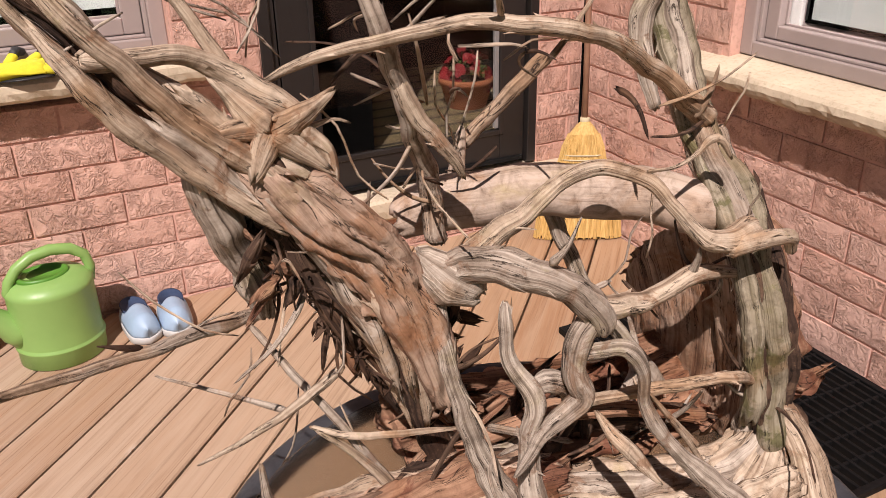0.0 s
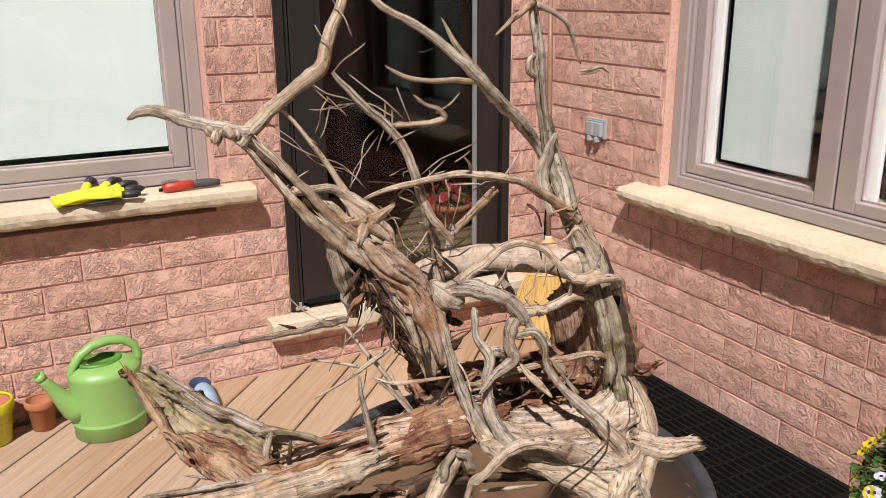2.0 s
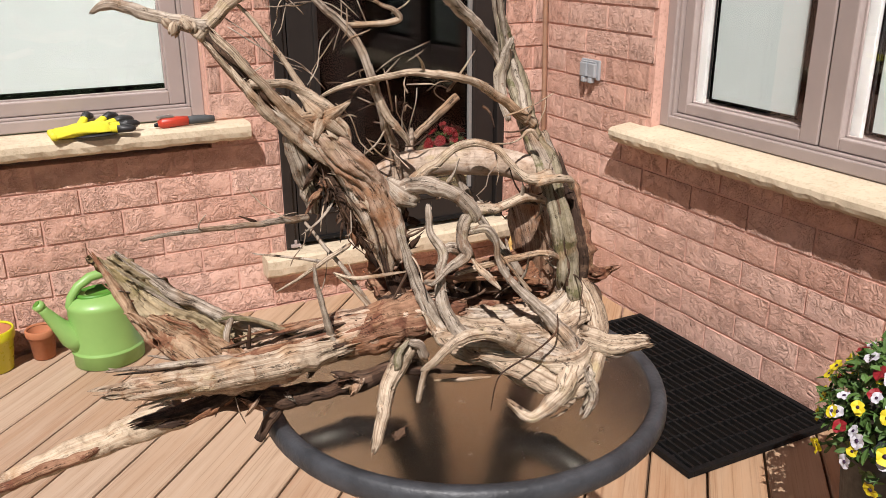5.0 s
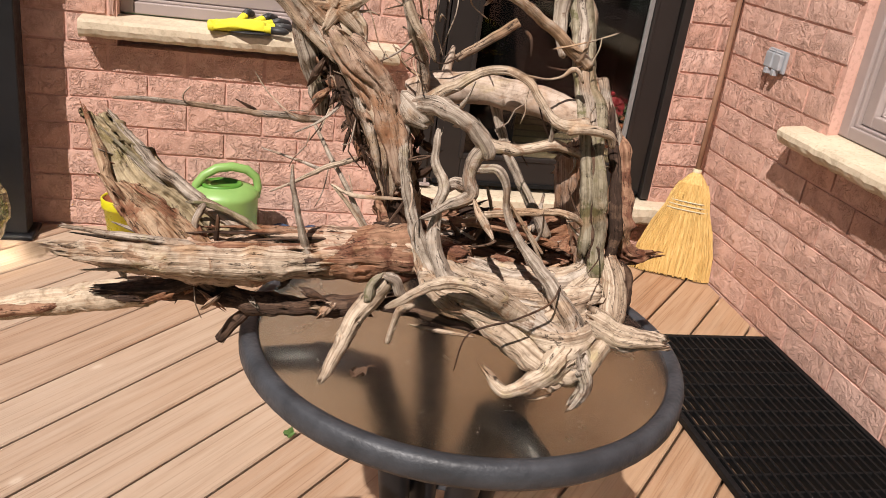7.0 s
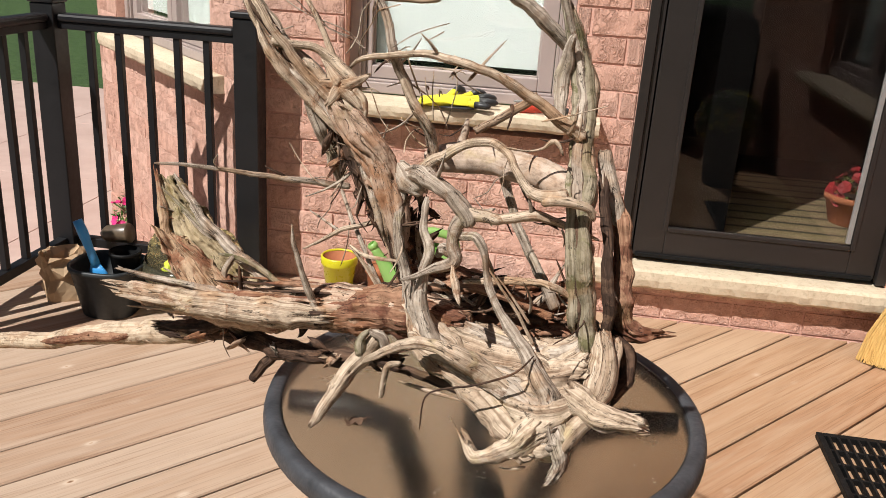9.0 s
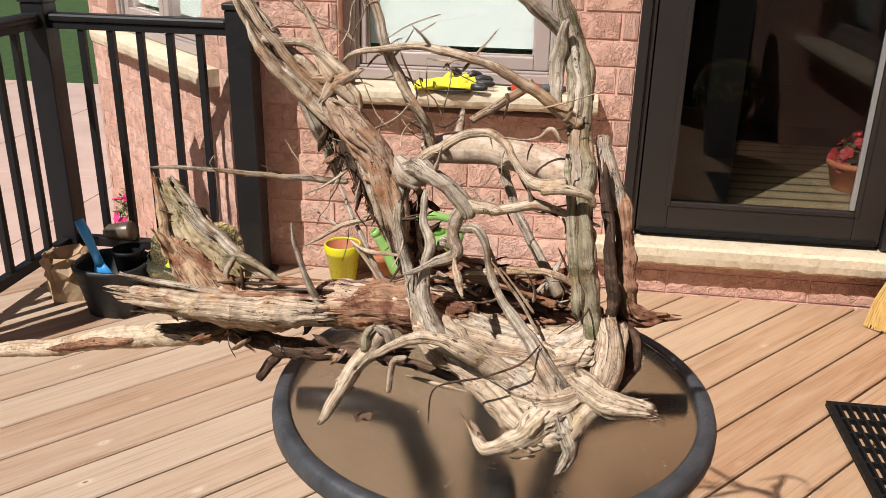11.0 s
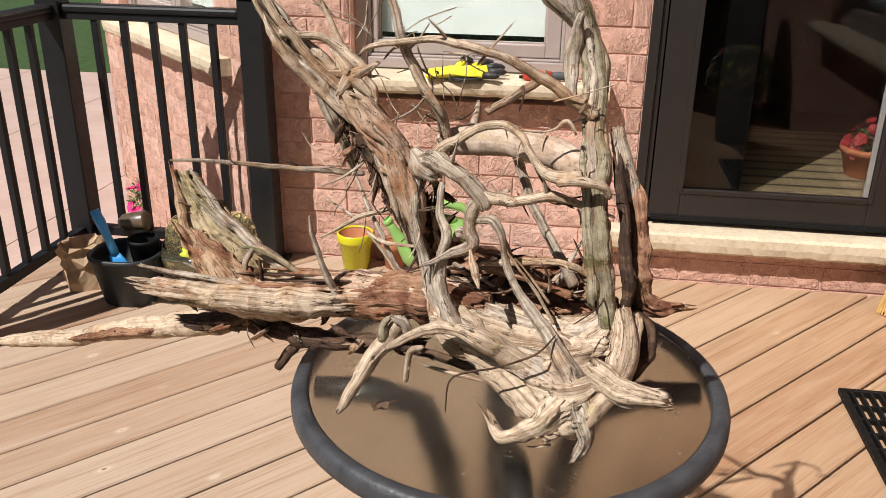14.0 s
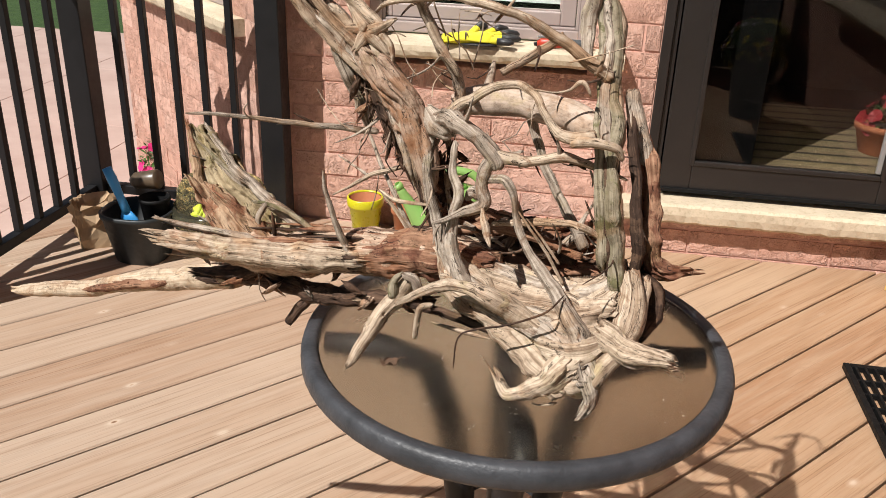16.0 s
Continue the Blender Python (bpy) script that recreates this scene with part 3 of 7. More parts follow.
DOOR_GLASS, _, _, door_shade = shader("door_glass")
door_shade.inputs["Base Color"].default_value = (0.41, 0.39, 0.37, 1)
door_shade.inputs["Roughness"].default_value = 0.004
door_shade.inputs["IOR"].default_value = 1.41
door_shade.inputs["Transmission Weight"].default_value = 1.0
glazed_door()
HALL_Z = 0.300
hall = thing("hall", "closed hall behind the door, coloured near-black for its shade, with an inner frame", "room", kind="structure")
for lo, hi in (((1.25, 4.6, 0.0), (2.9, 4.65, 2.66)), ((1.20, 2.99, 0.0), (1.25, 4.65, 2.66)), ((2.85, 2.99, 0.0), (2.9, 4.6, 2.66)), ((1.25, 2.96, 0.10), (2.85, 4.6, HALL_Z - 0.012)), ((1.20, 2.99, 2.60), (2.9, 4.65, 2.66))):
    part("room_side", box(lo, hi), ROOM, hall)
# unseen inner frame, set so its edge cuts the sun patch on the rug
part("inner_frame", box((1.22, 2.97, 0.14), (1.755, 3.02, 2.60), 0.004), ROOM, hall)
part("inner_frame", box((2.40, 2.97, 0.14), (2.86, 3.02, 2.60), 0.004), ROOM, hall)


def rug_mat():
    """Woven stripes across local y in tan, olive and black, with a coarse speckle."""
    m, n, l, b = shader("striped_rug")
    v = coords(n)
    sep = n.new("ShaderNodeSeparateXYZ")
    l.new(v, sep.inputs[0])
    band = n.new("ShaderNodeMath")
    band.operation = "MULTIPLY"
    band.inputs[1].default_value = 9.0
    l.new(sep.outputs[1], band.inputs[0])
    part_of = n.new("ShaderNodeMath")
    part_of.operation = "FRACT"
    l.new(band.outputs[0], part_of.inputs[0])
    r = ramp(n, [(0.0, (0.26, 0.21, 0.12)), (0.36, (0.22, 0.18, 0.10)), (0.40, (0.05, 0.04, 0.03)), (0.55, (0.045, 0.035, 0.025)), (0.58, (0.23, 0.175, 0.11)), (1.0, (0.27, 0.22, 0.13))])
    l.new(part_of.outputs[0], r.inputs[0])
    fleck = ramp(n, [(0.4, (0.55, 0.55, 0.5)), (0.6, (1.1, 1.1, 1.0))])
    l.new(noise_tex(n, l, v, 260, 2), fleck.inputs[0])
    l.new(mixed(n, l, "MULTIPLY", 0.9, r.outputs[0], fleck.outputs[0]), b.inputs["Base Color"])
    b.inputs["Roughness"].default_value = 0.95
    return m


rug = part("rug", box((1.45, 2.99, HALL_Z - 0.010), (2.60, 4.10, HALL_Z), 0.003), rug_mat())
tagged(rug, "striped tan and black woven rug on the hall floor", "rug")


# ---- deck ----
BOARD_ANGLE, BOARD_PITCH, BOARD_GAP = 47.5, 0.1548, 0.0068
deck = thing("floor", "sunlit deck of worn tan wooden boards laid on the diagonal", "deck", kind="structure")


def clip_strip(poly, n, lo, hi):
    """Cuts a polygon to lo <= p.n <= hi."""
    for sign, limit in ((1, lo), (-1, -hi)):
        out = []
        for p, q in zip(poly, poly[1:] + poly[:1]):
            dp, dq = sign * p.dot(n) - limit, sign * q.dot(n) - limit
            if dp >= 0:
                out.append(p)
            if dp * dq < 0:
                out.append(p + (q - p) * (dp / (dp - dq)))
        poly = out
        if len(poly) < 3:
            return []
    return poly


def deck_boards():
    along = Vector((math.cos(radians(BOARD_ANGLE)), math.sin(radians(BOARD_ANGLE))))
    n = Vector((-along.y, along.x))
    outline = [Vector(p) for p in ((-0.95, DECK_BACK), (WALL_X - 0.012, DECK_BACK), (WALL_X - 0.012, WALL_Y - 0.012), (-0.95, WALL_Y - 0.012))]
    lows = [p.dot(n) for p in outline]
    k = math.floor(min(lows) / BOARD_PITCH)
    while k * BOARD_PITCH < max(lows):
        lo = k * BOARD_PITCH + BOARD_PHASE
        poly = clip_strip(outline, n, lo, lo + BOARD_PITCH - BOARD_GAP)
        k += 1
        if not poly:
            continue
        mid = sum(poly, Vector((0, 0))) / len(poly)
        inset = []
        for p in poly:
            t = (p - mid)
            inset.append(mid + along * t.dot(along) + n * (t.dot(n) - math.copysign(0.004, t.dot(n))))
        turn = Matrix.Rotation(-radians(BOARD_ANGLE), 2)
        local = [turn @ (p - mid) for p in poly]
        local_in = [turn @ (p - mid) for p in inset]
        bm = bmesh.new()
        add_ring_sweep(bm, [[(p.x, p.y, -0.035) for p in local], [(p.x, p.y, -0.004) for p in local], [(p.x, p.y, 0.0) for p in local_in]])
        bmesh.ops.recalc_face_normals(bm, faces=bm.faces)
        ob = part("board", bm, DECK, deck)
        ob.matrix_local = pose(mid.x, mid.y, random.uniform(-0.0012, 0.0008), 0, 0, BOARD_ANGLE)


BOARD_PHASE = 0.0845
under = bmesh.new()
add_box(under, (-0.945, DECK_BACK + 0.005, -0.09), (WALL_X - 0.015, WALL_Y - 0.015, -0.036))
part("joist_bed", under, JOIST, deck)
fascia = bmesh.new()
add_box(fascia, (-0.988, DECK_BACK - 0.03, -0.26), (-0.953, WALL_Y - 0.02, -0.001), 0.004)
add_box(fascia, (-0.95, DECK_BACK - 0.035, -0.26), (WALL_X - 0.02, DECK_BACK - 0.005, -0.001), 0.004)
part("fascia", fascia, DECK, deck)
for x in (-0.9, 0.8, 2.3):
    for y in (-0.85, 0.9, 2.6):
        part("footing_post", box((x - 0.045, y - 0.045, GROUND_Z - 0.05), (x + 0.045, y + 0.045, -0.091)), JOIST, deck)


# ---- railing ----
def railing_run(name, label, start, end):
    r = thing(name, label, "railing", kind="structure")
    a, b = Vector(start), Vector(end)
    length = (b - a).length
    r.matrix_world = Matrix.Translation(a) @ pose(0, 0, 0, 0, 0, math.degrees(math.atan2(b.y - a.y, b.x - a.x)))
    top = bmesh.new()
    add_box(top, (0, -0.030, 0.955), (length, 0.030, 0.985), 0.010)
    add_box(top, (0, -0.020, 0.928), (length, 0.020, 0.955), 0.003)
    part("top_rail", top, BLACK, r, smooth=False)
    part("bottom_rail", box((0, -0.020, 0.070), (length, 0.020, 0.108), 0.003), BLACK, r)
    count = round(length / 0.118)
    data = mesh_of("baluster", box((-0.0125, -0.0125, 0.1085), (0.0125, 0.0125, 0.9275), 0.002), BLACK)
    for k in range(1, count):
        o = new("baluster", data)
        o.parent = r
        o.location = (k * length / count, 0, 0)
    return r


def rail_post(at):
    p = thing("railing_post", "square black metal railing post with a base flange", "post", (*at, 0), "posts of the railing", "structure")
    part("shaft", box((-0.045, -0.045, 0.02), (0.045, 0.045, 1.02), 0.004), BLACK, p)
    part("cap", box((-0.052, -0.052, 1.021), (0.052, 0.052, 1.045), 0.006), BLACK, p)
    part("flange", box((-0.068, -0.068, 0.001), (0.068, 0.068, 0.019), 0.006), BLACK, p)
    return p


rail_post((-0.845, 2.715))
rail_post((-0.060, 2.70))
rail_post((-0.845, 1.775))
railing_run("railing_back", "black metal railing with square balusters along the deck end", (-0.799, 2.715, 0), (-0.106, 2.702, 0))
railing_run("railing_side", "black metal railing with square balusters along the deck side", (-0.845, 2.669, 0), (-0.845, 1.821, 0))


# ---- driftwood ----
def grow(bm, uv, path, seed, knots, wind, flat, flat_to, jag, count, blunt, holes):
    """Skins one fissured, knotted limb along path, rows of (x, y, z, diameter), into bm."""
    big = max(q[3] for q in path)
    squash = Vector(flat_to).normalized()
    last = len(path) - 1
    total = sum((Vector(a[:3]) - Vector(b[:3])).length for a, b in zip(path, path[1:]))
    rows, rounds, dist, side = [], [], 0.0, None
    nz = noise.noise
    tear = max(jag, 0.06 * big)
    for i, q in enumerate(path):
        p = Vector(q[:3])
        a, b = Vector(path[max(i - 1, 0)][:3]), Vector(path[min(i + 1, last)][:3])
        d = (b - a).normalized()
        if side is None:
            side = d.orthogonal().normalized()
        side = (side - d * side.dot(d)).normalized()
        other = d.cross(side)
        if i:
            dist += (p - Vector(path[i - 1][:3])).length
        r = max(q[3], 0.0016) / 2
        near = min(i, last - i)
        if near == 0 and not blunt:
            r *= 0.55
        p = p + Vector((nz((dist * 22, seed, 0.3)), nz((dist * 22, seed, 5.1)), nz((dist * 22, seed, 9.7)))) * min(r * 0.38, 0.0032)
        p = p + Vector((nz((dist * 60, seed, 1.3)), nz((dist * 60, seed, 6.1)), nz((dist * 60, seed, 3.7)))) * min(r * 0.22, 0.0016)
        swell = 1 + min(0.20, knots * 1.2) * nz((dist * 24, seed * 1.7, 2.2)) + min(0.14, knots * 0.9) * nz((dist * 66, seed * 1.7, 7.2))
        ring = []
        for k in range(count):
            th = 2 * math.pi * k / count
            tw = th + wind * dist * 5
            cx, cy = math.cos(tw) * max(r, 0.016), math.sin(tw) * max(r, 0.016)
            ridge = nz((cx * 52 + seed, cy * 52, dist * 7 + seed * 3.7))
            split = abs(nz((cx * 92 + 4 + seed, cy * 92, dist * 7 + seed * 1.3)))
            split = max(0.0, 1 - split * 9) * max(0.0, min(1.0, 0.55 + 2.2 * nz((cx * 40, cy * 40, dist * 16 + seed))))
            hair = abs(nz((cx * 300 + 4 + seed, cy * 300, dist * 8 + seed * 2.3)))
            hair = max(0.0, 1 - hair * 4)
            layer = nz((cx * 90 + 11 + seed, cy * 90, dist * 8 + seed * 0.7)) * 2.6
            layer = round(layer) / 2.6
            lump = nz((math.cos(th) * r * 34 + seed * 2.1, math.sin(th) * r * 34, dist * 34))
            grit = nz((cx * 330, cy * 330, dist * 190 + seed))
            boss = max(0.0, nz((math.cos(th) * r * 55 + seed * 3.1, math.sin(th) * r * 55, dist * 52)) - 0.28) * 2.2
            rel = 0.75 * ridge + 1.0 * lump + boss + 0.12 * layer + 0.22 * grit - 2.0 * split - 0.2 * hair
            rr = r * swell * (1 + knots * rel)
            for hd, ht, hr in holes:
                off = math.hypot(dist - hd * total, ((th - ht + math.pi) % (2 * math.pi) - math.pi) * r)
                if off < hr * 1.6:
                    rr += hr * 0.35 if off > hr else -r * 0.75 * (1 - (off / hr) ** 3)
            way = side * math.cos(th) + other * math.sin(th)
            v = way * max(rr, r * 0.2)
            if flat != 1.0:
                v -= squash * v.dot(squash) * (1 - flat)
            if near < 4 and not blunt:
                out = nz((cx * 160 + 3, cy * 160, seed + 2.0)) * 1.6 + 0.8 * nz((cx * 420, cy * 420, seed))
                v += d * (tear * out * (4 - near) / 3 * (-1 if i < last / 2 else 1))
            ring.append(bm.verts.new(p + v))
        rows.append(ring)
        rounds.append(dist)
    around = big * math.pi
    for i in range(last):
        for k in range(count):
            j = (k + 1) % count
            f = bm.faces.new((rows[i][k], rows[i][j], rows[i + 1][j], rows[i + 1][k]))
            f.smooth = True
            for lp, (kk, ii) in zip(f.loops, ((k, i), (k + 1, i), (k + 1, i + 1), (k, i + 1))):
                lp[uv].uv = (kk / count * around, rounds[ii])
    for i, flip in ((0, True), (last, False)):
        mid = sum((v.co for v in rows[i]), Vector()) / count
        inner = Vector(path[2 if i == 0 and last > 3 else i][:3] if i == 0 else path[last - 2 if last > 3 else last][:3])
        centre = bm.verts.new(mid.lerp(inner, 0.6))
        for k in range(count):
            j = (k + 1) % count
            f = bm.faces.new((rows[i][j], rows[i][k], centre) if flip else (rows[i][k], rows[i][j], centre))
            for lp in f.loops:
                lp[uv].uv = (lp.vert.co.x, lp.vert.co.y * 0.1 + lp.vert.co.z * 0.1)


def splinters(bm, uv, number, rnd):
    """Draws some faces of the skin out into slivers that stand off along the grain."""
    bm.faces.ensure_lookup_table()
    quads = [f for f in bm.faces if len(f.verts) == 4]
    for f in rnd.sample(quads, min(number, len(quads))):
        vs = [lp.vert for lp in f.loops]
        us = [lp[uv].uv.copy() for lp in f.loops]
        along = (vs[3].co - vs[0].co).normalized() * rnd.choice((-1, 1))
        f.normal_update()
        mid = sum((v.co for v in vs), Vector()) / 4
        tip = bm.verts.new(mid + along * rnd.uniform(0.003, 0.013) + f.normal * rnd.uniform(0.0006, 0.004))
        for k in range(4):
            j = (k + 1) % 4
            t = bm.faces.new((vs[k], vs[j], tip))
            for lp, w in zip(t.loops, (us[k], us[j], us[0] + Vector((0.001, 0.01)))):
                lp[uv].uv = w
        bm.faces.remove(f)


def limb(name, points, material, parent, label="", seed=0, knots=0.2, wind=1.0, flat=1.0, flat_to=(0, 0, 1), jag=0.0, step=None, count=None, blunt=False, holes=(), shards=0):
    """A gnarled limb with splits, flaking layers, torn ends and loose slivers."""
    big = max(p[3] for p in points)
    step = step or (0.0026 if big > 0.02 else 0.0034)
    path = [tuple(q) for q in smooth_path(points, step)]
    bm = bmesh.new()
    uv = bm.loops.layers.uv.new("grain")
    count = count or max(9, min(64, int(big * math.pi / 0.0026)))
    grow(bm, uv, path, seed, knots, wind, flat, flat_to, jag, count, blunt, holes)
    splinters(bm, uv, shards, random.Random(seed * 13 + 5))
    return part(name, bm, material, parent, label)


def skin(name, guides, thick, material, parent, label="", seed=0, fine=0.0028, depth=0.004):
    """A broad flowing piece of root: a skin through guide lines of equal count, with a worn back; the grain runs along the guides."""
    def along(rows, t):
        x = t * (len(rows) - 1)
        i = min(int(x), len(rows) - 2)
        f = x - i
        a, b, c, d = rows[max(i - 1, 0)], rows[i], rows[i + 1], rows[min(i + 2, len(rows) - 1)]
        return 0.5 * (2 * b + (c - a) * f + (2 * a - 5 * b + 4 * c - d) * f * f + (3 * b - a - 3 * c + d) * f ** 3)
    guides = [[Vector(p) for p in g] for g in guides]
    long = sum((a - b).length for a, b in zip(guides[0], guides[0][1:]))
    wide = sum((a[1] - b[1]).length for a, b in zip(guides, guides[1:]))
    nu, nv = int(long / fine), int(wide / fine)
    lines = [[along(g, i / nu) for i in range(nu + 1)] for g in guides]
    grid = [[along([g[i] for g in lines], j / nv) for i in range(nu + 1)] for j in range(nv + 1)]
    nz = noise.noise
    bm = bmesh.new()
    uv = bm.loops.layers.uv.new("grain")
    front, back = [], []
    for j in range(nv + 1):
        fr, bk = [], []
        for i in range(nu + 1):
            p = grid[j][i]
            du = grid[j][min(i + 1, nu)] - grid[j][max(i - 1, 0)]
            dv = grid[min(j + 1, nv)][i] - grid[max(j - 1, 0)][i]
            nrm = du.cross(dv).normalized()
            u, v = i / nu * long, j / nv * wide
            fold = nz((v * 34 + 1.2 * nz((u * 14, v * 14, seed)), u * 7, seed + 0.3))
            split = max(0.0, 1 - 6 * abs(nz((v * 58 + 1.5 * nz((u * 12, v * 12, seed + 4)), u * 8, seed + 2.1))))
            hair = max(0.0, 1 - 4 * abs(nz((v * 240, u * 16, seed + 5.1))))
            layer = round(nz((v * 70, u * 16, seed + 8.3)) * 2.6) / 2.6
            lump = nz((u * 22, v * 22, seed + 6.6))
            edge = min(i, nu - i, j, nv - j)
            h = depth * (1.3 * fold + 1.2 * lump + 0.22 * layer - 1.7 * split - 0.3 * hair)
            w = Vector((nz((u * 90, v * 90, seed)), nz((u * 90, v * 90, seed + 3)), nz((u * 90, v * 90, seed + 7)))) * (0.006 if edge == 0 else 0.0012)
            thin = thick * min(1.0, 0.25 + edge / 6)
            fr.append(bm.verts.new(p + nrm * (h + thin * 0.5) + w))
            bk.append(bm.verts.new(p - nrm * (thin * 0.5 + depth * 0.8 * nz((v * 80, u * 10, seed + 9))) + w))
        front.append(fr)
        back.append(bk)
    def quad(vs, us):
        f = bm.faces.new(vs)
        f.smooth = True
        for lp, (i, j) in zip(f.loops, us):
            lp[uv].uv = (j / nv * wide, i / nu * long)
    for j in range(nv):
        for i in range(nu):
            us = ((i, j), (i + 1, j), (i + 1, j + 1), (i, j + 1))
            quad([front[b][a] for a, b in us], us)
            quad([back[b][a] for a, b in us[::-1]], us[::-1])
    rim = [(i, 0) for i in range(nu)] + [(nu, j) for j in range(nv)] + [(i, nv) for i in range(nu, 0, -1)] + [(0, j) for j in range(nv, 0, -1)]
    for (a, b), (c, d) in zip(rim, rim[1:] + rim[:1]):
        quad([front[b][a], back[b][a], back[d][c], front[d][c]], ((a, b), (a, b), (c, d), (c, d)))
    return part(name, bm, material, parent, label)


TABLE_Z = 0.745
drift = thing("driftwood", "large gnarled driftwood root with bare branches on the glass table", "driftwood", (1.0, 0.72, TABLE_Z))


GIRTH = 0.54
STOUT = {"trunk": 0.45, "drooping_branch": 0.60, "knuckle": 0.44, "side_branch": 0.5, "heart_root": 0.70, "leg": 0.40, "bark_slab": 0.95,  "upright_trunk": 0.52, "log": 0.80, "log_face": 0.85, "log_bark": 0.80, "stump_slab": 1.15, "lower_limb": 1.05, "cross_log": 0.80, "root_spike": 0.72, "claw_root": 0.76, "foot": 0.62, "twig": 0.42, "rootlet": 0.75, "root_ridge": 0.7, "rot_flake": 0.9, "under_log": 0.7, }


def wood(name, pts, material, label="", **more):
    # torn ends keep some of their girth
    pts = [list(q) for q in pts]
    for end, inner in ((0, 1), (-1, -2)):
        if pts[inner][3] > 0.016:
            pts[end][3] = max(pts[end][3], 0.42 * pts[inner][3])
    pts = [(x, y, z, d * STOUT.get(name, GIRTH)) for x, y, z, d in pts]
    big = max(p[3] for p in pts)
    span = sum((Vector(a[:3]) - Vector(b[:3])).length for a, b in zip(pts, pts[1:]))
    if "shards" not in more and name not in ("cross_log", "twig", "rootlet"):
        more["shards"] = int(span * big * 3000)
    # slender branches are worn smoother than the trunks
    more["knots"] = more.get("knots", 0.18) * min(1.0, 0.38 + big * 15)
    o = limb(name, pts, material, drift, label, **more)
    o.matrix_parent_inverse = Matrix.Translation((-1.0, -0.72, -TABLE_Z))
    return o


# the leaning trunk, its fork and horn
def bundle(rows, name, stuffs, seed, spread=0.40, thick=0.37, turn=0.9):
    """Strands of weathered wood round a core coloured dark for the shaded gaps, each broken off at its own length."""
    rnd = random.Random(seed)
    wood(name, [(x, y, z, d * 0.55) for x, y, z, d in rows], DARK, seed=seed, knots=0.34, jag=0.01)
    path = [tuple(q) for q in smooth_path(rows, 0.02)]
    last = len(path) - 1
    for k, stuff in enumerate(stuffs):
        start, end = rnd.choice((0.0, 0.0, 0.08, 0.3)), rnd.choice((1.0, 1.0, 0.9, 0.72))
        a0 = 2 * math.pi * (k + rnd.uniform(-0.25, 0.25)) / len(stuffs)
        fat = rnd.uniform(0.75, 1.25)
        strand = []
        for i in range(int(start * last), int(end * last) + 1):
            p = Vector(path[i][:3])
            d = (Vector(path[min(i + 1, last)][:3]) - Vector(path[max(i - 1, 0)][:3])).normalized()
            side = d.cross(Vector((0, 1, 0))).normalized()
            a = a0 + turn * i / last + 0.35 * noise.noise((i * 0.5, k, seed))
            out = side * math.cos(a) + d.cross(side) * math.sin(a)
            wide = path[i][3]
            q = p + out * wide * STOUT[name] * spread
            strand.append((*q, wide * thick * fat * (0.45 if i in (0, int(end * last)) else 1.0)))
        wood(name, strand, stuff, seed=seed + k + 1, knots=0.24, jag=0.01, wind=0.4)


TRUNK = [(0.681, 0.747, 1.271, 0.046), (0.708, 0.728, 1.235, 0.056), (0.742, 0.725, 1.193, 0.064), (0.784, 0.731, 1.150, 0.074), (0.822, 0.728, 1.114, 0.088), (0.851, 0.728, 1.075, 0.088), (0.872, 0.717, 1.026, 0.080), (0.884, 0.711, 0.980, 0.058), (0.892, 0.710, 0.940, 0.032)]
bundle(TRUNK, "trunk", (PALE, PALE, GREY, PALE, SHEATH, PALE, GREY), 61)
# the fibrous bark that still covers the trunk's sunny side
BARK = [[(0.788, 0.716, 1.137), (0.829, 0.706, 1.083), (0.866, 0.700, 1.027), (0.898, 0.695, 0.966)],
        [(0.811, 0.706, 1.137), (0.848, 0.697, 1.090), (0.880, 0.691, 1.034), (0.903, 0.688, 0.962)],
        [(0.830, 0.706, 1.132), (0.868, 0.697, 1.088), (0.893, 0.688, 1.040), (0.908, 0.691, 0.970)],
        [(0.838, 0.724, 1.128), (0.883, 0.714, 1.080), (0.902, 0.708, 1.042), (0.912, 0.703, 0.978)]]
o = skin("bark_sheath", BARK, 0.009, SHEATH, drift, "reddish-brown fibrous bark", seed=41, depth=0.0042, fine=0.0022)
o.matrix_parent_inverse = Matrix.Translation((-1.0, -0.72, -TABLE_Z))
wood("horn", [(0.689, 0.743, 1.267, 0.0418), (0.663, 0.752, 1.274, 0.0380), (0.641, 0.768, 1.279, 0.0323), (0.612, 0.793, 1.290, 0.0266), (0.589, 0.810, 1.293, 0.0190), (0.575, 0.817, 1.285, 0.0076)], GREY, seed=2, jag=0.004)
wood("branch", [(0.676, 0.745, 1.257, 0.0418), (0.692, 0.742, 1.274, 0.0361), (0.716, 0.749, 1.294, 0.0304), (0.747, 0.762, 1.311, 0.0285), (0.781, 0.774, 1.330, 0.0333), (0.796, 0.778, 1.360, 0.0285), (0.818, 0.784, 1.405, 0.0228), (0.836, 0.784, 1.462, 0.0181), (0.843, 0.785, 1.508, 0.0095)], PALE, seed=3, knots=0.1)
for k in range(6):
    rk = random.Random(1900 + k)
    a = Vector((0.673 + rk.uniform(-0.026, 0.018), 0.744 + rk.uniform(-0.010, 0.008), 1.266 + rk.uniform(-0.004, 0.006)))
    b = a + Vector((rk.uniform(-0.012, 0.008), rk.uniform(-0.006, 0.006), rk.uniform(0.006, 0.013)))
    wood("stub", [(*a, 0.024), (*a.lerp(b, 0.5), 0.021), (*b, 0.014)], PALE, seed=1900 + k, jag=0.002, knots=0.26, step=0.003, shards=0)
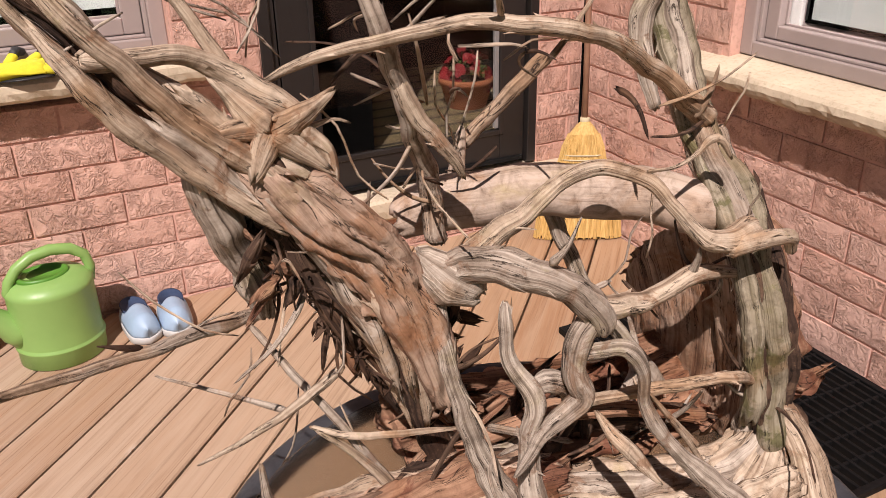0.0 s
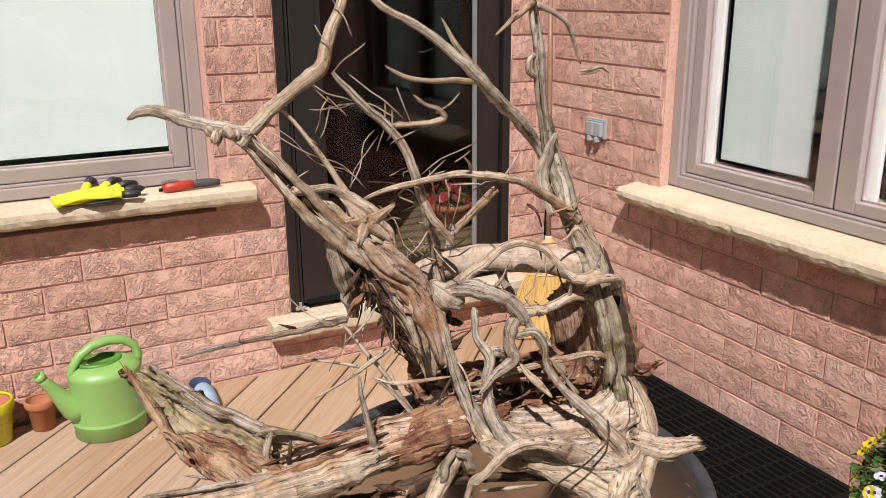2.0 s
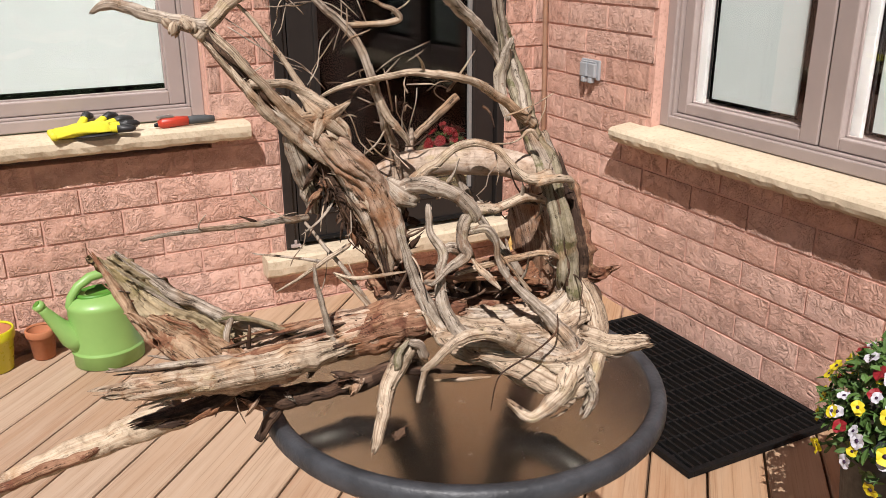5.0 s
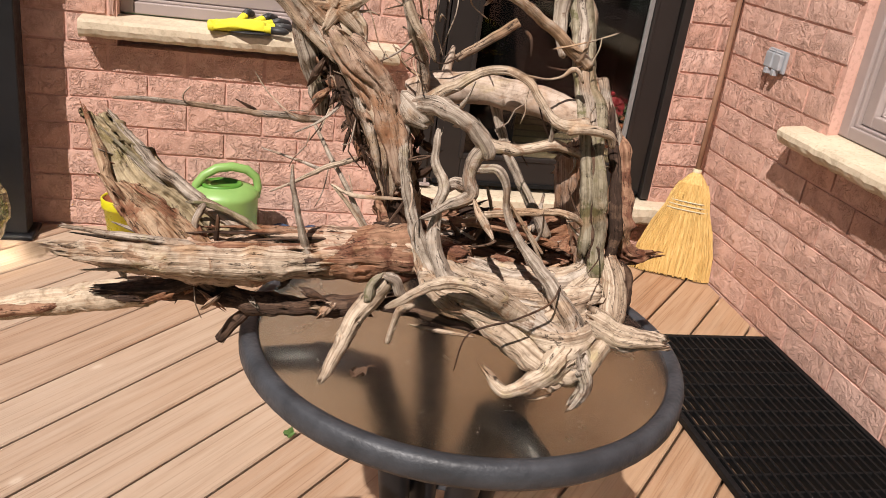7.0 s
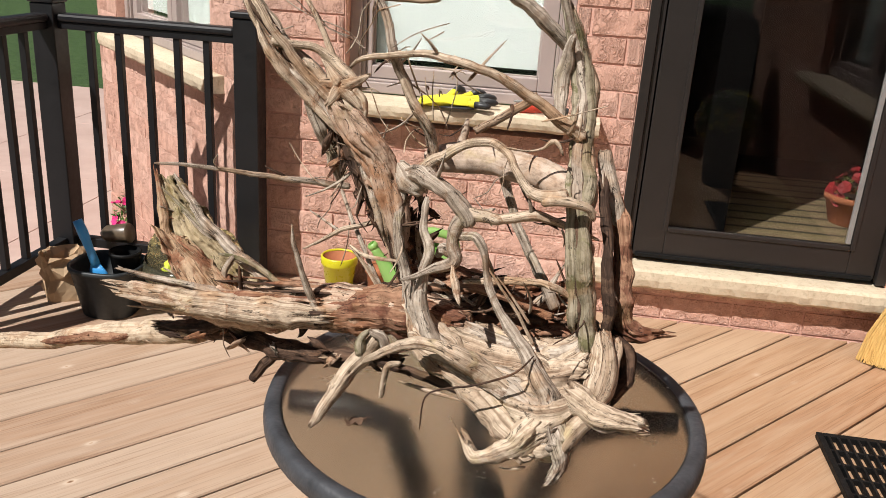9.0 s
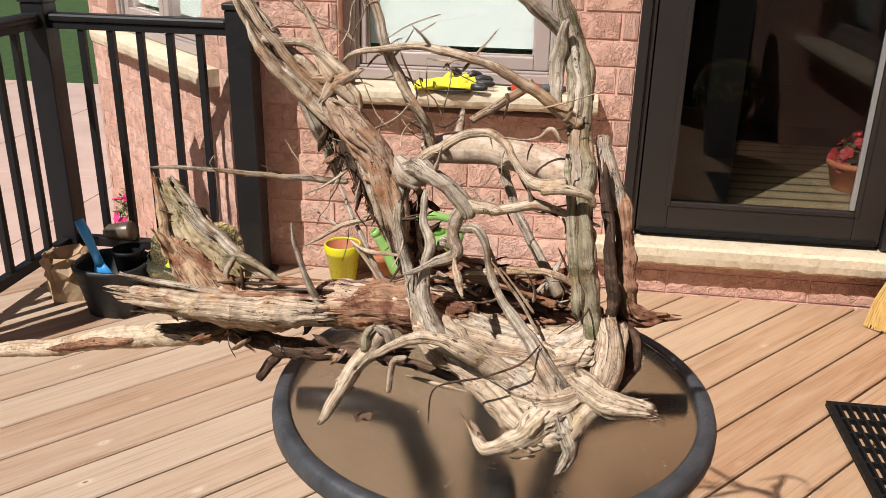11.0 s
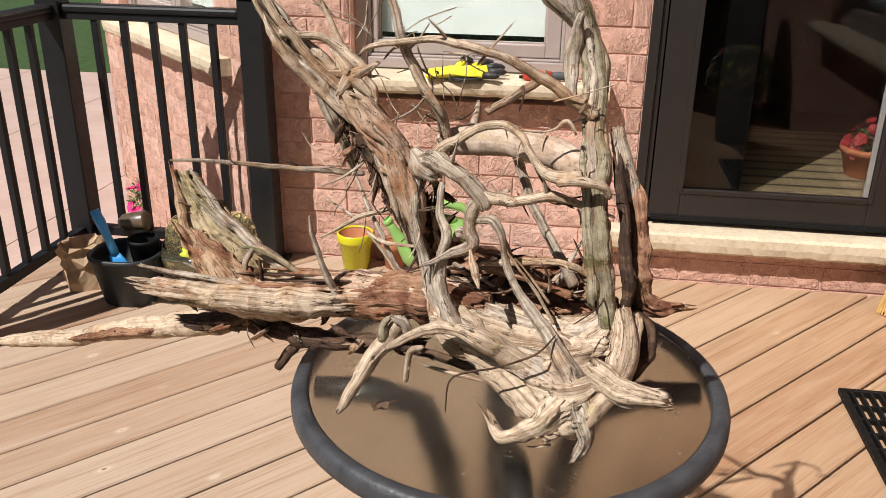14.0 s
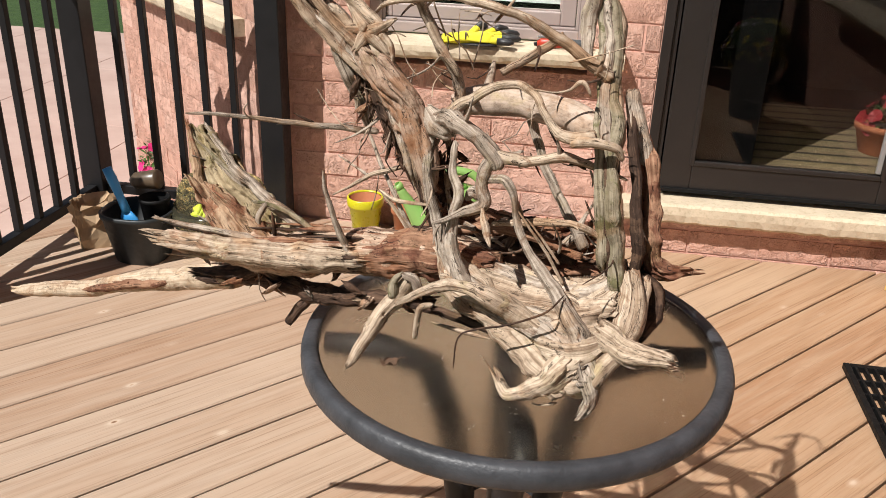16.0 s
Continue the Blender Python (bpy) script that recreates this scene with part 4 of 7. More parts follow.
wood("side_branch", [(0.725, 0.716, 1.206, 0.0247), (0.753, 0.723, 1.202, 0.0209), (0.779, 0.731, 1.199, 0.0218), (0.798, 0.734, 1.188, 0.0285), (0.819, 0.725, 1.169, 0.0323), (0.836, 0.723, 1.155, 0.0190)], PALE, seed=6, knots=0.14)
wood("thin_branch", [(0.729, 0.759, 1.293, 0.0076), (0.745, 0.756, 1.275, 0.0095), (0.765, 0.751, 1.247, 0.0114), (0.785, 0.744, 1.214, 0.0142), (0.798, 0.735, 1.190, 0.0171)], PALE, seed=7, knots=0.08)
wood("knuckle", [(0.779, 0.721, 1.157, 0.0190), (0.798, 0.719, 1.157, 0.0342), (0.817, 0.721, 1.156, 0.0399), (0.836, 0.722, 1.155, 0.0247)], PALE, "pale twisted knuckle", seed=8, knots=0.24)
for k, tip in enumerate(((0.788, 0.728, 1.186), (0.848, 0.717, 1.174), (0.842, 0.711, 1.132), (0.800, 0.709, 1.136))):
    mid = Vector((0.812, 0.719, 1.156))
    end = Vector(tip)
    wood("knuckle_spur", [(*mid, 0.034), (*mid.lerp(end, 0.35), 0.027), (*mid.lerp(end, 0.7), 0.017), (*end, 0.008)], PALE, seed=810 + k, knots=0.3, jag=0.004)
wood("loop_root", [(0.830, 0.720, 1.159, 0.0228), (0.843, 0.717, 1.144, 0.0190), (0.844, 0.714, 1.124, 0.0171), (0.835, 0.709, 1.111, 0.0133)], PALE, seed=9)
wood("splinter", [(0.833, 0.719, 1.155, 0.0095), (0.850, 0.722, 1.157, 0.0047), (0.861, 0.723, 1.153, 0.0029)], PALE, seed=10)
wood("drooping_branch", [(0.773, 0.727, 1.143, 0.0285), (0.781, 0.733, 1.115, 0.0380), (0.793, 0.743, 1.080, 0.0399), (0.803, 0.750, 1.047, 0.0342), (0.807, 0.753, 1.026, 0.0209)], GREY, seed=11)
wood("edge_splinter", [(0.707, 0.718, 1.223, 0.0076), (0.720, 0.709, 1.202, 0.0190), (0.744, 0.709, 1.171, 0.0247), (0.777, 0.714, 1.136, 0.0209), (0.815, 0.711, 1.100, 0.0114)], PALE, seed=12, jag=0.006)
wood("long_stick", [(0.580, 0.685, 1.045, 0.0057), (0.619, 0.702, 1.042, 0.0095), (0.677, 0.727, 1.032, 0.0123), (0.733, 0.751, 1.023, 0.0152), (0.770, 0.770, 1.017, 0.0171), (0.810, 0.789, 1.010, 0.0190)], GREY, "long straight grey stick", seed=13, knots=0.12)
wood("splinter", [(0.730, 0.752, 1.025, 0.0114), (0.716, 0.745, 1.034, 0.0057), (0.706, 0.741, 1.040, 0.0019)], DARK, seed=14)

# raised dark strips stand in for the shade inside the trunk's hollows
wood("hollow", [(0.780, 0.723, 1.165, 0.0133), (0.797, 0.728, 1.125, 0.0228), (0.818, 0.726, 1.085, 0.0266), (0.836, 0.721, 1.044, 0.0247), (0.847, 0.718, 1.016, 0.0133)], DARK, "dark strip for the shaded groove along the trunk", seed=140, knots=0.34, flat=0.6, flat_to=(0.3, 1, 0.2), jag=0.008)
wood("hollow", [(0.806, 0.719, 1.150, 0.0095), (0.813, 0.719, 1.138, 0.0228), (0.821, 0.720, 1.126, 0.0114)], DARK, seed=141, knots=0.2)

# the hub and the branches that spring from it
wood("hub", [(0.892, 0.707, 1.071, 0.0228), (0.903, 0.702, 1.060, 0.0494), (0.914, 0.697, 1.051, 0.0551), (0.927, 0.688, 1.042, 0.0323)], GREY, seed=15, knots=0.24)
wood("bent_branch", [(0.902, 0.702, 1.053, 0.0437), (0.921, 0.683, 1.065, 0.0475), (0.944, 0.657, 1.067, 0.0418), (0.965, 0.649, 1.054, 0.0342), (0.986, 0.648, 1.033, 0.0380), (0.989, 0.649, 1.018, 0.0228)], GREY, seed=16, wind=2.0, knots=0.2)
wood("spike", [(0.951, 0.648, 1.075, 0.0133), (0.955, 0.639, 1.089, 0.0066), (0.960, 0.634, 1.108, 0.0019)], GREY, seed=17)
wood("arm", [(0.979, 0.649, 1.036, 0.0323), (1.002, 0.651, 1.032, 0.0276), (1.025, 0.651, 1.031, 0.0247), (1.049, 0.652, 1.035, 0.0228), (1.066, 0.653, 1.038, 0.0238), (1.086, 0.654, 1.033, 0.0171), (1.115, 0.656, 1.025, 0.0123), (1.144, 0.657, 1.015, 0.0057)], PALE, seed=18)
wood("spike", [(1.063, 0.652, 1.040, 0.0133), (1.061, 0.645, 1.053, 0.0085), (1.058, 0.642, 1.064, 0.0029)], GREY, seed=19)
wood("bent_branch", [(0.986, 0.648, 1.033, 0.0323), (0.976, 0.651, 1.013, 0.0323), (0.972, 0.649, 0.995, 0.0294), (0.976, 0.647, 0.976, 0.0285), (0.965, 0.646, 0.966, 0.0247), (0.946, 0.643, 0.958, 0.0190), (0.930, 0.634, 0.952, 0.0123), (0.916, 0.626, 0.949, 0.0057)], GREY, seed=20)
wood("curl_branch", [(0.973, 0.660, 0.997, 0.0152), (0.988, 0.648, 1.006, 0.0199), (1.004, 0.637, 1.007, 0.0218), (1.014, 0.633, 0.989, 0.0181), (1.018, 0.634, 0.966, 0.0162), (1.027, 0.626, 0.945, 0.0190), (1.040, 0.617, 0.925, 0.0228), (1.065, 0.602, 0.896, 0.0304), (1.090, 0.588, 0.866, 0.0440), (1.108, 0.580, 0.838, 0.0480), (1.118, 0.574, 0.815, 0.0340)], GREY, seed=21)
wood("arched_branch", [(0.908, 0.699, 1.055, 0.0342), (0.934, 0.689, 1.078, 0.0285), (0.959, 0.683, 1.099, 0.0247), (0.983, 0.684, 1.110, 0.0209), (1.007, 0.682, 1.113, 0.0190), (1.028, 0.661, 1.108, 0.0181), (1.043, 0.648, 1.088, 0.0181), (1.056, 0.641, 1.072, 0.0228), (1.074, 0.638, 1.066, 0.0285), (1.103, 0.641, 1.065, 0.0342)], PALE, seed=22, knots=0.12, wind=2.2)
wood("vine", [(1.026, 0.661, 1.114, 0.0047), (1.049, 0.664, 1.111, 0.0047), (1.067, 0.666, 1.115, 0.0057), (1.078, 0.665, 1.125, 0.0104), (1.085, 0.662, 1.124, 0.0085), (1.092, 0.659, 1.111, 0.0057)], PALE, seed=23)
wood("finger_root", [(0.935, 0.674, 1.041, 0.0095), (0.934, 0.671, 1.025, 0.0181), (0.934, 0.666, 1.005, 0.0218), (0.944, 0.652, 0.980, 0.0247), (0.940, 0.648, 0.950, 0.0247), (0.939, 0.643, 0.920, 0.0285), (0.950, 0.636, 0.884, 0.0400), (0.975, 0.622, 0.852, 0.0460), (1.005, 0.606, 0.832, 0.0400)], GREY, seed=24)
wood("cross_branch", [(0.984, 0.690, 0.930, 0.0114), (1.016, 0.682, 0.938, 0.0171), (1.051, 0.655, 0.952, 0.0171), (1.085, 0.634, 0.961, 0.0162), (1.105, 0.634, 0.955, 0.0152), (1.126, 0.640, 0.941, 0.0114)], PALE, seed=25)
wood("hanging_root", [(0.977, 0.631, 0.974, 0.0076), (0.980, 0.617, 0.963, 0.0171), (0.986, 0.603, 0.955, 0.0190), (0.991, 0.589, 0.948, 0.0114), (0.994, 0.584, 0.944, 0.0038)], PALE, seed=26)
wood("leg", [(0.897, 0.702, 1.045, 0.0285), (0.899, 0.680, 1.002, 0.0304), (0.911, 0.671, 0.951, 0.0361), (0.926, 0.665, 0.910, 0.0456), (0.945, 0.652, 0.872, 0.0660), (0.975, 0.632, 0.850, 0.0760), (1.010, 0.612, 0.835, 0.0640), (1.045, 0.594, 0.818, 0.0380)], GREY, "thick weathered leg of the root", seed=27, wind=0.4)

# the root plate
PLATE = [[(0.975, 0.656, 0.824), (1.019, 0.638, 0.804), (1.050, 0.624, 0.790), (1.080, 0.594, 0.773), (1.112, 0.579, 0.770), (1.154, 0.592, 0.809)],
         [(0.964, 0.624, 0.836), (1.008, 0.611, 0.820), (1.044, 0.597, 0.800), (1.078, 0.565, 0.787), (1.115, 0.556, 0.790), (1.162, 0.585, 0.832)],
         [(0.945, 0.623, 0.855), (0.990, 0.604, 0.843), (1.034, 0.590, 0.832), (1.083, 0.569, 0.827), (1.129, 0.576, 0.835), (1.178, 0.626, 0.864)],
         [(0.927, 0.639, 0.870), (0.968, 0.623, 0.857), (1.027, 0.606, 0.848), (1.080, 0.595, 0.849), (1.131, 0.606, 0.862), (1.178, 0.654, 0.889)],
         [(0.924, 0.663, 0.877), (0.974, 0.654, 0.862), (1.034, 0.644, 0.853), (1.083, 0.633, 0.856), (1.128, 0.634, 0.876), (1.164, 0.657, 0.900)],
         [(0.921, 0.692, 0.880), (0.980, 0.696, 0.870), (1.040, 0.688, 0.865), (1.090, 0.671, 0.870), (1.129, 0.657, 0.890), (1.149, 0.663, 0.913)]]
BUTTRESS = [[(1.118, 0.657, 1.042), (1.124, 0.643, 0.976), (1.137, 0.645, 0.909), (1.143, 0.651, 0.865)],
            [(1.136, 0.720, 1.041), (1.137, 0.694, 0.971), (1.149, 0.697, 0.901), (1.150, 0.704, 0.852)],
            [(1.130, 0.772, 1.000), (1.133, 0.747, 0.948), (1.142, 0.752, 0.892), (1.146, 0.757, 0.844)],
            [(1.136, 0.804, 0.957), (1.142, 0.799, 0.925), (1.148, 0.802, 0.879), (1.146, 0.800, 0.841)]]
BOWL = [[(0.903, 0.706, 0.879), (0.965, 0.709, 0.871), (1.032, 0.701, 0.865), (1.086, 0.686, 0.869), (1.130, 0.673, 0.884)],
        [(0.892, 0.735, 0.891), (0.961, 0.743, 0.876), (1.034, 0.738, 0.869), (1.093, 0.722, 0.874), (1.135, 0.703, 0.891)],
        [(0.886, 0.757, 0.923), (0.956, 0.769, 0.898), (1.035, 0.768, 0.884), (1.097, 0.749, 0.893), (1.137, 0.730, 0.908)],
        [(0.883, 0.768, 0.969), (0.941, 0.785, 0.920), (1.025, 0.783, 0.908), (1.098, 0.765, 0.915), (1.140, 0.748, 0.934)]]
for kind, lines, thick, stuff, words, rough in (("hollow_back", BOWL, 0.012, RED, "dark red hollow behind the root plate", 0.007), ("root_plate", PLATE, 0.020, PALE, "broad swirling bleached root plate", 0.0078), ("buttress", BUTTRESS, 0.012, SHEATH, "thin upright buttress of brown wood", 0.006)):
    o = skin(kind, lines, thick, stuff, drift, words, seed=28, depth=rough)
    o.matrix_parent_inverse = Matrix.Translation((-1.0, -0.72, -TABLE_Z))
wood("root_plate", [(0.934, 0.732, 0.858, 0.0570), (0.986, 0.706, 0.852, 0.0855), (1.049, 0.677, 0.848, 0.0997), (1.102, 0.653, 0.854, 0.0902), (1.137, 0.641, 0.875, 0.0570)], GREY, seed=29, flat=0.35, knots=0.16)
# flowing ridges that carry the grain of the leg and the branches down over the plate to the foot
for k, (rows, stuff) in enumerate((
        ([(0.928, 0.664, 0.905, 0.040), (0.948, 0.648, 0.872, 0.066), (0.985, 0.622, 0.850, 0.074), (1.028, 0.598, 0.828, 0.070), (1.070, 0.572, 0.805, 0.066), (1.100, 0.556, 0.782, 0.052)], PALE),
        ([(0.950, 0.640, 0.876, 0.030), (1.000, 0.612, 0.856, 0.050), (1.050, 0.592, 0.846, 0.056), (1.095, 0.572, 0.826, 0.056), (1.122, 0.556, 0.798, 0.046)], GREY),
        ([(1.080, 0.620, 0.870, 0.040), (1.100, 0.602, 0.852, 0.060), (1.118, 0.582, 0.828, 0.060), (1.126, 0.562, 0.798, 0.046)], PALE),
        ([(0.955, 0.655, 0.880, 0.024), (1.010, 0.640, 0.866, 0.036), (1.065, 0.624, 0.862, 0.040), (1.110, 0.612, 0.862, 0.040), (1.145, 0.606, 0.872, 0.030)], PALE),
        ([(0.960, 0.680, 0.884, 0.020), (1.015, 0.668, 0.868, 0.032), (1.070, 0.655, 0.864, 0.034), (1.118, 0.640, 0.872, 0.030), (1.150, 0.640, 0.892, 0.020)], GREY),
        ([(1.158, 0.640, 0.905, 0.034), (1.166, 0.618, 0.880, 0.044), (1.160, 0.596, 0.850, 0.046), (1.142, 0.576, 0.822, 0.040)], PALE))):
    wood("root_ridge", rows, stuff, seed=331 + k, knots=0.20, jag=0.004, wind=0.3, shards=0, flat=0.40, flat_to=(0.1, -0.72, 0.68))
wood("root_ridge", [(1.175, 0.659, 0.891, 0.0228), (1.179, 0.639, 0.878, 0.0285), (1.170, 0.608, 0.852, 0.0323), (1.151, 0.580, 0.825, 0.0361), (1.132, 0.564, 0.799, 0.0323), (1.124, 0.557, 0.775, 0.0209)], PALE, seed=31, jag=0.006)
wood("root_spike", [(1.130, 0.592, 0.846, 0.0500), (1.156, 0.578, 0.836, 0.0450), (1.178, 0.568, 0.833, 0.0370), (1.194, 0.561, 0.833, 0.0300), (1.212, 0.554, 0.833, 0.0240)], PALE, "splintered pointed root end", seed=32, jag=0.012, knots=0.36, shards=9)
# dark sheet stands in for the shaded cavity beside the ridge
wood("bark_flap", [(1.173, 0.663, 0.893, 0.0285), (1.194, 0.657, 0.869, 0.0437), (1.196, 0.647, 0.840, 0.0399), (1.182, 0.633, 0.818, 0.0209)], DARK, "dark flap standing in for the shaded hollow beside the root ridge", seed=132, flat=0.4, flat_to=(0.3, 1, 0), knots=0.3, jag=0.012)
wood("splinter", [(1.147, 0.571, 0.826, 0.0190), (1.170, 0.561, 0.821, 0.0152), (1.189, 0.555, 0.827, 0.0057)], GREY, seed=33, jag=0.01)
wood("claw_root", [(1.100, 0.567, 0.813, 0.0494), (1.079, 0.555, 0.790, 0.0380), (1.054, 0.554, 0.774, 0.0266), (1.032, 0.555, 0.765, 0.0228), (1.021, 0.563, 0.766, 0.0181), (1.014, 0.571, 0.772, 0.0133)], PALE, seed=34, jag=0.016, knots=0.42, shards=7)
wood("foot", [(1.115, 0.562, 0.803, 0.0380), (1.124, 0.557, 0.775, 0.0304), (1.122, 0.557, 0.760, 0.0247), (1.119, 0.558, 0.752, 0.0228)], GREY, seed=35, jag=0.016, knots=0.42, shards=6)
wood("foot", [(1.126, 0.568, 0.799, 0.0209), (1.134, 0.564, 0.774, 0.0152), (1.129, 0.561, 0.753, 0.0114)], PALE, seed=36, jag=0.006)
wood("splinter", [(1.088, 0.558, 0.759, 0.0076), (1.071, 0.558, 0.753, 0.0057), (1.058, 0.560, 0.752, 0.0029)], PALE, seed=37)
wood("bored_leg", [(0.891, 0.636, 0.869, 0.0342), (0.877, 0.641, 0.842, 0.0475), (0.861, 0.636, 0.820, 0.0437), (0.843, 0.617, 0.795, 0.0361), (0.829, 0.603, 0.771, 0.0285), (0.816, 0.593, 0.751, 0.0133)], PALE, "pale root leg bored by insects", seed=38, knots=0.13, jag=0.006, holes=((0.25, 1.0, 0.0035), (0.35, 2.4, 0.003), (0.5, 4.2, 0.004), (0.62, 0.4, 0.003), (0.7, 3.2, 0.003), (0.45, 5.4, 0.003), (0.3, 3.6, 0.004)))
wood("arched_root", [(0.882, 0.587, 0.855, 0.0095), (0.896, 0.581, 0.866, 0.0171), (0.929, 0.587, 0.883, 0.0247), (0.960, 0.583, 0.889, 0.0304), (0.989, 0.580, 0.884, 0.0418), (1.022, 0.588, 0.862, 0.0500), (1.060, 0.590, 0.838, 0.0440), (1.090, 0.585, 0.815, 0.0300)], PALE, seed=39, wind=0.4)
wood("small_leg", [(0.923, 0.623, 0.840, 0.0133), (0.907, 0.624, 0.834, 0.0162), (0.901, 0.627, 0.814, 0.0152), (0.897, 0.631, 0.788, 0.0142), (0.897, 0.633, 0.781, 0.0057)], PALE, seed=40)
wood("hollow_rim", [(0.869, 0.633, 0.839, 0.0209), (0.870, 0.628, 0.862, 0.0190), (0.880, 0.624, 0.877, 0.0114)], MOSS, seed=42, knots=0.5, jag=0.006)
wood("hollow_rim", [(0.883, 0.624, 0.878, 0.0133), (0.899, 0.624, 0.869, 0.0247), (0.907, 0.625, 0.849, 0.0285)], GREY, seed=242, knots=0.5, jag=0.006)
# solid dark plug, coloured as the shaded inside of the bored leg
wood("hollow", [(0.881, 0.636, 0.857, 0.0171), (0.888, 0.634, 0.865, 0.0285), (0.896, 0.637, 0.859, 0.0171)], DARK, seed=142, knots=0.2)

# the fallen log and what stands on it
wood("log", [(0.979, 0.693, 0.872, 0.0570), (0.926, 0.693, 0.878, 0.0760), (0.862, 0.695, 0.872, 0.0817), (0.799, 0.701, 0.864, 0.0798), (0.739, 0.699, 0.858, 0.0741), (0.680, 0.691, 0.856, 0.0665), (0.628, 0.679, 0.862, 0.0532), (0.582, 0.670, 0.867, 0.0418), (0.556, 0.668, 0.871, 0.0323)], LOGWOOD, "cracked pale pinkish fallen log", seed=43, knots=0.12, wind=0.25, jag=0.016, holes=((0.42, 0.6, 0.005), (0.60, 1.8, 0.004), (0.50, 3.0, 0.0055), (0.66, 4.1, 0.004), (0.38, 5.0, 0.005), (0.74, 5.6, 0.004)))
wood("log_bark", [(0.984, 0.684, 0.869, 0.0532), (0.926, 0.686, 0.877, 0.0760), (0.871, 0.688, 0.874, 0.0798), (0.836, 0.691, 0.870, 0.0720), (0.800, 0.695, 0.866, 0.0480)], RED, "red-brown flaking end of the log", seed=143, knots=0.13, wind=0.2, jag=0.02)
# torn strips where the red bark gives way to bare wood
for k in range(13):
    rk = random.Random(1900 + k)
    turn = rk.uniform(2.6, 5.2)
    run = 0.84 + rk.uniform(-0.05, 0.05)
    long = rk.uniform(0.08, 0.20)
    rows = []
    for f in (0.0, 0.3, 0.65, 1.0):
        x = run - long * f
        r = 0.0335 - 0.035 * max(0.0, 0.76 - x)
        rows.append((x, 0.694 + r * math.sin(turn + 0.25 * f) * 1.0, 0.865 - r * math.cos(turn + 0.25 * f), (0.010, 0.018, 0.014, 0.005)[int(f * 3 + 0.1)] * rk.uniform(0.8, 1.3)))
    wood("bark_strip", rows, (RED, LOGWOOD, RED, DARK)[k % 4], seed=1900 + k, knots=0.3, jag=0.008, flat=0.5, flat_to=(0, math.sin(turn), -math.cos(turn)), shards=2)
wood("log_face", [(0.809, 0.671, 0.866, 0.0285), (0.756, 0.670, 0.864, 0.0475), (0.702, 0.668, 0.864, 0.0494), (0.646, 0.663, 0.867, 0.0399), (0.589, 0.664, 0.871, 0.0323), (0.534, 0.668, 0.874, 0.0190)], PALE, "bleached split face of the log", seed=44, knots=0.10, wind=0.1, jag=0.024)
for k, (dy, dz, x0, dia) in enumerate(((0.004, 0.020, 0.500, 0.022), (-0.020, 0.002, 0.512, 0.022), (0.012, 0.012, 0.505, 0.014), (-0.010, -0.012, 0.520, 0.016), (0.020, -0.006, 0.535, 0.018), (-0.014, 0.010, 0.545, 0.012), (0.030, 0.016, 0.548, 0.016))):
    wood("splinter", [(0.665, 0.672 + dy * 0.6, 0.866 + dz * 0.8, dia), (0.610, 0.670 + dy, 0.868 + dz, dia * 0.8), (x0 + 0.027, 0.668 + dy * 1.2, 0.871 + dz * 1.4, 0.003)], PALE if k % 2 else GREY, seed=45 + k, jag=0.004)
wood("back_log", [(0.944, 0.747, 0.862, 0.0380), (0.873, 0.749, 0.861, 0.0437), (0.811, 0.755, 0.857, 0.0399), (0.756, 0.767, 0.853, 0.0323), (0.708, 0.780, 0.852, 0.0190)], PALE, seed=50, knots=0.14)
TALL_SLAB = [[(0.532, 0.782, 1.006), (0.551, 0.759, 0.965), (0.566, 0.738, 0.932), (0.583, 0.722, 0.905), (0.617, 0.702, 0.868)],
             [(0.545, 0.784, 0.996), (0.573, 0.764, 0.966), (0.603, 0.744, 0.933), (0.636, 0.728, 0.909), (0.673, 0.709, 0.872)],
             [(0.559, 0.781, 1.000), (0.598, 0.760, 0.964), (0.636, 0.742, 0.935), (0.672, 0.727, 0.910), (0.712, 0.710, 0.873)],
             [(0.570, 0.774, 0.988), (0.621, 0.751, 0.951), (0.657, 0.737, 0.930), (0.701, 0.721, 0.904), (0.749, 0.706, 0.872)]]
LOW_SLAB = [[(0.556, 0.716, 0.950), (0.578, 0.701, 0.922), (0.597, 0.687, 0.895), (0.620, 0.678, 0.866)],
            [(0.580, 0.714, 0.940), (0.606, 0.703, 0.920), (0.633, 0.692, 0.898), (0.659, 0.682, 0.870)],
            [(0.604, 0.711, 0.941), (0.639, 0.701, 0.918), (0.673, 0.690, 0.897), (0.698, 0.681, 0.870)]]
for lines, stuff, words, seed in ((TALL_SLAB, BOG, "mossy ochre split stump slab", 51), (LOW_SLAB, ROT, "torn rotten stump slab", 52)):
    o = skin("stump_slab", lines, 0.013, stuff, drift, words, seed=seed, depth=0.0075, fine=0.0024)
    o.matrix_parent_inverse = Matrix.Translation((-1.0, -0.72, -TABLE_Z))
wood("slab_rib", [(0.566, 0.776, 0.998, 0.010), (0.610, 0.752, 0.958, 0.026), (0.660, 0.730, 0.925, 0.030), (0.715, 0.712, 0.893, 0.034), (0.770, 0.700, 0.868, 0.030)], GREY, seed=53, knots=0.28, jag=0.01)
wood("slab_rib", [(0.534, 0.778, 1.004, 0.010), (0.552, 0.754, 0.966, 0.022), (0.566, 0.732, 0.932, 0.024), (0.590, 0.712, 0.895, 0.020)], ROT, seed=54, knots=0.3, jag=0.012)
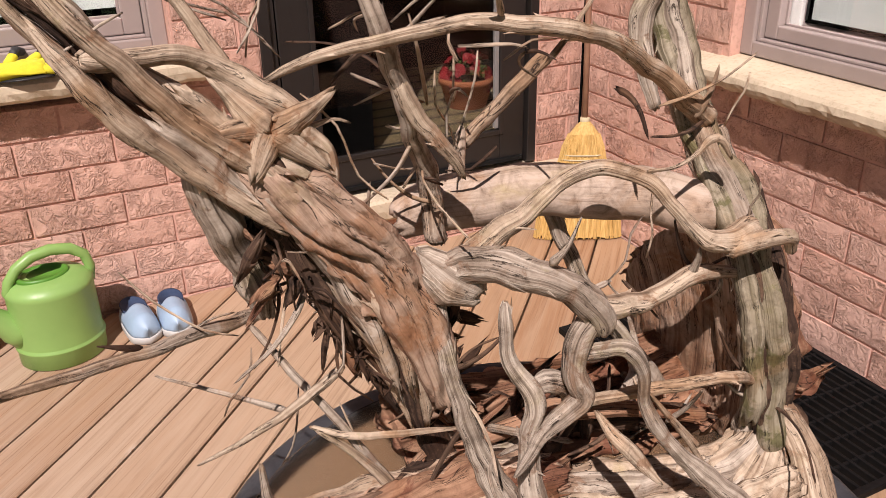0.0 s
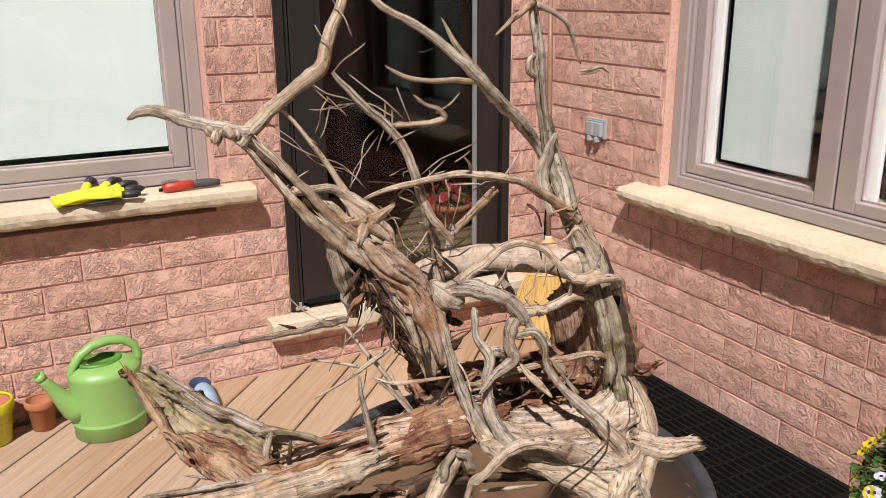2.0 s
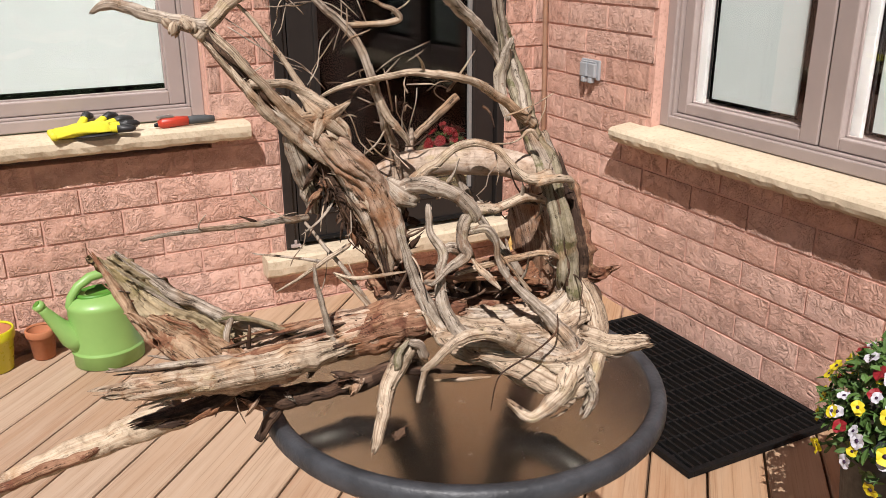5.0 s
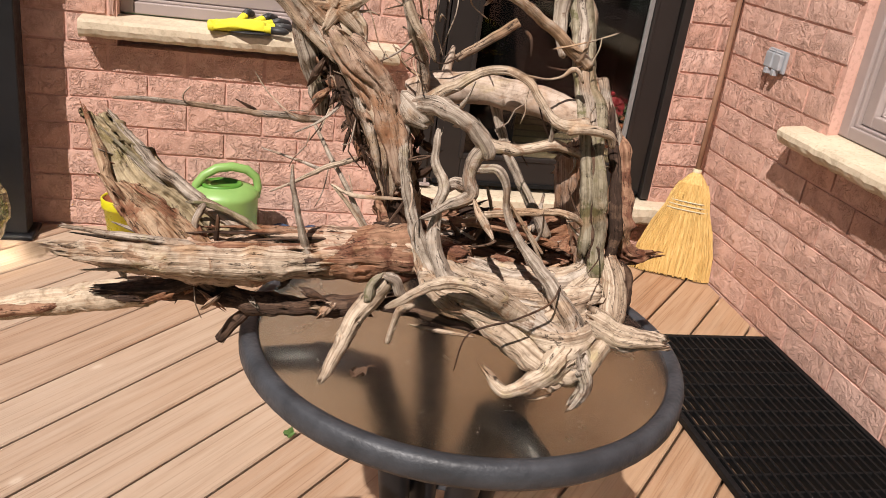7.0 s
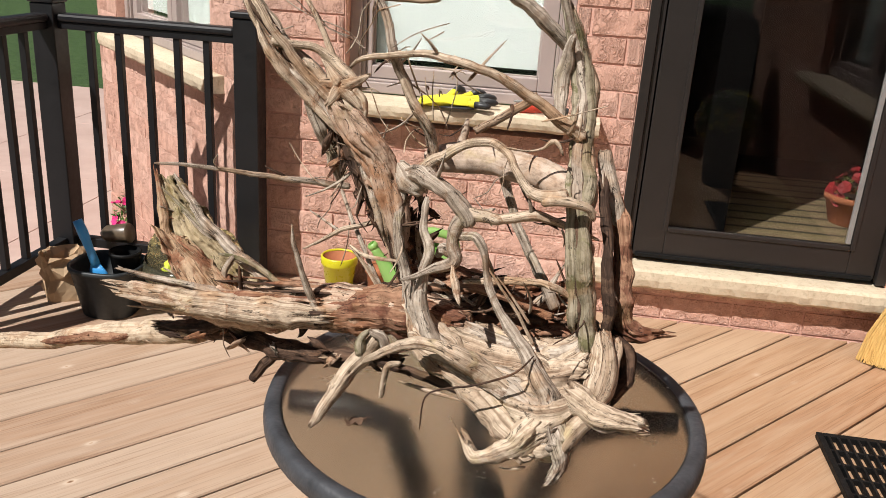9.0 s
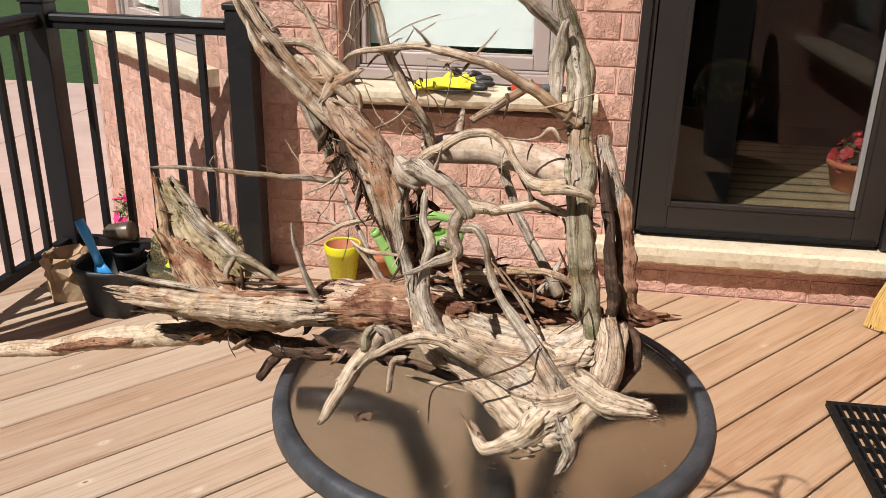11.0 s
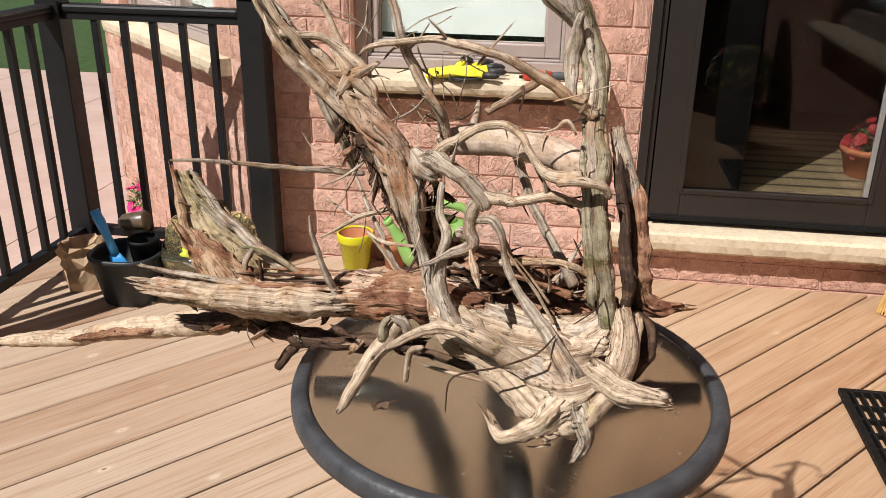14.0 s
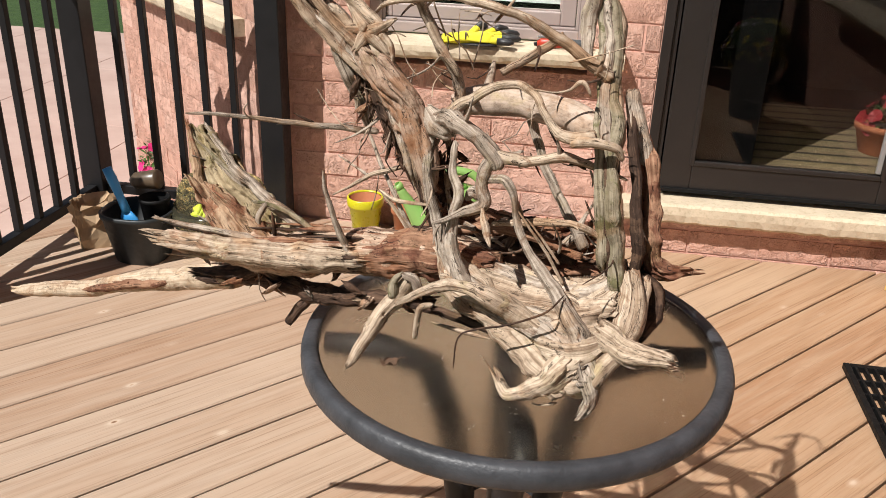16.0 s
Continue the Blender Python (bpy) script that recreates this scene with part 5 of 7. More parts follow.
for k in range(9):
    rk = random.Random(70 + k)
    x0, z0 = 0.535 + rk.random() * 0.06, 0.925 + rk.random() * 0.07
    wood("splinter", [(x0, 0.742 + rk.random() * 0.04, z0, 0.003), (x0 + 0.03, 0.742 + rk.random() * 0.03, z0 - 0.028, 0.010), (x0 + 0.075, 0.734 + rk.random() * 0.03, z0 - 0.07, 0.008)], (MOSS, GREY, RED)[k % 3], seed=70 + k, jag=0.003)
wood("upright_stick", [(0.772, 0.654, 0.994, 0.0057), (0.774, 0.655, 0.970, 0.0104), (0.781, 0.660, 0.938, 0.0133), (0.793, 0.669, 0.895, 0.0190), (0.800, 0.675, 0.871, 0.0247)], GREY, seed=53)
wood("curl_stick", [(0.770, 0.691, 0.882, 0.0228), (0.745, 0.695, 0.892, 0.0171), (0.720, 0.698, 0.907, 0.0142), (0.692, 0.701, 0.918, 0.0142), (0.671, 0.701, 0.924, 0.0095), (0.655, 0.701, 0.925, 0.0038)], MOSS, seed=54)
wood("curl_stick", [(0.677, 0.701, 0.924, 0.0142), (0.668, 0.694, 0.907, 0.0171), (0.668, 0.691, 0.886, 0.0095)], GREY, seed=55)
wood("nub", [(0.691, 0.688, 0.884, 0.0133), (0.693, 0.680, 0.913, 0.0085), (0.692, 0.678, 0.921, 0.0038)], DARK, seed=56)
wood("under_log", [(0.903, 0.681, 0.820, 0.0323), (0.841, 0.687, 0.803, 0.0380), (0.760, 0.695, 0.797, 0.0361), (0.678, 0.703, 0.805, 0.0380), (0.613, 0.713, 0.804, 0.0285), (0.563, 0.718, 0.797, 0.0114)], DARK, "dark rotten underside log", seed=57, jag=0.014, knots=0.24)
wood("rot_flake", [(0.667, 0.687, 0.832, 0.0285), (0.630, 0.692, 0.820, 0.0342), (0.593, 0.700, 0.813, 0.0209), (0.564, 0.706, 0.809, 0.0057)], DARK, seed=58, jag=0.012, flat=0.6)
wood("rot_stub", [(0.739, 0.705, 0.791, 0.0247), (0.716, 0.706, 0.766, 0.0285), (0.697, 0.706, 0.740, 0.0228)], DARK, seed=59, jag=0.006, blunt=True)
wood("dark_root", [(0.883, 0.649, 0.826, 0.0209), (0.956, 0.639, 0.814, 0.0228), (1.018, 0.622, 0.805, 0.0190), (1.062, 0.603, 0.796, 0.0076)], DARK, seed=60, jag=0.006)
wood("splinter", [(0.919, 0.628, 0.811, 0.0057), (0.964, 0.624, 0.804, 0.0114), (0.999, 0.615, 0.803, 0.0038)], PALE, seed=61)
wood("lower_limb", [(0.610, 0.731, 0.794, 0.0380), (0.569, 0.736, 0.784, 0.0380), (0.524, 0.741, 0.775, 0.0342), (0.461, 0.742, 0.761, 0.0304), (0.407, 0.743, 0.748, 0.0247), (0.353, 0.744, 0.735, 0.0247), (0.298, 0.745, 0.727, 0.0228), (0.257, 0.746, 0.720, 0.0190), (0.234, 0.746, 0.720, 0.0095)], CLEAN, "smooth pale limb reaching past the table edge", seed=62, knots=0.05, jag=0.008, shards=4)
wood("bark_patch", [(0.514, 0.730, 0.774, 0.0114), (0.478, 0.727, 0.766, 0.0247), (0.438, 0.730, 0.758, 0.0285), (0.397, 0.731, 0.749, 0.0247), (0.361, 0.734, 0.739, 0.0114)], RED, "torn brown bark on the limb", seed=162, knots=0.26, jag=0.01)
for k in range(16):
    rk = random.Random(1200 + k)
    x = 0.58 + 0.30 * rk.random()
    a = Vector((x, 0.684 + rk.uniform(-0.02, 0.02), 0.828 + rk.uniform(-0.025, 0.012)))
    b = a + Vector((rk.uniform(-0.03, 0.03), rk.uniform(-0.012, 0.008), rk.uniform(-0.018, 0.004)))
    wood("rot_flake", [(*a, 0.012 * rk.uniform(0.5, 1.5)), (*a.lerp(b, 0.5), 0.014 * rk.uniform(0.5, 1.4)), (*b, 0.006)], (DARK, RED, DARK, GREY, LOGWOOD)[k % 5], seed=1200 + k, flat=0.35, flat_to=(rk.uniform(-1, 1), 1, rk.uniform(-1, 1)), jag=0.008, knots=0.3, shards=1)

# the upright trunk on the other side and its branches
UPRIGHT = [(1.145, 0.644, 0.870, 0.0836), (1.136, 0.642, 0.914, 0.0532), (1.126, 0.641, 0.976, 0.0589), (1.117, 0.653, 1.029, 0.0456), (1.117, 0.679, 1.070, 0.0646), (1.112, 0.715, 1.114, 0.0494), (1.110, 0.745, 1.169, 0.0551), (1.096, 0.753, 1.221, 0.0399), (1.075, 0.741, 1.282, 0.0342), (1.062, 0.730, 1.340, 0.0323), (1.053, 0.730, 1.395, 0.0266), (1.050, 0.731, 1.412, 0.0114)]
bundle(UPRIGHT, "upright_trunk", (MOSS, GREY, MOSS, PALE, MOSS, GREY), 80, 0.27, 0.52, 0.6)
wood("bark_slab", [(1.170, 0.707, 1.039, 0.0171), (1.173, 0.699, 1.024, 0.0304), (1.177, 0.684, 0.980, 0.0342), (1.180, 0.677, 0.935, 0.0399), (1.187, 0.672, 0.906, 0.0380), (1.209, 0.670, 0.895, 0.0247), (1.233, 0.670, 0.898, 0.0076)], RED, "loose reddish bark slab", seed=81, knots=0.36, shards=8, flat=0.6, flat_to=(1, 0.6, 0), jag=0.016)
wood("bark_slab", [(1.141, 0.729, 1.105, 0.0152), (1.150, 0.718, 1.072, 0.0247), (1.161, 0.707, 1.046, 0.0247), (1.167, 0.695, 1.024, 0.0133)], GREY, seed=82)
# dark strip stands in for the shaded gap between trunk and slab
wood("inner_bark", [(1.144, 0.684, 1.071, 0.0209), (1.151, 0.667, 1.028, 0.0247), (1.159, 0.651, 0.975, 0.0285), (1.166, 0.647, 0.928, 0.0285), (1.165, 0.646, 0.893, 0.0190)], DARK, seed=83, knots=0.34, jag=0.014, shards=6)
wood("trunk_fork", [(1.051, 0.729, 1.403, 0.0190), (1.033, 0.727, 1.392, 0.0152), (1.014, 0.724, 1.382, 0.0133), (0.991, 0.722, 1.366, 0.0047)], PALE, seed=84)
wood("trunk_fork", [(1.053, 0.730, 1.401, 0.0171), (1.084, 0.734, 1.390, 0.0114), (1.108, 0.737, 1.375, 0.0104), (1.123, 0.742, 1.350, 0.0095), (1.136, 0.744, 1.324, 0.0060)], GREY, seed=85)
wood("fork_tip", [(1.128, 0.736, 1.316, 0.0050), (1.150, 0.741, 1.316, 0.0090), (1.172, 0.747, 1.317, 0.0085), (1.190, 0.751, 1.309, 0.0035)], PALE, seed=185, knots=0.25)
wood("fork_tip", [(1.132, 0.738, 1.311, 0.0040), (1.152, 0.742, 1.312, 0.0065), (1.168, 0.745, 1.314, 0.0050)], GREY, seed=186)
wood("loop_root", [(1.064, 0.735, 1.336, 0.0110), (1.053, 0.732, 1.338, 0.0120), (1.046, 0.731, 1.331, 0.0120), (1.048, 0.732, 1.319, 0.0140), (1.060, 0.735, 1.311, 0.0120)], GREY, seed=187)
wood("high_branch", [(1.117, 0.760, 1.158, 0.0285), (1.090, 0.767, 1.215, 0.0342), (1.036, 0.749, 1.264, 0.0314), (0.975, 0.724, 1.310, 0.0285), (0.941, 0.720, 1.339, 0.0238), (0.910, 0.725, 1.366, 0.0199), (0.879, 0.733, 1.386, 0.0171), (0.847, 0.741, 1.406, 0.0152), (0.811, 0.746, 1.439, 0.0095)], GREY, seed=86, wind=0.4)
wood("web", [(1.089, 0.727, 1.239, 0.0152), (1.082, 0.743, 1.195, 0.0380), (1.082, 0.740, 1.160, 0.0323), (1.089, 0.731, 1.126, 0.0171)], GREY, seed=87, flat=0.5, flat_to=(0, 1, 0))
wood("thin_branch", [(0.976, 0.724, 1.312, 0.0152), (0.935, 0.721, 1.316, 0.0123), (0.899, 0.724, 1.317, 0.0114), (0.872, 0.729, 1.323, 0.0095), (0.850, 0.734, 1.336, 0.0038)], PALE, seed=88)
wood("thin_branch", [(0.970, 0.722, 1.320, 0.0190), (0.947, 0.720, 1.343, 0.0171), (0.933, 0.722, 1.364, 0.0114), (0.922, 0.725, 1.385, 0.0038)], PALE, seed=89, jag=0.005)
wood("long_branch", [(1.113, 0.707, 1.123, 0.0342), (1.077, 0.698, 1.148, 0.0285), (1.040, 0.691, 1.172, 0.0238), (1.007, 0.681, 1.192, 0.0209), (0.978, 0.676, 1.201, 0.0199), (0.929, 0.688, 1.208, 0.0171), (0.881, 0.702, 1.203, 0.0142), (0.841, 0.717, 1.194, 0.0123), (0.817, 0.743, 1.177, 0.0076)], PALE, seed=90, knots=0.1, wind=0.5)
wood("spike", [(0.936, 0.683, 1.212, 0.0095), (0.928, 0.674, 1.224, 0.0057), (0.918, 0.669, 1.234, 0.0029)], PALE, seed=91)
wood("tall_root", [(0.796, 0.762, 1.329, 0.0095), (0.807, 0.755, 1.314, 0.0142), (0.828, 0.747, 1.289, 0.0171), (0.850, 0.736, 1.267, 0.0199), (0.866, 0.724, 1.241, 0.0209), (0.878, 0.714, 1.206, 0.0209), (0.892, 0.723, 1.167, 0.0238), (0.906, 0.736, 1.132, 0.0247), (0.925, 0.756, 1.091, 0.0266), (0.928, 0.752, 1.049, 0.0304)], GREY, "tall slender root", seed=92, knots=0.16)
wood("hooked_branch", [(0.853, 0.740, 1.265, 0.0133), (0.877, 0.739, 1.264, 0.0133), (0.906, 0.736, 1.265, 0.0142), (0.927, 0.735, 1.271, 0.0162), (0.918, 0.732, 1.282, 0.0123), (0.902, 0.732, 1.288, 0.0095), (0.886, 0.733, 1.300, 0.0047)], PALE, seed=93, knots=0.12)
wood("twig", [(0.915, 0.733, 1.276, 0.0076), (0.934, 0.731, 1.287, 0.0057), (0.946, 0.729, 1.300, 0.0038)], PALE, seed=94)
wood("curl_tip", [(0.890, 0.720, 1.177, 0.0209), (0.903, 0.719, 1.148, 0.0228), (0.920, 0.716, 1.127, 0.0171), (0.930, 0.717, 1.109, 0.0076)], PALE, seed=95)
wood("cross_log", [(0.917, 0.795, 1.053, 0.0380), (0.941, 0.784, 1.063, 0.0490), (0.981, 0.761, 1.073, 0.0490), (1.021, 0.743, 1.075, 0.0480), (1.064, 0.718, 1.072, 0.0480), (1.094, 0.697, 1.067, 0.0490), (1.114, 0.682, 1.063, 0.0437)], SMOOTH, "smooth pale cross log", seed=96, knots=0.03, wind=0.3)
wood("stub", [(0.959, 0.784, 1.078, 0.0304), (0.963, 0.786, 1.104, 0.0190), (0.965, 0.787, 1.118, 0.0057)], SMOOTH, seed=97)
wood("broken_stub", [(0.974, 0.802, 1.098, 0.0190), (1.001, 0.810, 1.116, 0.0209), (1.031, 0.816, 1.134, 0.0228), (1.053, 0.817, 1.149, 0.0228)], PALE, "sawn pale branch stub", seed=98, blunt=True, knots=0.08)
wood("strut", [(1.019, 0.755, 1.060, 0.0247), (1.038, 0.745, 1.008, 0.0228), (1.068, 0.729, 0.955, 0.0238), (1.104, 0.713, 0.896, 0.0285)], GREY, seed=99, knots=0.08)
wood("cup_rim", [(1.073, 0.635, 1.061, 0.0228), (1.097, 0.629, 1.067, 0.0209), (1.123, 0.632, 1.060, 0.0190), (1.135, 0.637, 1.045, 0.0133)], PALE, seed=100)

# forked twigs and struts on the open side
wood("forked_twig", [(0.854, 0.750, 0.976, 0.0133), (0.832, 0.741, 0.970, 0.0142), (0.811, 0.735, 0.963, 0.0123), (0.781, 0.748, 0.941, 0.0085), (0.751, 0.764, 0.920, 0.0038)], PALE, seed=101)
wood("forked_twig", [(0.809, 0.737, 0.963, 0.0095), (0.782, 0.773, 0.961, 0.0066), (0.759, 0.805, 0.958, 0.0057), (0.740, 0.832, 0.955, 0.0029)], GREY, seed=102)
wood("forked_twig", [(0.823, 0.738, 0.944, 0.0057), (0.847, 0.726, 0.936, 0.0095), (0.875, 0.707, 0.941, 0.0095), (0.908, 0.683, 0.950, 0.0047)], PALE, seed=103)
wood("forked_twig", [(0.826, 0.737, 0.943, 0.0076), (0.845, 0.732, 0.924, 0.0104), (0.862, 0.728, 0.901, 0.0142), (0.878, 0.726, 0.876, 0.0228)], PALE, seed=104)
wood("back_strut", [(0.801, 0.778, 1.008, 0.008), (0.818, 0.761, 0.980, 0.011), (0.838, 0.744, 0.948, 0.012), (0.860, 0.733, 0.913, 0.014), (0.878, 0.729, 0.873, 0.020)], GREY, seed=105)
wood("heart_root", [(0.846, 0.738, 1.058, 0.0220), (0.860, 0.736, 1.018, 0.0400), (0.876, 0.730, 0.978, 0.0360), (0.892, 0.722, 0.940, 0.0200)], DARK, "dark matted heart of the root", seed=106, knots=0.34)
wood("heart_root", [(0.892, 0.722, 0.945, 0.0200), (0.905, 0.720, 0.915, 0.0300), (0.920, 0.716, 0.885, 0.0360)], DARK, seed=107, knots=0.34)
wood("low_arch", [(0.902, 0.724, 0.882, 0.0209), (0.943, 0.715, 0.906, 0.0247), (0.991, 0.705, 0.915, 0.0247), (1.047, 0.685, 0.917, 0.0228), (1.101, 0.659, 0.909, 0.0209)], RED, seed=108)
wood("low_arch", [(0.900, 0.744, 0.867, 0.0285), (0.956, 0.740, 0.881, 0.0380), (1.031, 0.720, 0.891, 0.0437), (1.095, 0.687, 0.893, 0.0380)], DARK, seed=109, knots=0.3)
wood("knob", [(0.952, 0.671, 0.966, 0.0133), (0.961, 0.664, 0.981, 0.0285), (0.973, 0.662, 0.975, 0.0247), (0.978, 0.665, 0.960, 0.0114)], GREY, seed=110)
wood("pale_twig", [(1.012, 0.633, 0.984, 0.0029), (1.034, 0.633, 0.953, 0.0066), (1.058, 0.633, 0.921, 0.0076), (1.082, 0.629, 0.883, 0.0076)], PALE, seed=111)
wood("pale_twig", [(1.030, 0.642, 0.961, 0.0029), (1.053, 0.641, 0.934, 0.0057), (1.075, 0.637, 0.906, 0.0066)], PALE, seed=112)
wood("curved_vine", [(1.084, 0.587, 0.890, 0.0038), (1.065, 0.561, 0.879, 0.0047), (1.023, 0.548, 0.864, 0.0047), (0.987, 0.542, 0.857, 0.0047), (0.966, 0.542, 0.843, 0.0038), (0.961, 0.549, 0.796, 0.0029)], DARK, "thin dark vine", seed=113, step=0.01)

# fine twigs
FINE = (((0.800, 0.773, 1.327), (0.839, 0.765, 1.360)), ((0.768, 0.756, 1.244), (0.830, 0.775, 1.195)), ((0.809, 0.757, 1.192), (0.842, 0.751, 1.260)),
        ((0.768, 0.769, 1.323), (0.796, 0.774, 1.292)), ((0.703, 0.749, 1.284), (0.811, 0.782, 1.206)), ((0.821, 0.750, 1.293), (0.761, 0.749, 1.290)),
        ((0.786, 0.754, 1.301), (0.770, 0.760, 1.260)), ((0.879, 0.701, 1.211), (0.947, 0.690, 1.245)), ((0.919, 0.693, 1.223), (0.941, 0.694, 1.235)),
        ((0.835, 0.730, 1.172), (0.880, 0.718, 1.104)), ((0.928, 0.734, 1.122), (0.927, 0.723, 1.186)), ((0.941, 0.751, 1.111), (0.953, 0.741, 1.180)),
        ((0.945, 0.749, 1.111), (0.916, 0.726, 1.176)), ((0.849, 0.738, 1.263), (0.843, 0.749, 1.234)), ((0.884, 0.738, 1.265), (0.866, 0.738, 1.310)),
        ((0.727, 0.780, 1.065), (0.788, 0.755, 1.016)), ((0.829, 0.748, 1.293), (0.866, 0.746, 1.274)), ((0.795, 0.755, 1.005), (0.773, 0.761, 0.955)),
        ((0.845, 0.737, 0.957), (0.868, 0.734, 0.882)), ((0.821, 0.748, 0.970), (0.807, 0.759, 0.904)), ((0.874, 0.723, 0.939), (0.901, 0.704, 0.982)),
        ((1.030, 0.659, 1.103), (1.023, 0.651, 1.061)), ((0.994, 0.650, 1.052), (1.032, 0.668, 1.081)), ((0.711, 0.721, 1.206), (0.750, 0.729, 1.224)),
        ((0.813, 0.755, 1.291), (0.778, 0.753, 1.289)), ((0.788, 0.754, 1.292), (0.773, 0.755, 1.254)), ((0.784, 0.753, 1.303), (0.809, 0.756, 1.278)), ((0.850, 0.757, 1.252), (0.819, 0.779, 1.184)),
        ((0.814, 0.755, 1.326), (0.878, 0.749, 1.272)), ((0.712, 0.741, 1.269), (0.839, 0.778, 1.182)), ((0.889, 0.766, 1.206), (0.868, 0.771, 1.197)), ((0.856, 0.750, 1.292), (0.855, 0.754, 1.260)), ((0.769, 0.752, 1.317), (0.815, 0.755, 1.296)),
        ((1.106, 0.683, 1.124), (1.107, 0.668, 1.163)), ((1.107, 0.651, 1.066), (1.102, 0.642, 1.099)), ((0.666, 0.680, 0.842), (0.677, 0.677, 0.786)))
for k, (a, b) in enumerate(FINE):
    rk = random.Random(200 + k)
    a, b = Vector(a), Vector(b)
    mids = [a.lerp(b, f) + Vector((rk.uniform(-1, 1), rk.uniform(-1, 1), rk.uniform(-1, 1))) * (b - a).length * 0.075 for f in (0.35, 0.7)]
    rows = [(*a, 0.0042), (*mids[0], 0.0036), (*mids[1], 0.0028), (*b, 0.0015)]
    wood("twig", rows, GREY if k % 3 else PALE, seed=200 + k, step=0.012, count=7, knots=0.1)
# thorny side twigs on the slender branches
THORNY = (((0.796, 0.762, 1.329), (0.878, 0.714, 1.206)), ((0.878, 0.714, 1.206), (0.925, 0.756, 1.091)), ((1.036, 0.749, 1.264), (0.847, 0.741, 1.406)), ((1.040, 0.691, 1.172), (0.841, 0.717, 1.194)), ((0.716, 0.749, 1.294), (0.836, 0.784, 1.462)), ((1.002, 0.651, 1.032), (1.115, 0.656, 1.025)), ((0.934, 0.689, 1.078), (1.043, 0.648, 1.088)), ((0.619, 0.702, 1.042), (0.810, 0.789, 1.010)))
for k in range(18):
    rk = random.Random(900 + k)
    a, b = (Vector(q) for q in THORNY[k % len(THORNY)])
    a = a.lerp(b, rk.random())
    w = Vector((rk.gauss(0, 1), rk.gauss(0, 0.7), rk.gauss(0.3, 1))).normalized() * rk.uniform(0.014, 0.050)
    m = a + w * 0.5 + Vector((rk.gauss(0, 0.003), rk.gauss(0, 0.003), rk.gauss(0, 0.003)))
    wood("twig", [(*a, 0.0050), (*m, 0.0036), (*(a + w), 0.0018)], GREY if k % 2 else PALE, seed=900 + k, step=0.006, count=6, knots=0.12)
# curling thin roots that spring from the hub and its limbs
SPRING = (((0.80, 0.75, 1.05), (0.90, 0.70, 1.05)), ((0.90, 0.70, 1.05), (1.11, 0.66, 1.02)), ((1.11, 0.70, 1.12), (0.93, 0.69, 1.20)), ((0.90, 0.72, 0.89), (1.10, 0.66, 0.91)), ((0.90, 0.68, 1.00), (0.93, 0.66, 0.91)), ((0.93, 0.75, 1.06), (0.88, 0.72, 1.20)), ((1.12, 0.65, 1.03), (1.14, 0.64, 0.91)))
for k in range(49):
    rk = random.Random(2600 + k)
    a, b = (Vector(q) for q in SPRING[k % len(SPRING)])
    p = a.lerp(b, rk.random())
    way = Vector((rk.gauss(0, 1), rk.gauss(0, 0.7), rk.gauss(-0.2, 0.8))).normalized()
    bend = Vector((rk.gauss(0, 1), rk.gauss(0, 0.7), rk.gauss(0, 1)))
    bend = (bend - way * bend.dot(way)).normalized() * rk.uniform(0.2, 0.7)
    long = rk.uniform(0.025, 0.075)
    fat = rk.uniform(0.004, 0.010)
    rows = [(*(p + (way * f + bend * f * f) * long), fat * (1 - 0.6 * f)) for f in (0.0, 0.3, 0.65, 1.0)]
    wood("curled_root", rows, (GREY, DARK, PALE, GREY, DARK)[k % 5], seed=2600 + k, knots=0.2, step=0.004, shards=0, jag=0.002)
# torn shreds packed under the hub, their dark colour partly standing for cavity shade
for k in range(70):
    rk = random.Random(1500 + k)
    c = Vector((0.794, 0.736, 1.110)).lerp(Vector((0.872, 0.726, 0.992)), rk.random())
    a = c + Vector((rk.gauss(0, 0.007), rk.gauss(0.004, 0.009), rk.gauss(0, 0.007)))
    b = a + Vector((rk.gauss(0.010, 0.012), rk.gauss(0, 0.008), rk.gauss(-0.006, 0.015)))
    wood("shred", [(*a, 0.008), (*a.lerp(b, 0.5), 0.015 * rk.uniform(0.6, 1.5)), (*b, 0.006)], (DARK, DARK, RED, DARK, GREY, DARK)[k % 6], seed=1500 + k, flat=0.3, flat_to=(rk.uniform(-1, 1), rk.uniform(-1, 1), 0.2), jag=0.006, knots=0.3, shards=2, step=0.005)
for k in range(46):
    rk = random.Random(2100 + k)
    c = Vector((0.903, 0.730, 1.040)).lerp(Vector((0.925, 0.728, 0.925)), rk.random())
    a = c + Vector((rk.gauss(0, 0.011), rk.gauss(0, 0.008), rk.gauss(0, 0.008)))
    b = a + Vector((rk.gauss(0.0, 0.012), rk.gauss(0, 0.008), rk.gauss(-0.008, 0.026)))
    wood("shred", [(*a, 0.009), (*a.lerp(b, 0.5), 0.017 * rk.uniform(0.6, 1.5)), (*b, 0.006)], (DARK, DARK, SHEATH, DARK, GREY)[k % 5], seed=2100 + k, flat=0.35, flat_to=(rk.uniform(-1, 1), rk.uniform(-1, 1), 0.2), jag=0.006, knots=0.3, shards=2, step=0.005)
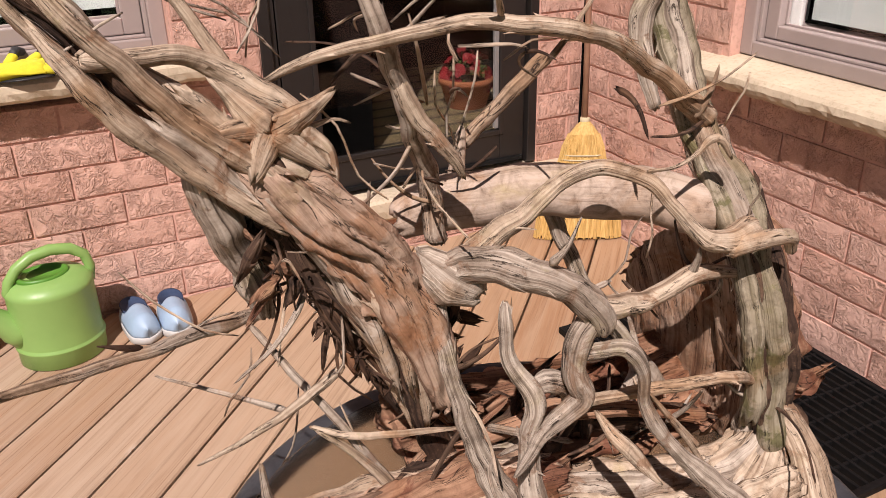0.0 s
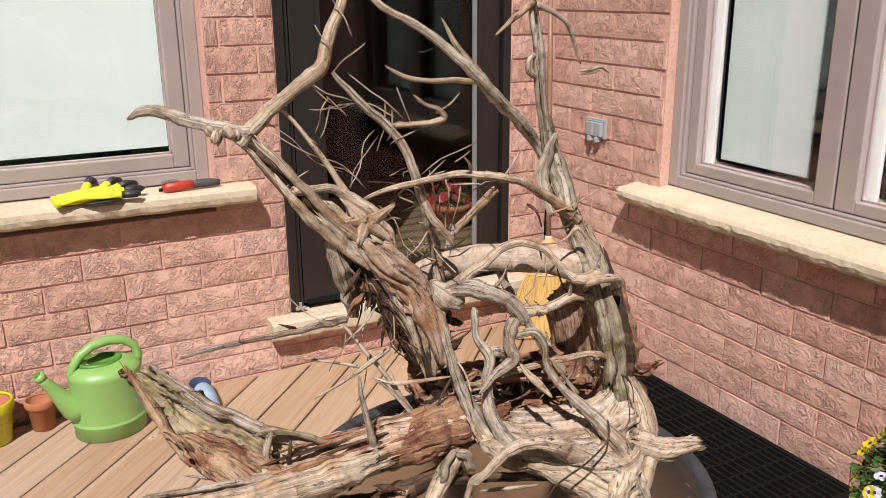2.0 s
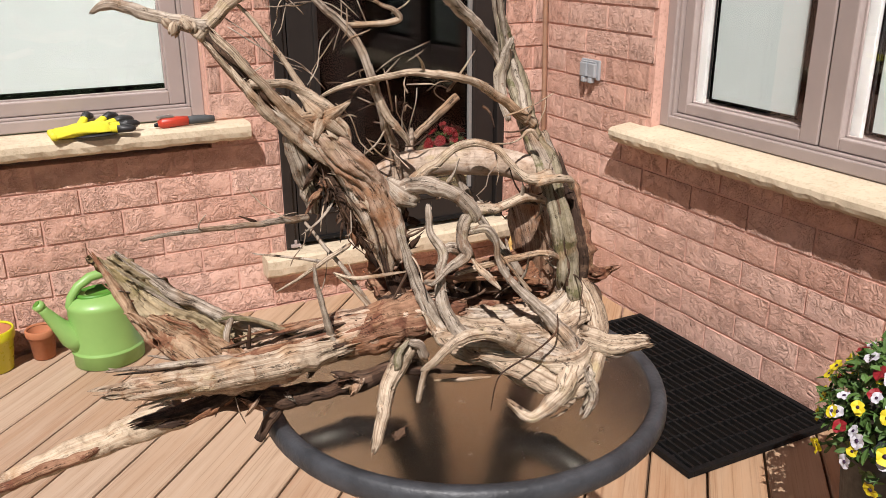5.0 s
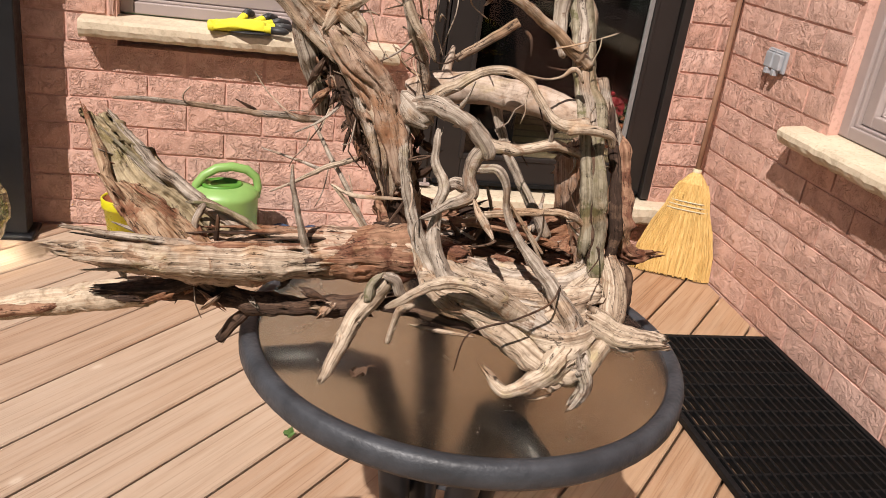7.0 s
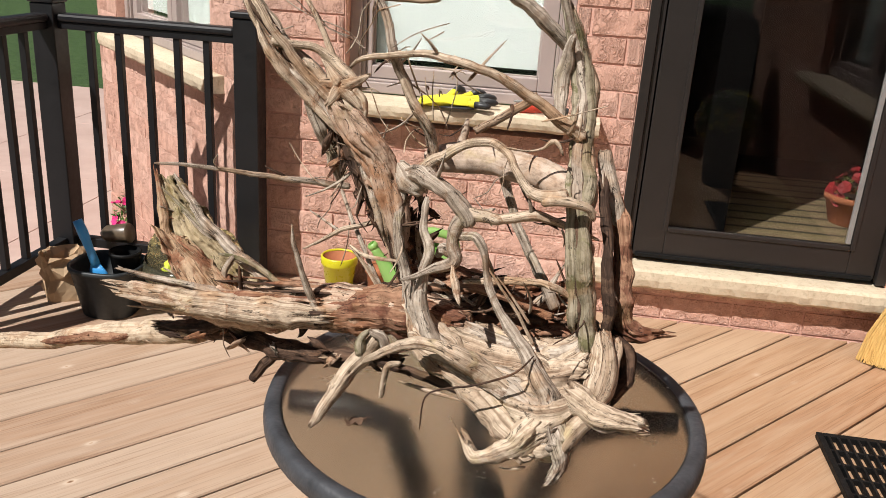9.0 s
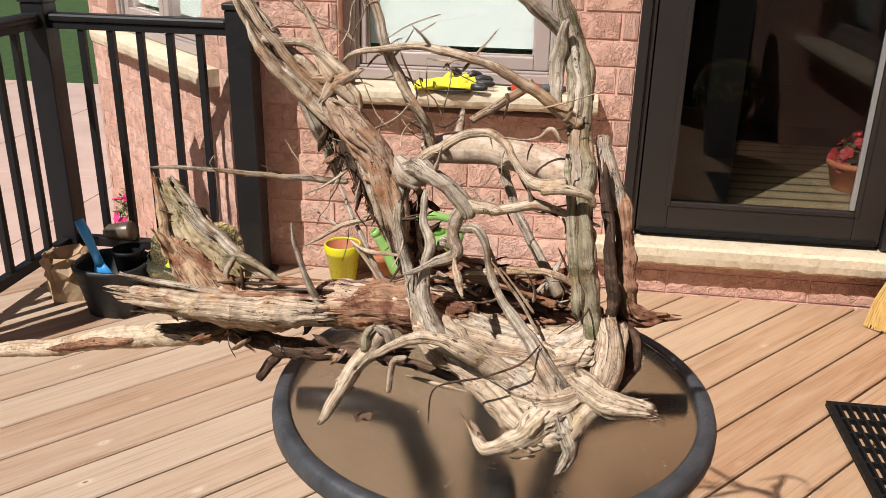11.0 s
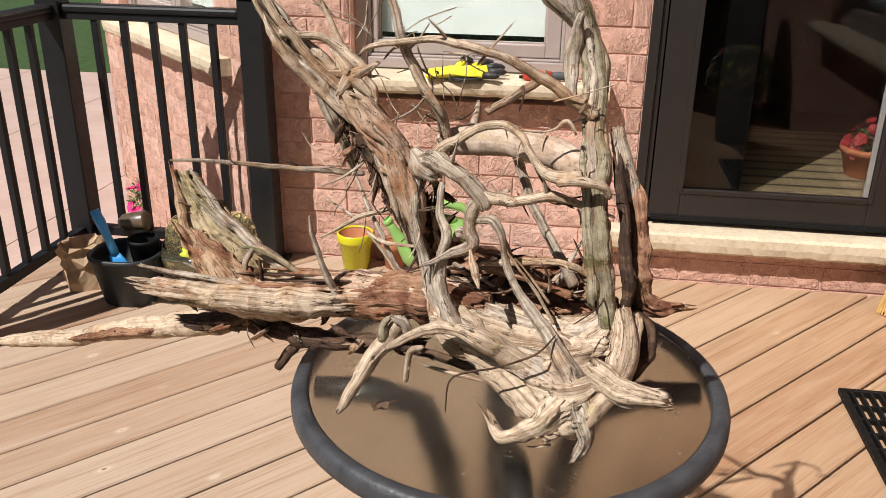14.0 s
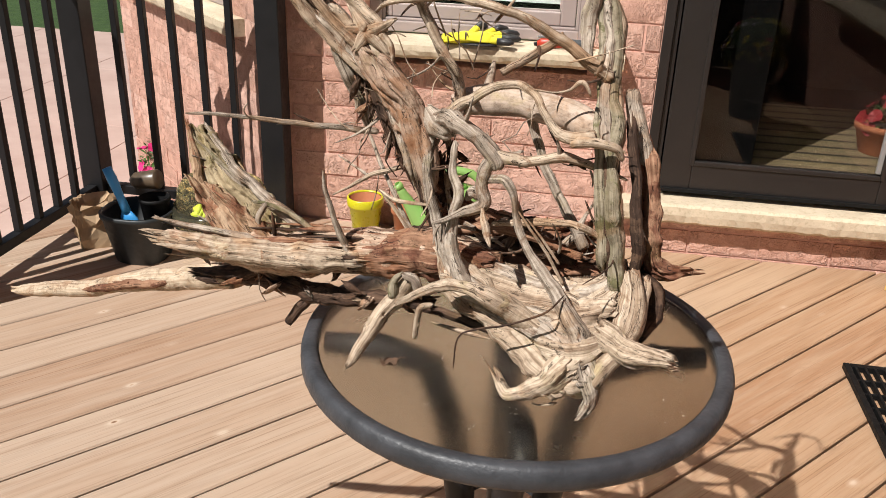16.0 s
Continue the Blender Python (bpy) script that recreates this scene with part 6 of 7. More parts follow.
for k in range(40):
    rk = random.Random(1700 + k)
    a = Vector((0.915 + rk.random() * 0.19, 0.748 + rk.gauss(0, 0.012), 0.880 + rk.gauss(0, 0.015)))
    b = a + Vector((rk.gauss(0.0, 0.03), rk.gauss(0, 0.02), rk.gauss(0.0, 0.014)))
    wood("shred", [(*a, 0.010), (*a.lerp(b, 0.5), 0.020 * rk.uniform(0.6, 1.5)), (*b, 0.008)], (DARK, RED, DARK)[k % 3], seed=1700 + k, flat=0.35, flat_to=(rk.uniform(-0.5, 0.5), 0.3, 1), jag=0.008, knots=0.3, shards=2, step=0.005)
# tangled roots inside the hollow between the trunks
for k in range(34):
    rk = random.Random(2300 + k)
    a = Vector((rk.uniform(0.92, 1.08), rk.uniform(0.700, 0.755), rk.uniform(0.870, 0.895)))
    way = Vector((rk.gauss(0, 1), rk.gauss(0, 0.4), rk.uniform(0.0, 0.7))).normalized()
    long = rk.uniform(0.04, 0.10)
    rows = []
    for i in range(5):
        f = i / 4
        wob = Vector((rk.gauss(0, 0.009), rk.gauss(0, 0.007), rk.gauss(0, 0.007))) * (0.3 + f)
        rows.append((*(a + way * long * f + wob), (0.020, 0.017, 0.015, 0.011, 0.005)[i] * rk.uniform(0.7, 1.3)))
    wood("tangled_root", rows, (DARK, GREY, RED, DARK, SHEATH, DARK)[k % 6], seed=2300 + k, knots=0.25, jag=0.004, step=0.004, shards=1)
# matted rootlets in the heart, mostly dark to deepen its shaded cavity
for k in range(70):
    rk = random.Random(300 + k)
    f = rk.random()
    c = Vector((0.794, 0.736, 1.108)).lerp(Vector((0.872, 0.722, 0.995)), f)
    a = c + Vector((rk.gauss(0, 0.008), rk.gauss(0, 0.010), rk.gauss(0, 0.010)))
    b = a + Vector((rk.gauss(0.006, 0.013), rk.gauss(0, 0.014), rk.gauss(-0.010, 0.014)))
    m = a.lerp(b, 0.5) + Vector((rk.gauss(0, 0.008), rk.gauss(0, 0.008), rk.gauss(0, 0.008)))
    wood("rootlet", [(*a, 0.0032), (*m, 0.0026), (*b, 0.0014)], (DARK, DARK, DARK, GREY, DARK)[k % 5], seed=300 + k, step=0.012, count=6, knots=0.1)
for k in range(11):
    rk = random.Random(400 + k)
    a = Vector((0.916 + rk.gauss(0, 0.02), 0.731 + rk.gauss(0, 0.012), 1.132 + rk.gauss(0, 0.045)))
    b = a + Vector((rk.gauss(0.005, 0.02), rk.gauss(0, 0.015), rk.gauss(0.02, 0.03)))
    m = a.lerp(b, 0.5) + Vector((rk.gauss(0, 0.006), rk.gauss(0, 0.006), rk.gauss(0, 0.006)))
    wood("rootlet", [(*a, 0.004), (*m, 0.003), (*b, 0.0015)], (GREY, PALE, DARK)[k % 3], seed=400 + k, step=0.012, count=6, knots=0.1)


# ---- table ----
def patio_table(cx, cy, r):
    t = thing("patio_table", "round patio table with bronze glass top and charcoal metal rim", "table", (cx, cy, 0))
    top = TABLE_Z
    prof = [(r - 0.022, top - 0.030), (r - 0.006, top - 0.033), (r, top - 0.025), (r, top - 0.013), (r - 0.003, top - 0.003), (r - 0.009, top + 0.001), (r - 0.020, top), (r - 0.025, top - 0.008)]
    bm = bmesh.new()
    n = 72
    rings = [[(a * math.cos(2 * math.pi * i / n), a * math.sin(2 * math.pi * i / n), z) for a, z in prof] for i in range(n)]
    add_ring_sweep(bm, rings, loop=True)
    part("rim", bm, RIM, t, "scuffed charcoal metal rim", smooth=True)
    g = part("glass_top", lathe([(0.001, top - 0.0085), (r - 0.023, top - 0.0085), (r - 0.023, top - 0.003), (0.001, top - 0.003)], 72), TABLE_GLASS, t, "bronze frosted glass top")
    g.visible_shadow = False
    for k in range(4):
        a = radians(TABLE_TURN + 90 * k)
        w = Vector((math.cos(a), math.sin(a), 0))
        leg = tube([w * (r - 0.030) + Vector((0, 0, top - 0.030)), w * (r * 0.62) + Vector((0, 0, top - 0.034)), w * (r * 0.40) + Vector((0, 0, top - 0.060)), w * 0.085 + Vector((0, 0, top - 0.16)), w * 0.060 + Vector((0, 0, 0.40)), w * 0.075 + Vector((0, 0, 0.25)), w * (r * 0.55) + Vector((0, 0, 0.06)), w * (r * 0.86) + Vector((0, 0, 0.012))], [0.016, 0.020, 0.022, 0.024, 0.022, 0.018, 0.016, 0.014], 12)
        l = part("leg", leg, BLACK, t, smooth=True)
        part("foot_cap", lathe([(0.010, 0), (0.018, 0.001), (0.019, 0.012), (0.012, 0.016)], 12, tuple(w * (r * 0.86))), RUBBER, l)
        part("glass_pad", lathe([(0.006, 0), (0.010, 0.001), (0.010, 0.006), (0.006, 0.007)], 12, tuple(w * (r * 0.66) + Vector((0, 0, top - 0.0205)))), RUBBER, l)
    ring = bmesh.new()
    add_ring_sweep(ring, [[(w * math.cos(2 * math.pi * i / 32), w * math.sin(2 * math.pi * i / 32), z) for w, z in ((0.066, 0.42), (0.074, 0.42), (0.074, 0.44), (0.066, 0.44))] for i in range(32)], loop=True)
    part("leg_ring", ring, RIM, t)
    return t


def table_glass_mat():
    """Bronze obscured glass: light passes, blurred, with dusty smears."""
    m, n, l, b = shader("bronze_glass")
    v = coords(n)
    r = ramp(n, [(0.3, (0.47, 0.455, 0.405)), (0.7, (0.55, 0.53, 0.475))])
    l.new(noise_tex(n, l, v, 4, 5, 0.6), r.inputs[0])
    l.new(r.outputs[0], b.inputs["Base Color"])
    smear = ramp(n, [(0.35, (0.20, 0.20, 0.20)), (0.75, (0.30, 0.30, 0.30))])
    l.new(noise_tex(n, l, v, 9, 6, 0.7, 1.2), smear.inputs[0])
    l.new(smear.outputs[0], b.inputs["Roughness"])
    b.inputs["IOR"].default_value = 1.3
    b.inputs["Transmission Weight"].default_value = 1.0
    return m


TABLE_GLASS = table_glass_mat()
TABLE_TURN = 8.0
patio_table(1.022, 0.737, 0.301)


# ---- things on the deck ----
GREEN = paint_mat("green_plastic", (0.30, 0.53, 0.15), 0.42, vary=0.06)
YELLOW_GLAZE = paint_mat("yellow_glaze", (0.72, 0.66, 0.02), 0.3, vary=0.06)
TERRACOTTA = paint_mat("terracotta", (0.52, 0.19, 0.085), 0.85, vary=0.14, scale=14, bump=0.2)
SOIL = paint_mat("soil", (0.045, 0.03, 0.02), 0.95, vary=0.4, scale=60, bump=0.8, bump_scale=90)


def terracotta_pot(name, label, at, rim_r, base_r, height, outside, inside_label):
    p = thing(name, label, "flower pot", at)
    t = 0.008
    lip = height * 0.24
    wall = [(base_r - 0.004, 0.0), (base_r, 0.003), (rim_r - 0.008, height - lip - 0.004), (rim_r - 0.002, height - lip), (rim_r, height - lip * 0.8), (rim_r, height - 0.004), (rim_r - 0.003, height)]
    inner = [(rim_r - t + 0.002, height), (rim_r - t, height - 0.006), (base_r - t + 0.002, 0.014), (0.004, 0.012)]
    part("outside", lathe(wall + inner[:2], 40, top=False), outside, p, smooth=True)
    part("inside", lathe([(rim_r - t - 0.0015, height - 0.007), (rim_r - t - 0.0025, height - 0.008), (base_r - t, 0.016), (0.004, 0.013)], 40, first=False), TERRACOTTA, p, inside_label, smooth=True)
    return p


terracotta_pot("flower_pot", "empty bright yellow glazed flower pot on the deck", (0.288, 2.715, 0.001), 0.072, 0.050, 0.150, YELLOW_GLAZE, "bare terracotta inside")
terracotta_pot("flower_pot", "small empty terracotta flower pot with a thick rim", (0.436, 2.745, 0.001), 0.051, 0.036, 0.110, TERRACOTTA, "bare terracotta inside")


def watering_can(at, turn):
    w = thing("watering_can", "bright green plastic watering can standing by the wall", "watering can", at)
    w.rotation_euler = (0, 0, radians(turn))
    body = bmesh.new()
    prof = [(0.101, 0.0), (0.104, 0.002), (0.105, 0.046), (0.108, 0.050), (0.108, 0.054), (0.1035, 0.058), (0.1035, 0.062), (0.103, 0.208), (0.105, 0.216), (0.101, 0.226), (0.088, 0.240), (0.060, 0.250), (0.045, 0.251)]
    add_ring_sweep(body, [[(r * 1.12 * math.cos(2 * math.pi * i / 48), r * math.sin(2 * math.pi * i / 48), z) for i in range(48)] for r, z in prof], True, False)
    part("body", body, GREEN, w, smooth=True)
    hood = bmesh.new()
    add_ring_sweep(hood, [[(-0.01 + 1.15 * r * math.cos(2 * math.pi * i / 32), 0.9 * r * math.sin(2 * math.pi * i / 32), z) for i in range(32)] for r, z in ((0.062, 0.244), (0.060, 0.256), (0.052, 0.258), (0.050, 0.244), (0.003, 0.215))])
    part("filler_mouth", hood, DARK_GREEN, w, smooth=True)
    handle = tube([(0.110, 0, 0.200), (0.116, 0, 0.238), (0.106, 0, 0.276), (0.072, 0, 0.303), (0.022, 0, 0.314), (-0.030, 0, 0.308), (-0.072, 0, 0.284), (-0.098, 0, 0.252), (-0.107, 0, 0.222), (-0.100, 0, 0.200)], [0.013, 0.014, 0.015, 0.016, 0.016, 0.016, 0.015, 0.014, 0.014, 0.012], 14)
    part("handle", handle, GREEN, w, smooth=True)
    spout = tube([(-0.075, 0, 0.085), (-0.115, 0, 0.118), (-0.150, 0, 0.168), (-0.185, 0, 0.226), (-0.200, 0, 0.248)], [0.050, 0.042, 0.026, 0.017, 0.016], 18)
    sp = part("spout", spout, GREEN, w, smooth=True)
    part("spout_collar", tube([(-0.192, 0, 0.238), (-0.198, 0, 0.247), (-0.205, 0, 0.256)], [0.017, 0.020, 0.018], 18), GREEN, sp, smooth=True)
    part("spout_mouth", tube([(-0.2045, 0, 0.2562), (-0.2065, 0, 0.2585)], 0.012, 14), DARK_GREEN, sp)
    return w


# darker copy of the can's green, for the shade inside its mouths
DARK_GREEN = paint_mat("green_plastic_shade", (0.10, 0.30, 0.035), 0.45)
watering_can((0.640, 2.635, 0.001), 12)


def slipper(at, turn):
    s = thing("slipper", "pale blue and white garden clog with dark blue lining", "shoe", at, "pair of clogs")
    s.rotation_euler = (0, 0, radians(turn))

    def outline(t):
        y = -0.125 + 0.25 * t
        return y, 0.048 * (1 - abs(2 * t - 0.86) ** 3.2 * 0.55) * min(1.0, math.sqrt(max(t * 9, 0)), math.sqrt(max((1 - t) * 9, 0)))

    sole = bmesh.new()
    n = 28
    pts = [outline(i / n) for i in range(n + 1)]
    loop = [(w, y) for y, w in pts] + [(-w, y) for y, w in pts[::-1][1:-1]]
    add_ring_sweep(sole, [[(x * k, y * k, z) for x, y in loop] for k, z in ((0.95, 0.0), (1.0, 0.004), (1.02, 0.020), (0.99, 0.026))])
    part("sole", sole, SOLE, s, "white foam sole", smooth=True)
    upper = bmesh.new()
    rings = []
    for i in range(n + 1):
        t = i / n
        y, w = outline(t)
        h = 0.062 * min(1, (t * 5 + 0.15) ** 0.5) if t < 0.55 else 0.062 - 0.022 * min(1, (t - 0.55) * 4)
        ring = []
        for k in range(13):
            a = math.pi * k / 12
            gap = 0.0 if t < 0.45 else min(1, (t - 0.45) * 7)
            if gap and 2 < k < 10:
                z = 0.024 + h * (1 - gap) * math.sin(a) + 0.004
                x = math.cos(a) * w * 0.80
            else:
                z = 0.022 + h * math.sin(a) * (1 if not gap else 1.0)
                x = math.cos(a) * w * (0.99 - 0.10 * math.sin(a))
            ring.append((x, y, z))
        rings.append(ring)
    add_ring_sweep(upper, rings)
    part("upper", upper, CLOG, s, smooth=True)
    lining = bmesh.new()
    add_ring_sweep(lining, [[(0.037 * k * math.cos(2 * math.pi * i / 24), 0.040 + 0.062 * k * math.sin(2 * math.pi * i / 24), z) for i in range(24)] for k, z in ((1.0, 0.050), (1.03, 0.056), (0.90, 0.057), (0.80, 0.040), (0.02, 0.034))])
    part("lining", lining, NAVY, s, "dark blue lining", smooth=True)
    return s


SOLE = paint_mat("foam_sole", (0.68, 0.68, 0.66), 0.7)
CLOG = paint_mat("pale_blue_foam", (0.40, 0.56, 0.74), 0.5, vary=0.1)
NAVY = paint_mat("navy_lining", (0.03, 0.055, 0.12), 0.8)
slipper((0.852, 2.672, 0.001), 6)
slipper((0.955, 2.668, 0.001), -3)


# ---- broom leaning in the corner ----
def broom():
    b = thing("broom", "straw corn broom with a brown wooden handle leaning in the corner", "broom", (2.405, 2.595, 0.002))
    base, neck, top = Vector((-0.040, -0.02, 0.0)), Vector((0.005, 0.035, 0.412)), Vector((0.070, 0.165, 1.42))
    axis = (neck - base).normalized()
    wide = Vector((1, -0.50, 0)).normalized()
    thick = axis.cross(wide).normalized()
    rows = ((0.0, 0.150, 0.030), (0.10, 0.140, 0.036), (0.20, 0.112, 0.040), (0.275, 0.082, 0.042), (0.33, 0.070, 0.042), (0.375, 0.052, 0.038), (0.405, 0.030, 0.028), (0.418, 0.016, 0.016))
    rnd = random.Random(5)
    bm = bmesh.new()
    rings = []
    for h, w, d in rows:
        ring = []
        for i in range(40):
            a = 2 * math.pi * i / 40
            rag = rnd.uniform(-0.012, 0.012) if h == 0 else 0
            ring.append(base + axis * (h + max(rag, -base.z) if h else max(0.0, rag) + 0.004) + wide * w * math.copysign(abs(math.cos(a)) ** 0.7, math.cos(a)) * (1 + rnd.uniform(-0.02, 0.02)) + thick * d * math.sin(a) * (1 + rnd.uniform(-0.06, 0.06)))
        rings.append(ring)
    for r in rings[0]:
        r.z = max(r.z, 0.001)
    add_ring_sweep(bm, rings)
    part("straw_core", bm, STRAW, b, smooth=False)
    strands = bmesh.new()
    for k in range(190):
        a = rnd.uniform(0, 2 * math.pi)
        pts, rr = [], []
        for h, w, d in rows[:6]:
            j = 1.03 + rnd.uniform(0, 0.03)
            q = base + axis * h + wide * w * math.copysign(abs(math.cos(a)) ** 0.7, math.cos(a)) * j + thick * d * math.sin(a) * j
            q.z = max(q.z, 0.003)
            pts.append(q)
            rr.append(0.0016)
        tube(pts, rr, 4, strands)
    ob = part("straw", strands, STRAW, b)
    ob["kind"] = "stuff"
    for k, h in enumerate((0.272, 0.288, 0.304)):
        ring = [base + axis * h + wide * (0.084 - 0.03 * (h - 0.272) * 10) * math.copysign(abs(math.cos(2 * math.pi * i / 40)) ** 0.7, math.cos(2 * math.pi * i / 40)) + thick * 0.0455 * math.sin(2 * math.pi * i / 40) for i in range(40)]
        part("binding", tube(ring + ring[:1], 0.003, 6), STRING, b, "pale stitched binding")
    part("handle", tube([neck - axis * 0.03, neck + (top - neck) * 0.3, neck + (top - neck) * 0.7, top], 0.0105, 14), HANDLE, b, "reddish brown wooden handle", smooth=True)
    part("collar", tube([neck - axis * 0.012, neck + (top - neck) * 0.014], 0.0165, 14), STRING, b, smooth=True)
    return b


def straw_mat():
    m, n, l, b = shader("straw")
    v = coords(n)
    r = ramp(n, [(0.3, (0.50, 0.30, 0.085)), (0.6, (0.68, 0.45, 0.16)), (0.8, (0.76, 0.56, 0.26))])
    l.new(noise_tex(n, l, stretched(n, l, v, (160, 160, 6)), 1.0, 4), r.inputs[0])
    l.new(r.outputs[0], b.inputs["Base Color"])
    b.inputs["Roughness"].default_value = 0.7
    bumped(n, l, b, noise_tex(n, l, stretched(n, l, v, (260, 260, 5)), 1.0, 3), 0.9, 0.004)
    return m


STRAW = straw_mat()
STRING = paint_mat("pale_string", (0.66, 0.56, 0.36), 0.8)
HANDLE = paint_mat("varnished_handle", (0.34, 0.18, 0.11), 0.5, vary=0.15, scale=30)
broom()


# ---- rubber mat ----
def rubber_mat(x0, x1, y0, y1):
    m = thing("door_mat", "black open-grid rubber mat lying on the deck along the wall", "mat", ((x0 + x1) / 2, (y0 + y1) / 2, 0.002))
    w, d = (x1 - x0) / 2, (y1 - y0) / 2
    edge = bmesh.new()
    for lo, hi in (((-w, -d, 0), (-w + 0.018, d, 0.019)), ((w - 0.018, -d, 0), (w, d, 0.019)), ((-w + 0.018, -d, 0), (w - 0.018, -d + 0.018, 0.019)), ((-w + 0.018, d - 0.018, 0), (w - 0.018, d, 0.019))):
        add_box(edge, lo, hi, 0.002)
    part("border", edge, RUBBER, m)
    n = 19
    pitch = (2 * w - 0.036) / n
    slat = mesh_of("bar", box((-pitch * 0.15, -d + 0.018, 0.0), (pitch * 0.15, d - 0.018, 0.019), 0.0015), RUBBER)
    for k in range(n):
        o = new("bar", slat)
        o.parent = m
        o.location = (-w + 0.018 + pitch * (k + 0.5), 0, 0)
    rib = mesh_of("rib", box((-w + 0.018, -0.004, 0.0), (w - 0.018, 0.004, 0.0165), 0.0015), RUBBER)
    for k in range(11):
        o = new("rib", rib)
        o.parent = m
        o.location = (0, -d + 0.018 + (2 * d - 0.036) * (k + 1) / 12, 0)
    return m


rubber_mat(1.936, 2.495, 1.160, 2.050)


# ---- on the sills and walls ----
def work_glove(at, turn):
    g = thing("work_glove", "yellow knit work glove with black rubber palm lying on the sill", "glove", at)
    g.rotation_euler = (0, 0, radians(turn))
    bm = bmesh.new()
    rows = [(-0.105, 0.042, 0.012), (-0.095, 0.043, 0.014), (-0.05, 0.040, 0.018), (0.0, 0.050, 0.020), (0.030, 0.048, 0.019), (0.042, 0.040, 0.015)]
    rings = [[(x, w * math.cos(2 * math.pi * i / 24), h + h * 0.95 * math.sin(2 * math.pi * i / 24) + 0.004 * math.sin(5 * x * 40 + i)) for i in range(24)] for x, w, h in rows]
    add_ring_sweep(bm, rings)
    for v in bm.verts:
        v.co.z = max(v.co.z, 0.001)
    part("back", bm, KNIT, g, smooth=True)
    fingers = ((-0.030, 0.034, 58, 0.075, 0.030), (0.012, 0.036, 34, 0.080, 0.024), (0.028, 0.016, 17, 0.088, 0.016), (0.032, -0.008, 2, 0.086, 0.008), (0.026, -0.030, -14, 0.072, 0.002))
    for k, (x, y, angle, length, lift) in enumerate(fingers):
        w = Vector((math.cos(radians(angle)), math.sin(radians(angle)), 0))
        a = Vector((x, y, 0.018))
        pts = [a - w * 0.012, a + w * length * 0.30 + Vector((0, 0, lift * 0.6)), a + w * length * 0.62 + Vector((0, 0, lift)), a + w * length * 0.9 + Vector((0, 0, lift * 0.7))]
        f = part("thumb" if k == 0 else "finger", tube(pts, [0.0125, 0.0115, 0.0105, 0.009], 12), KNIT, g, smooth=True)
        part("fingertip", tube([pts[1].lerp(pts[2], 0.15), pts[2], pts[3], pts[3] + (pts[3] - pts[2]).normalized() * 0.010], [0.0112, 0.0120, 0.0108, 0.004], 12), NITRILE, f, "black rubber fingertip", smooth=True)
    palm = bmesh.new()
    add_ring_sweep(palm, [[(x, w * math.cos(2 * math.pi * i / 20) - 0.004, h + h * math.sin(2 * math.pi * i / 20)) for i in range(20)] for x, w, h in ((-0.060, 0.030, 0.004), (-0.02, 0.050, 0.007), (0.03, 0.050, 0.008), (0.050, 0.040, 0.006))])
    part("palm", palm, NITRILE, g, "black rubber palm", smooth=True)
    part("cuff", box((-0.118, -0.043, 0.002), (-0.098, 0.043, 0.022), 0.008), KNIT, g)
    return g


KNIT = paint_mat("yellow_knit", (0.78, 0.70, 0.03), 0.85, vary=0.12, scale=60, bump=0.5, bump_scale=420)
NITRILE = paint_mat("black_rubber_dip", (0.02, 0.02, 0.022), 0.5, vary=0.2, bump=0.4)
work_glove((0.705, 2.765, 0.7585), 4).scale = (1.22, 1.35, 1.08)


def garden_pruner(at, turn):
    t = thing("pruner", "red garden pruner with steel jaws and grey grip", "pruner", at)
    t.rotation_euler = (0, 0, radians(turn))
    part("grip", tube([(0.02, 0, 0.018), (0.05, 0, 0.019), (0.09, 0, 0.018), (0.120, 0, 0.015)], [0.013, 0.015, 0.0145, 0.011], 14), GRIP, t, "grey rubber grip", smooth=True)
    part("body", tube([(-0.075, 0.002, 0.014), (-0.06, 0.0, 0.016), (-0.02, 0, 0.018), (0.028, 0, 0.018)], [0.010, 0.020, 0.018, 0.0155], 14), REDPLASTIC, t, "red moulded body", smooth=True)
    jaw = bmesh.new()
    add_box(jaw, (-0.078, -0.010, 0.034), (-0.020, 0.006, 0.041), 0.002)
    add_box(jaw, (-0.066, 0.004, 0.036), (-0.030, 0.018, 0.043), 0.002, pose(0, 0, 0, 0, 0, 12))
    part("jaw", jaw, STEEL, t, "bright steel jaws")
    part("tip", tube([(-0.088, 0.004, 0.010), (-0.070, 0.002, 0.012)], [0.006, 0.008], 10), RUBBER, t)
    return t


GRIP = paint_mat("grey_grip", (0.075, 0.08, 0.085), 0.7, bump=0.2)
REDPLASTIC = paint_mat("red_plastic", (0.62, 0.06, 0.03), 0.4)
STEEL = paint_mat("steel", (0.62, 0.61, 0.60), 0.3, metal=0.9)
garden_pruner((0.985, 2.775, 0.7585), 3)


def outlet_cover(y, z):
    o = thing("outdoor_outlet", "grey weatherproof double outlet cover on the brick wall", "outlet", (WALL_X - 0.001, y, z))
    part("back_plate", box((-0.012, -0.066, -0.044), (0.0, 0.066, 0.044), 0.003), BOXGREY, o)
    for s in (-1, 1):
        lid = part("lid", box((-0.030, s * 0.030 - 0.026, -0.034), (-0.0125, s * 0.030 + 0.026, 0.030), 0.005), BOXGREY, o)
        part("hinge", tube([(-0.020, s * 0.030 - 0.024, 0.034), (-0.020, s * 0.030 + 0.024, 0.034)], 0.004, 10), BOXGREY, lid)
    for s in (-1, 1):
        part("plug_hood", box((-0.034, s * 0.026 - 0.012, -0.058), (-0.010, s * 0.026 + 0.012, -0.0345), 0.003), BOXGREY, o)
    return o


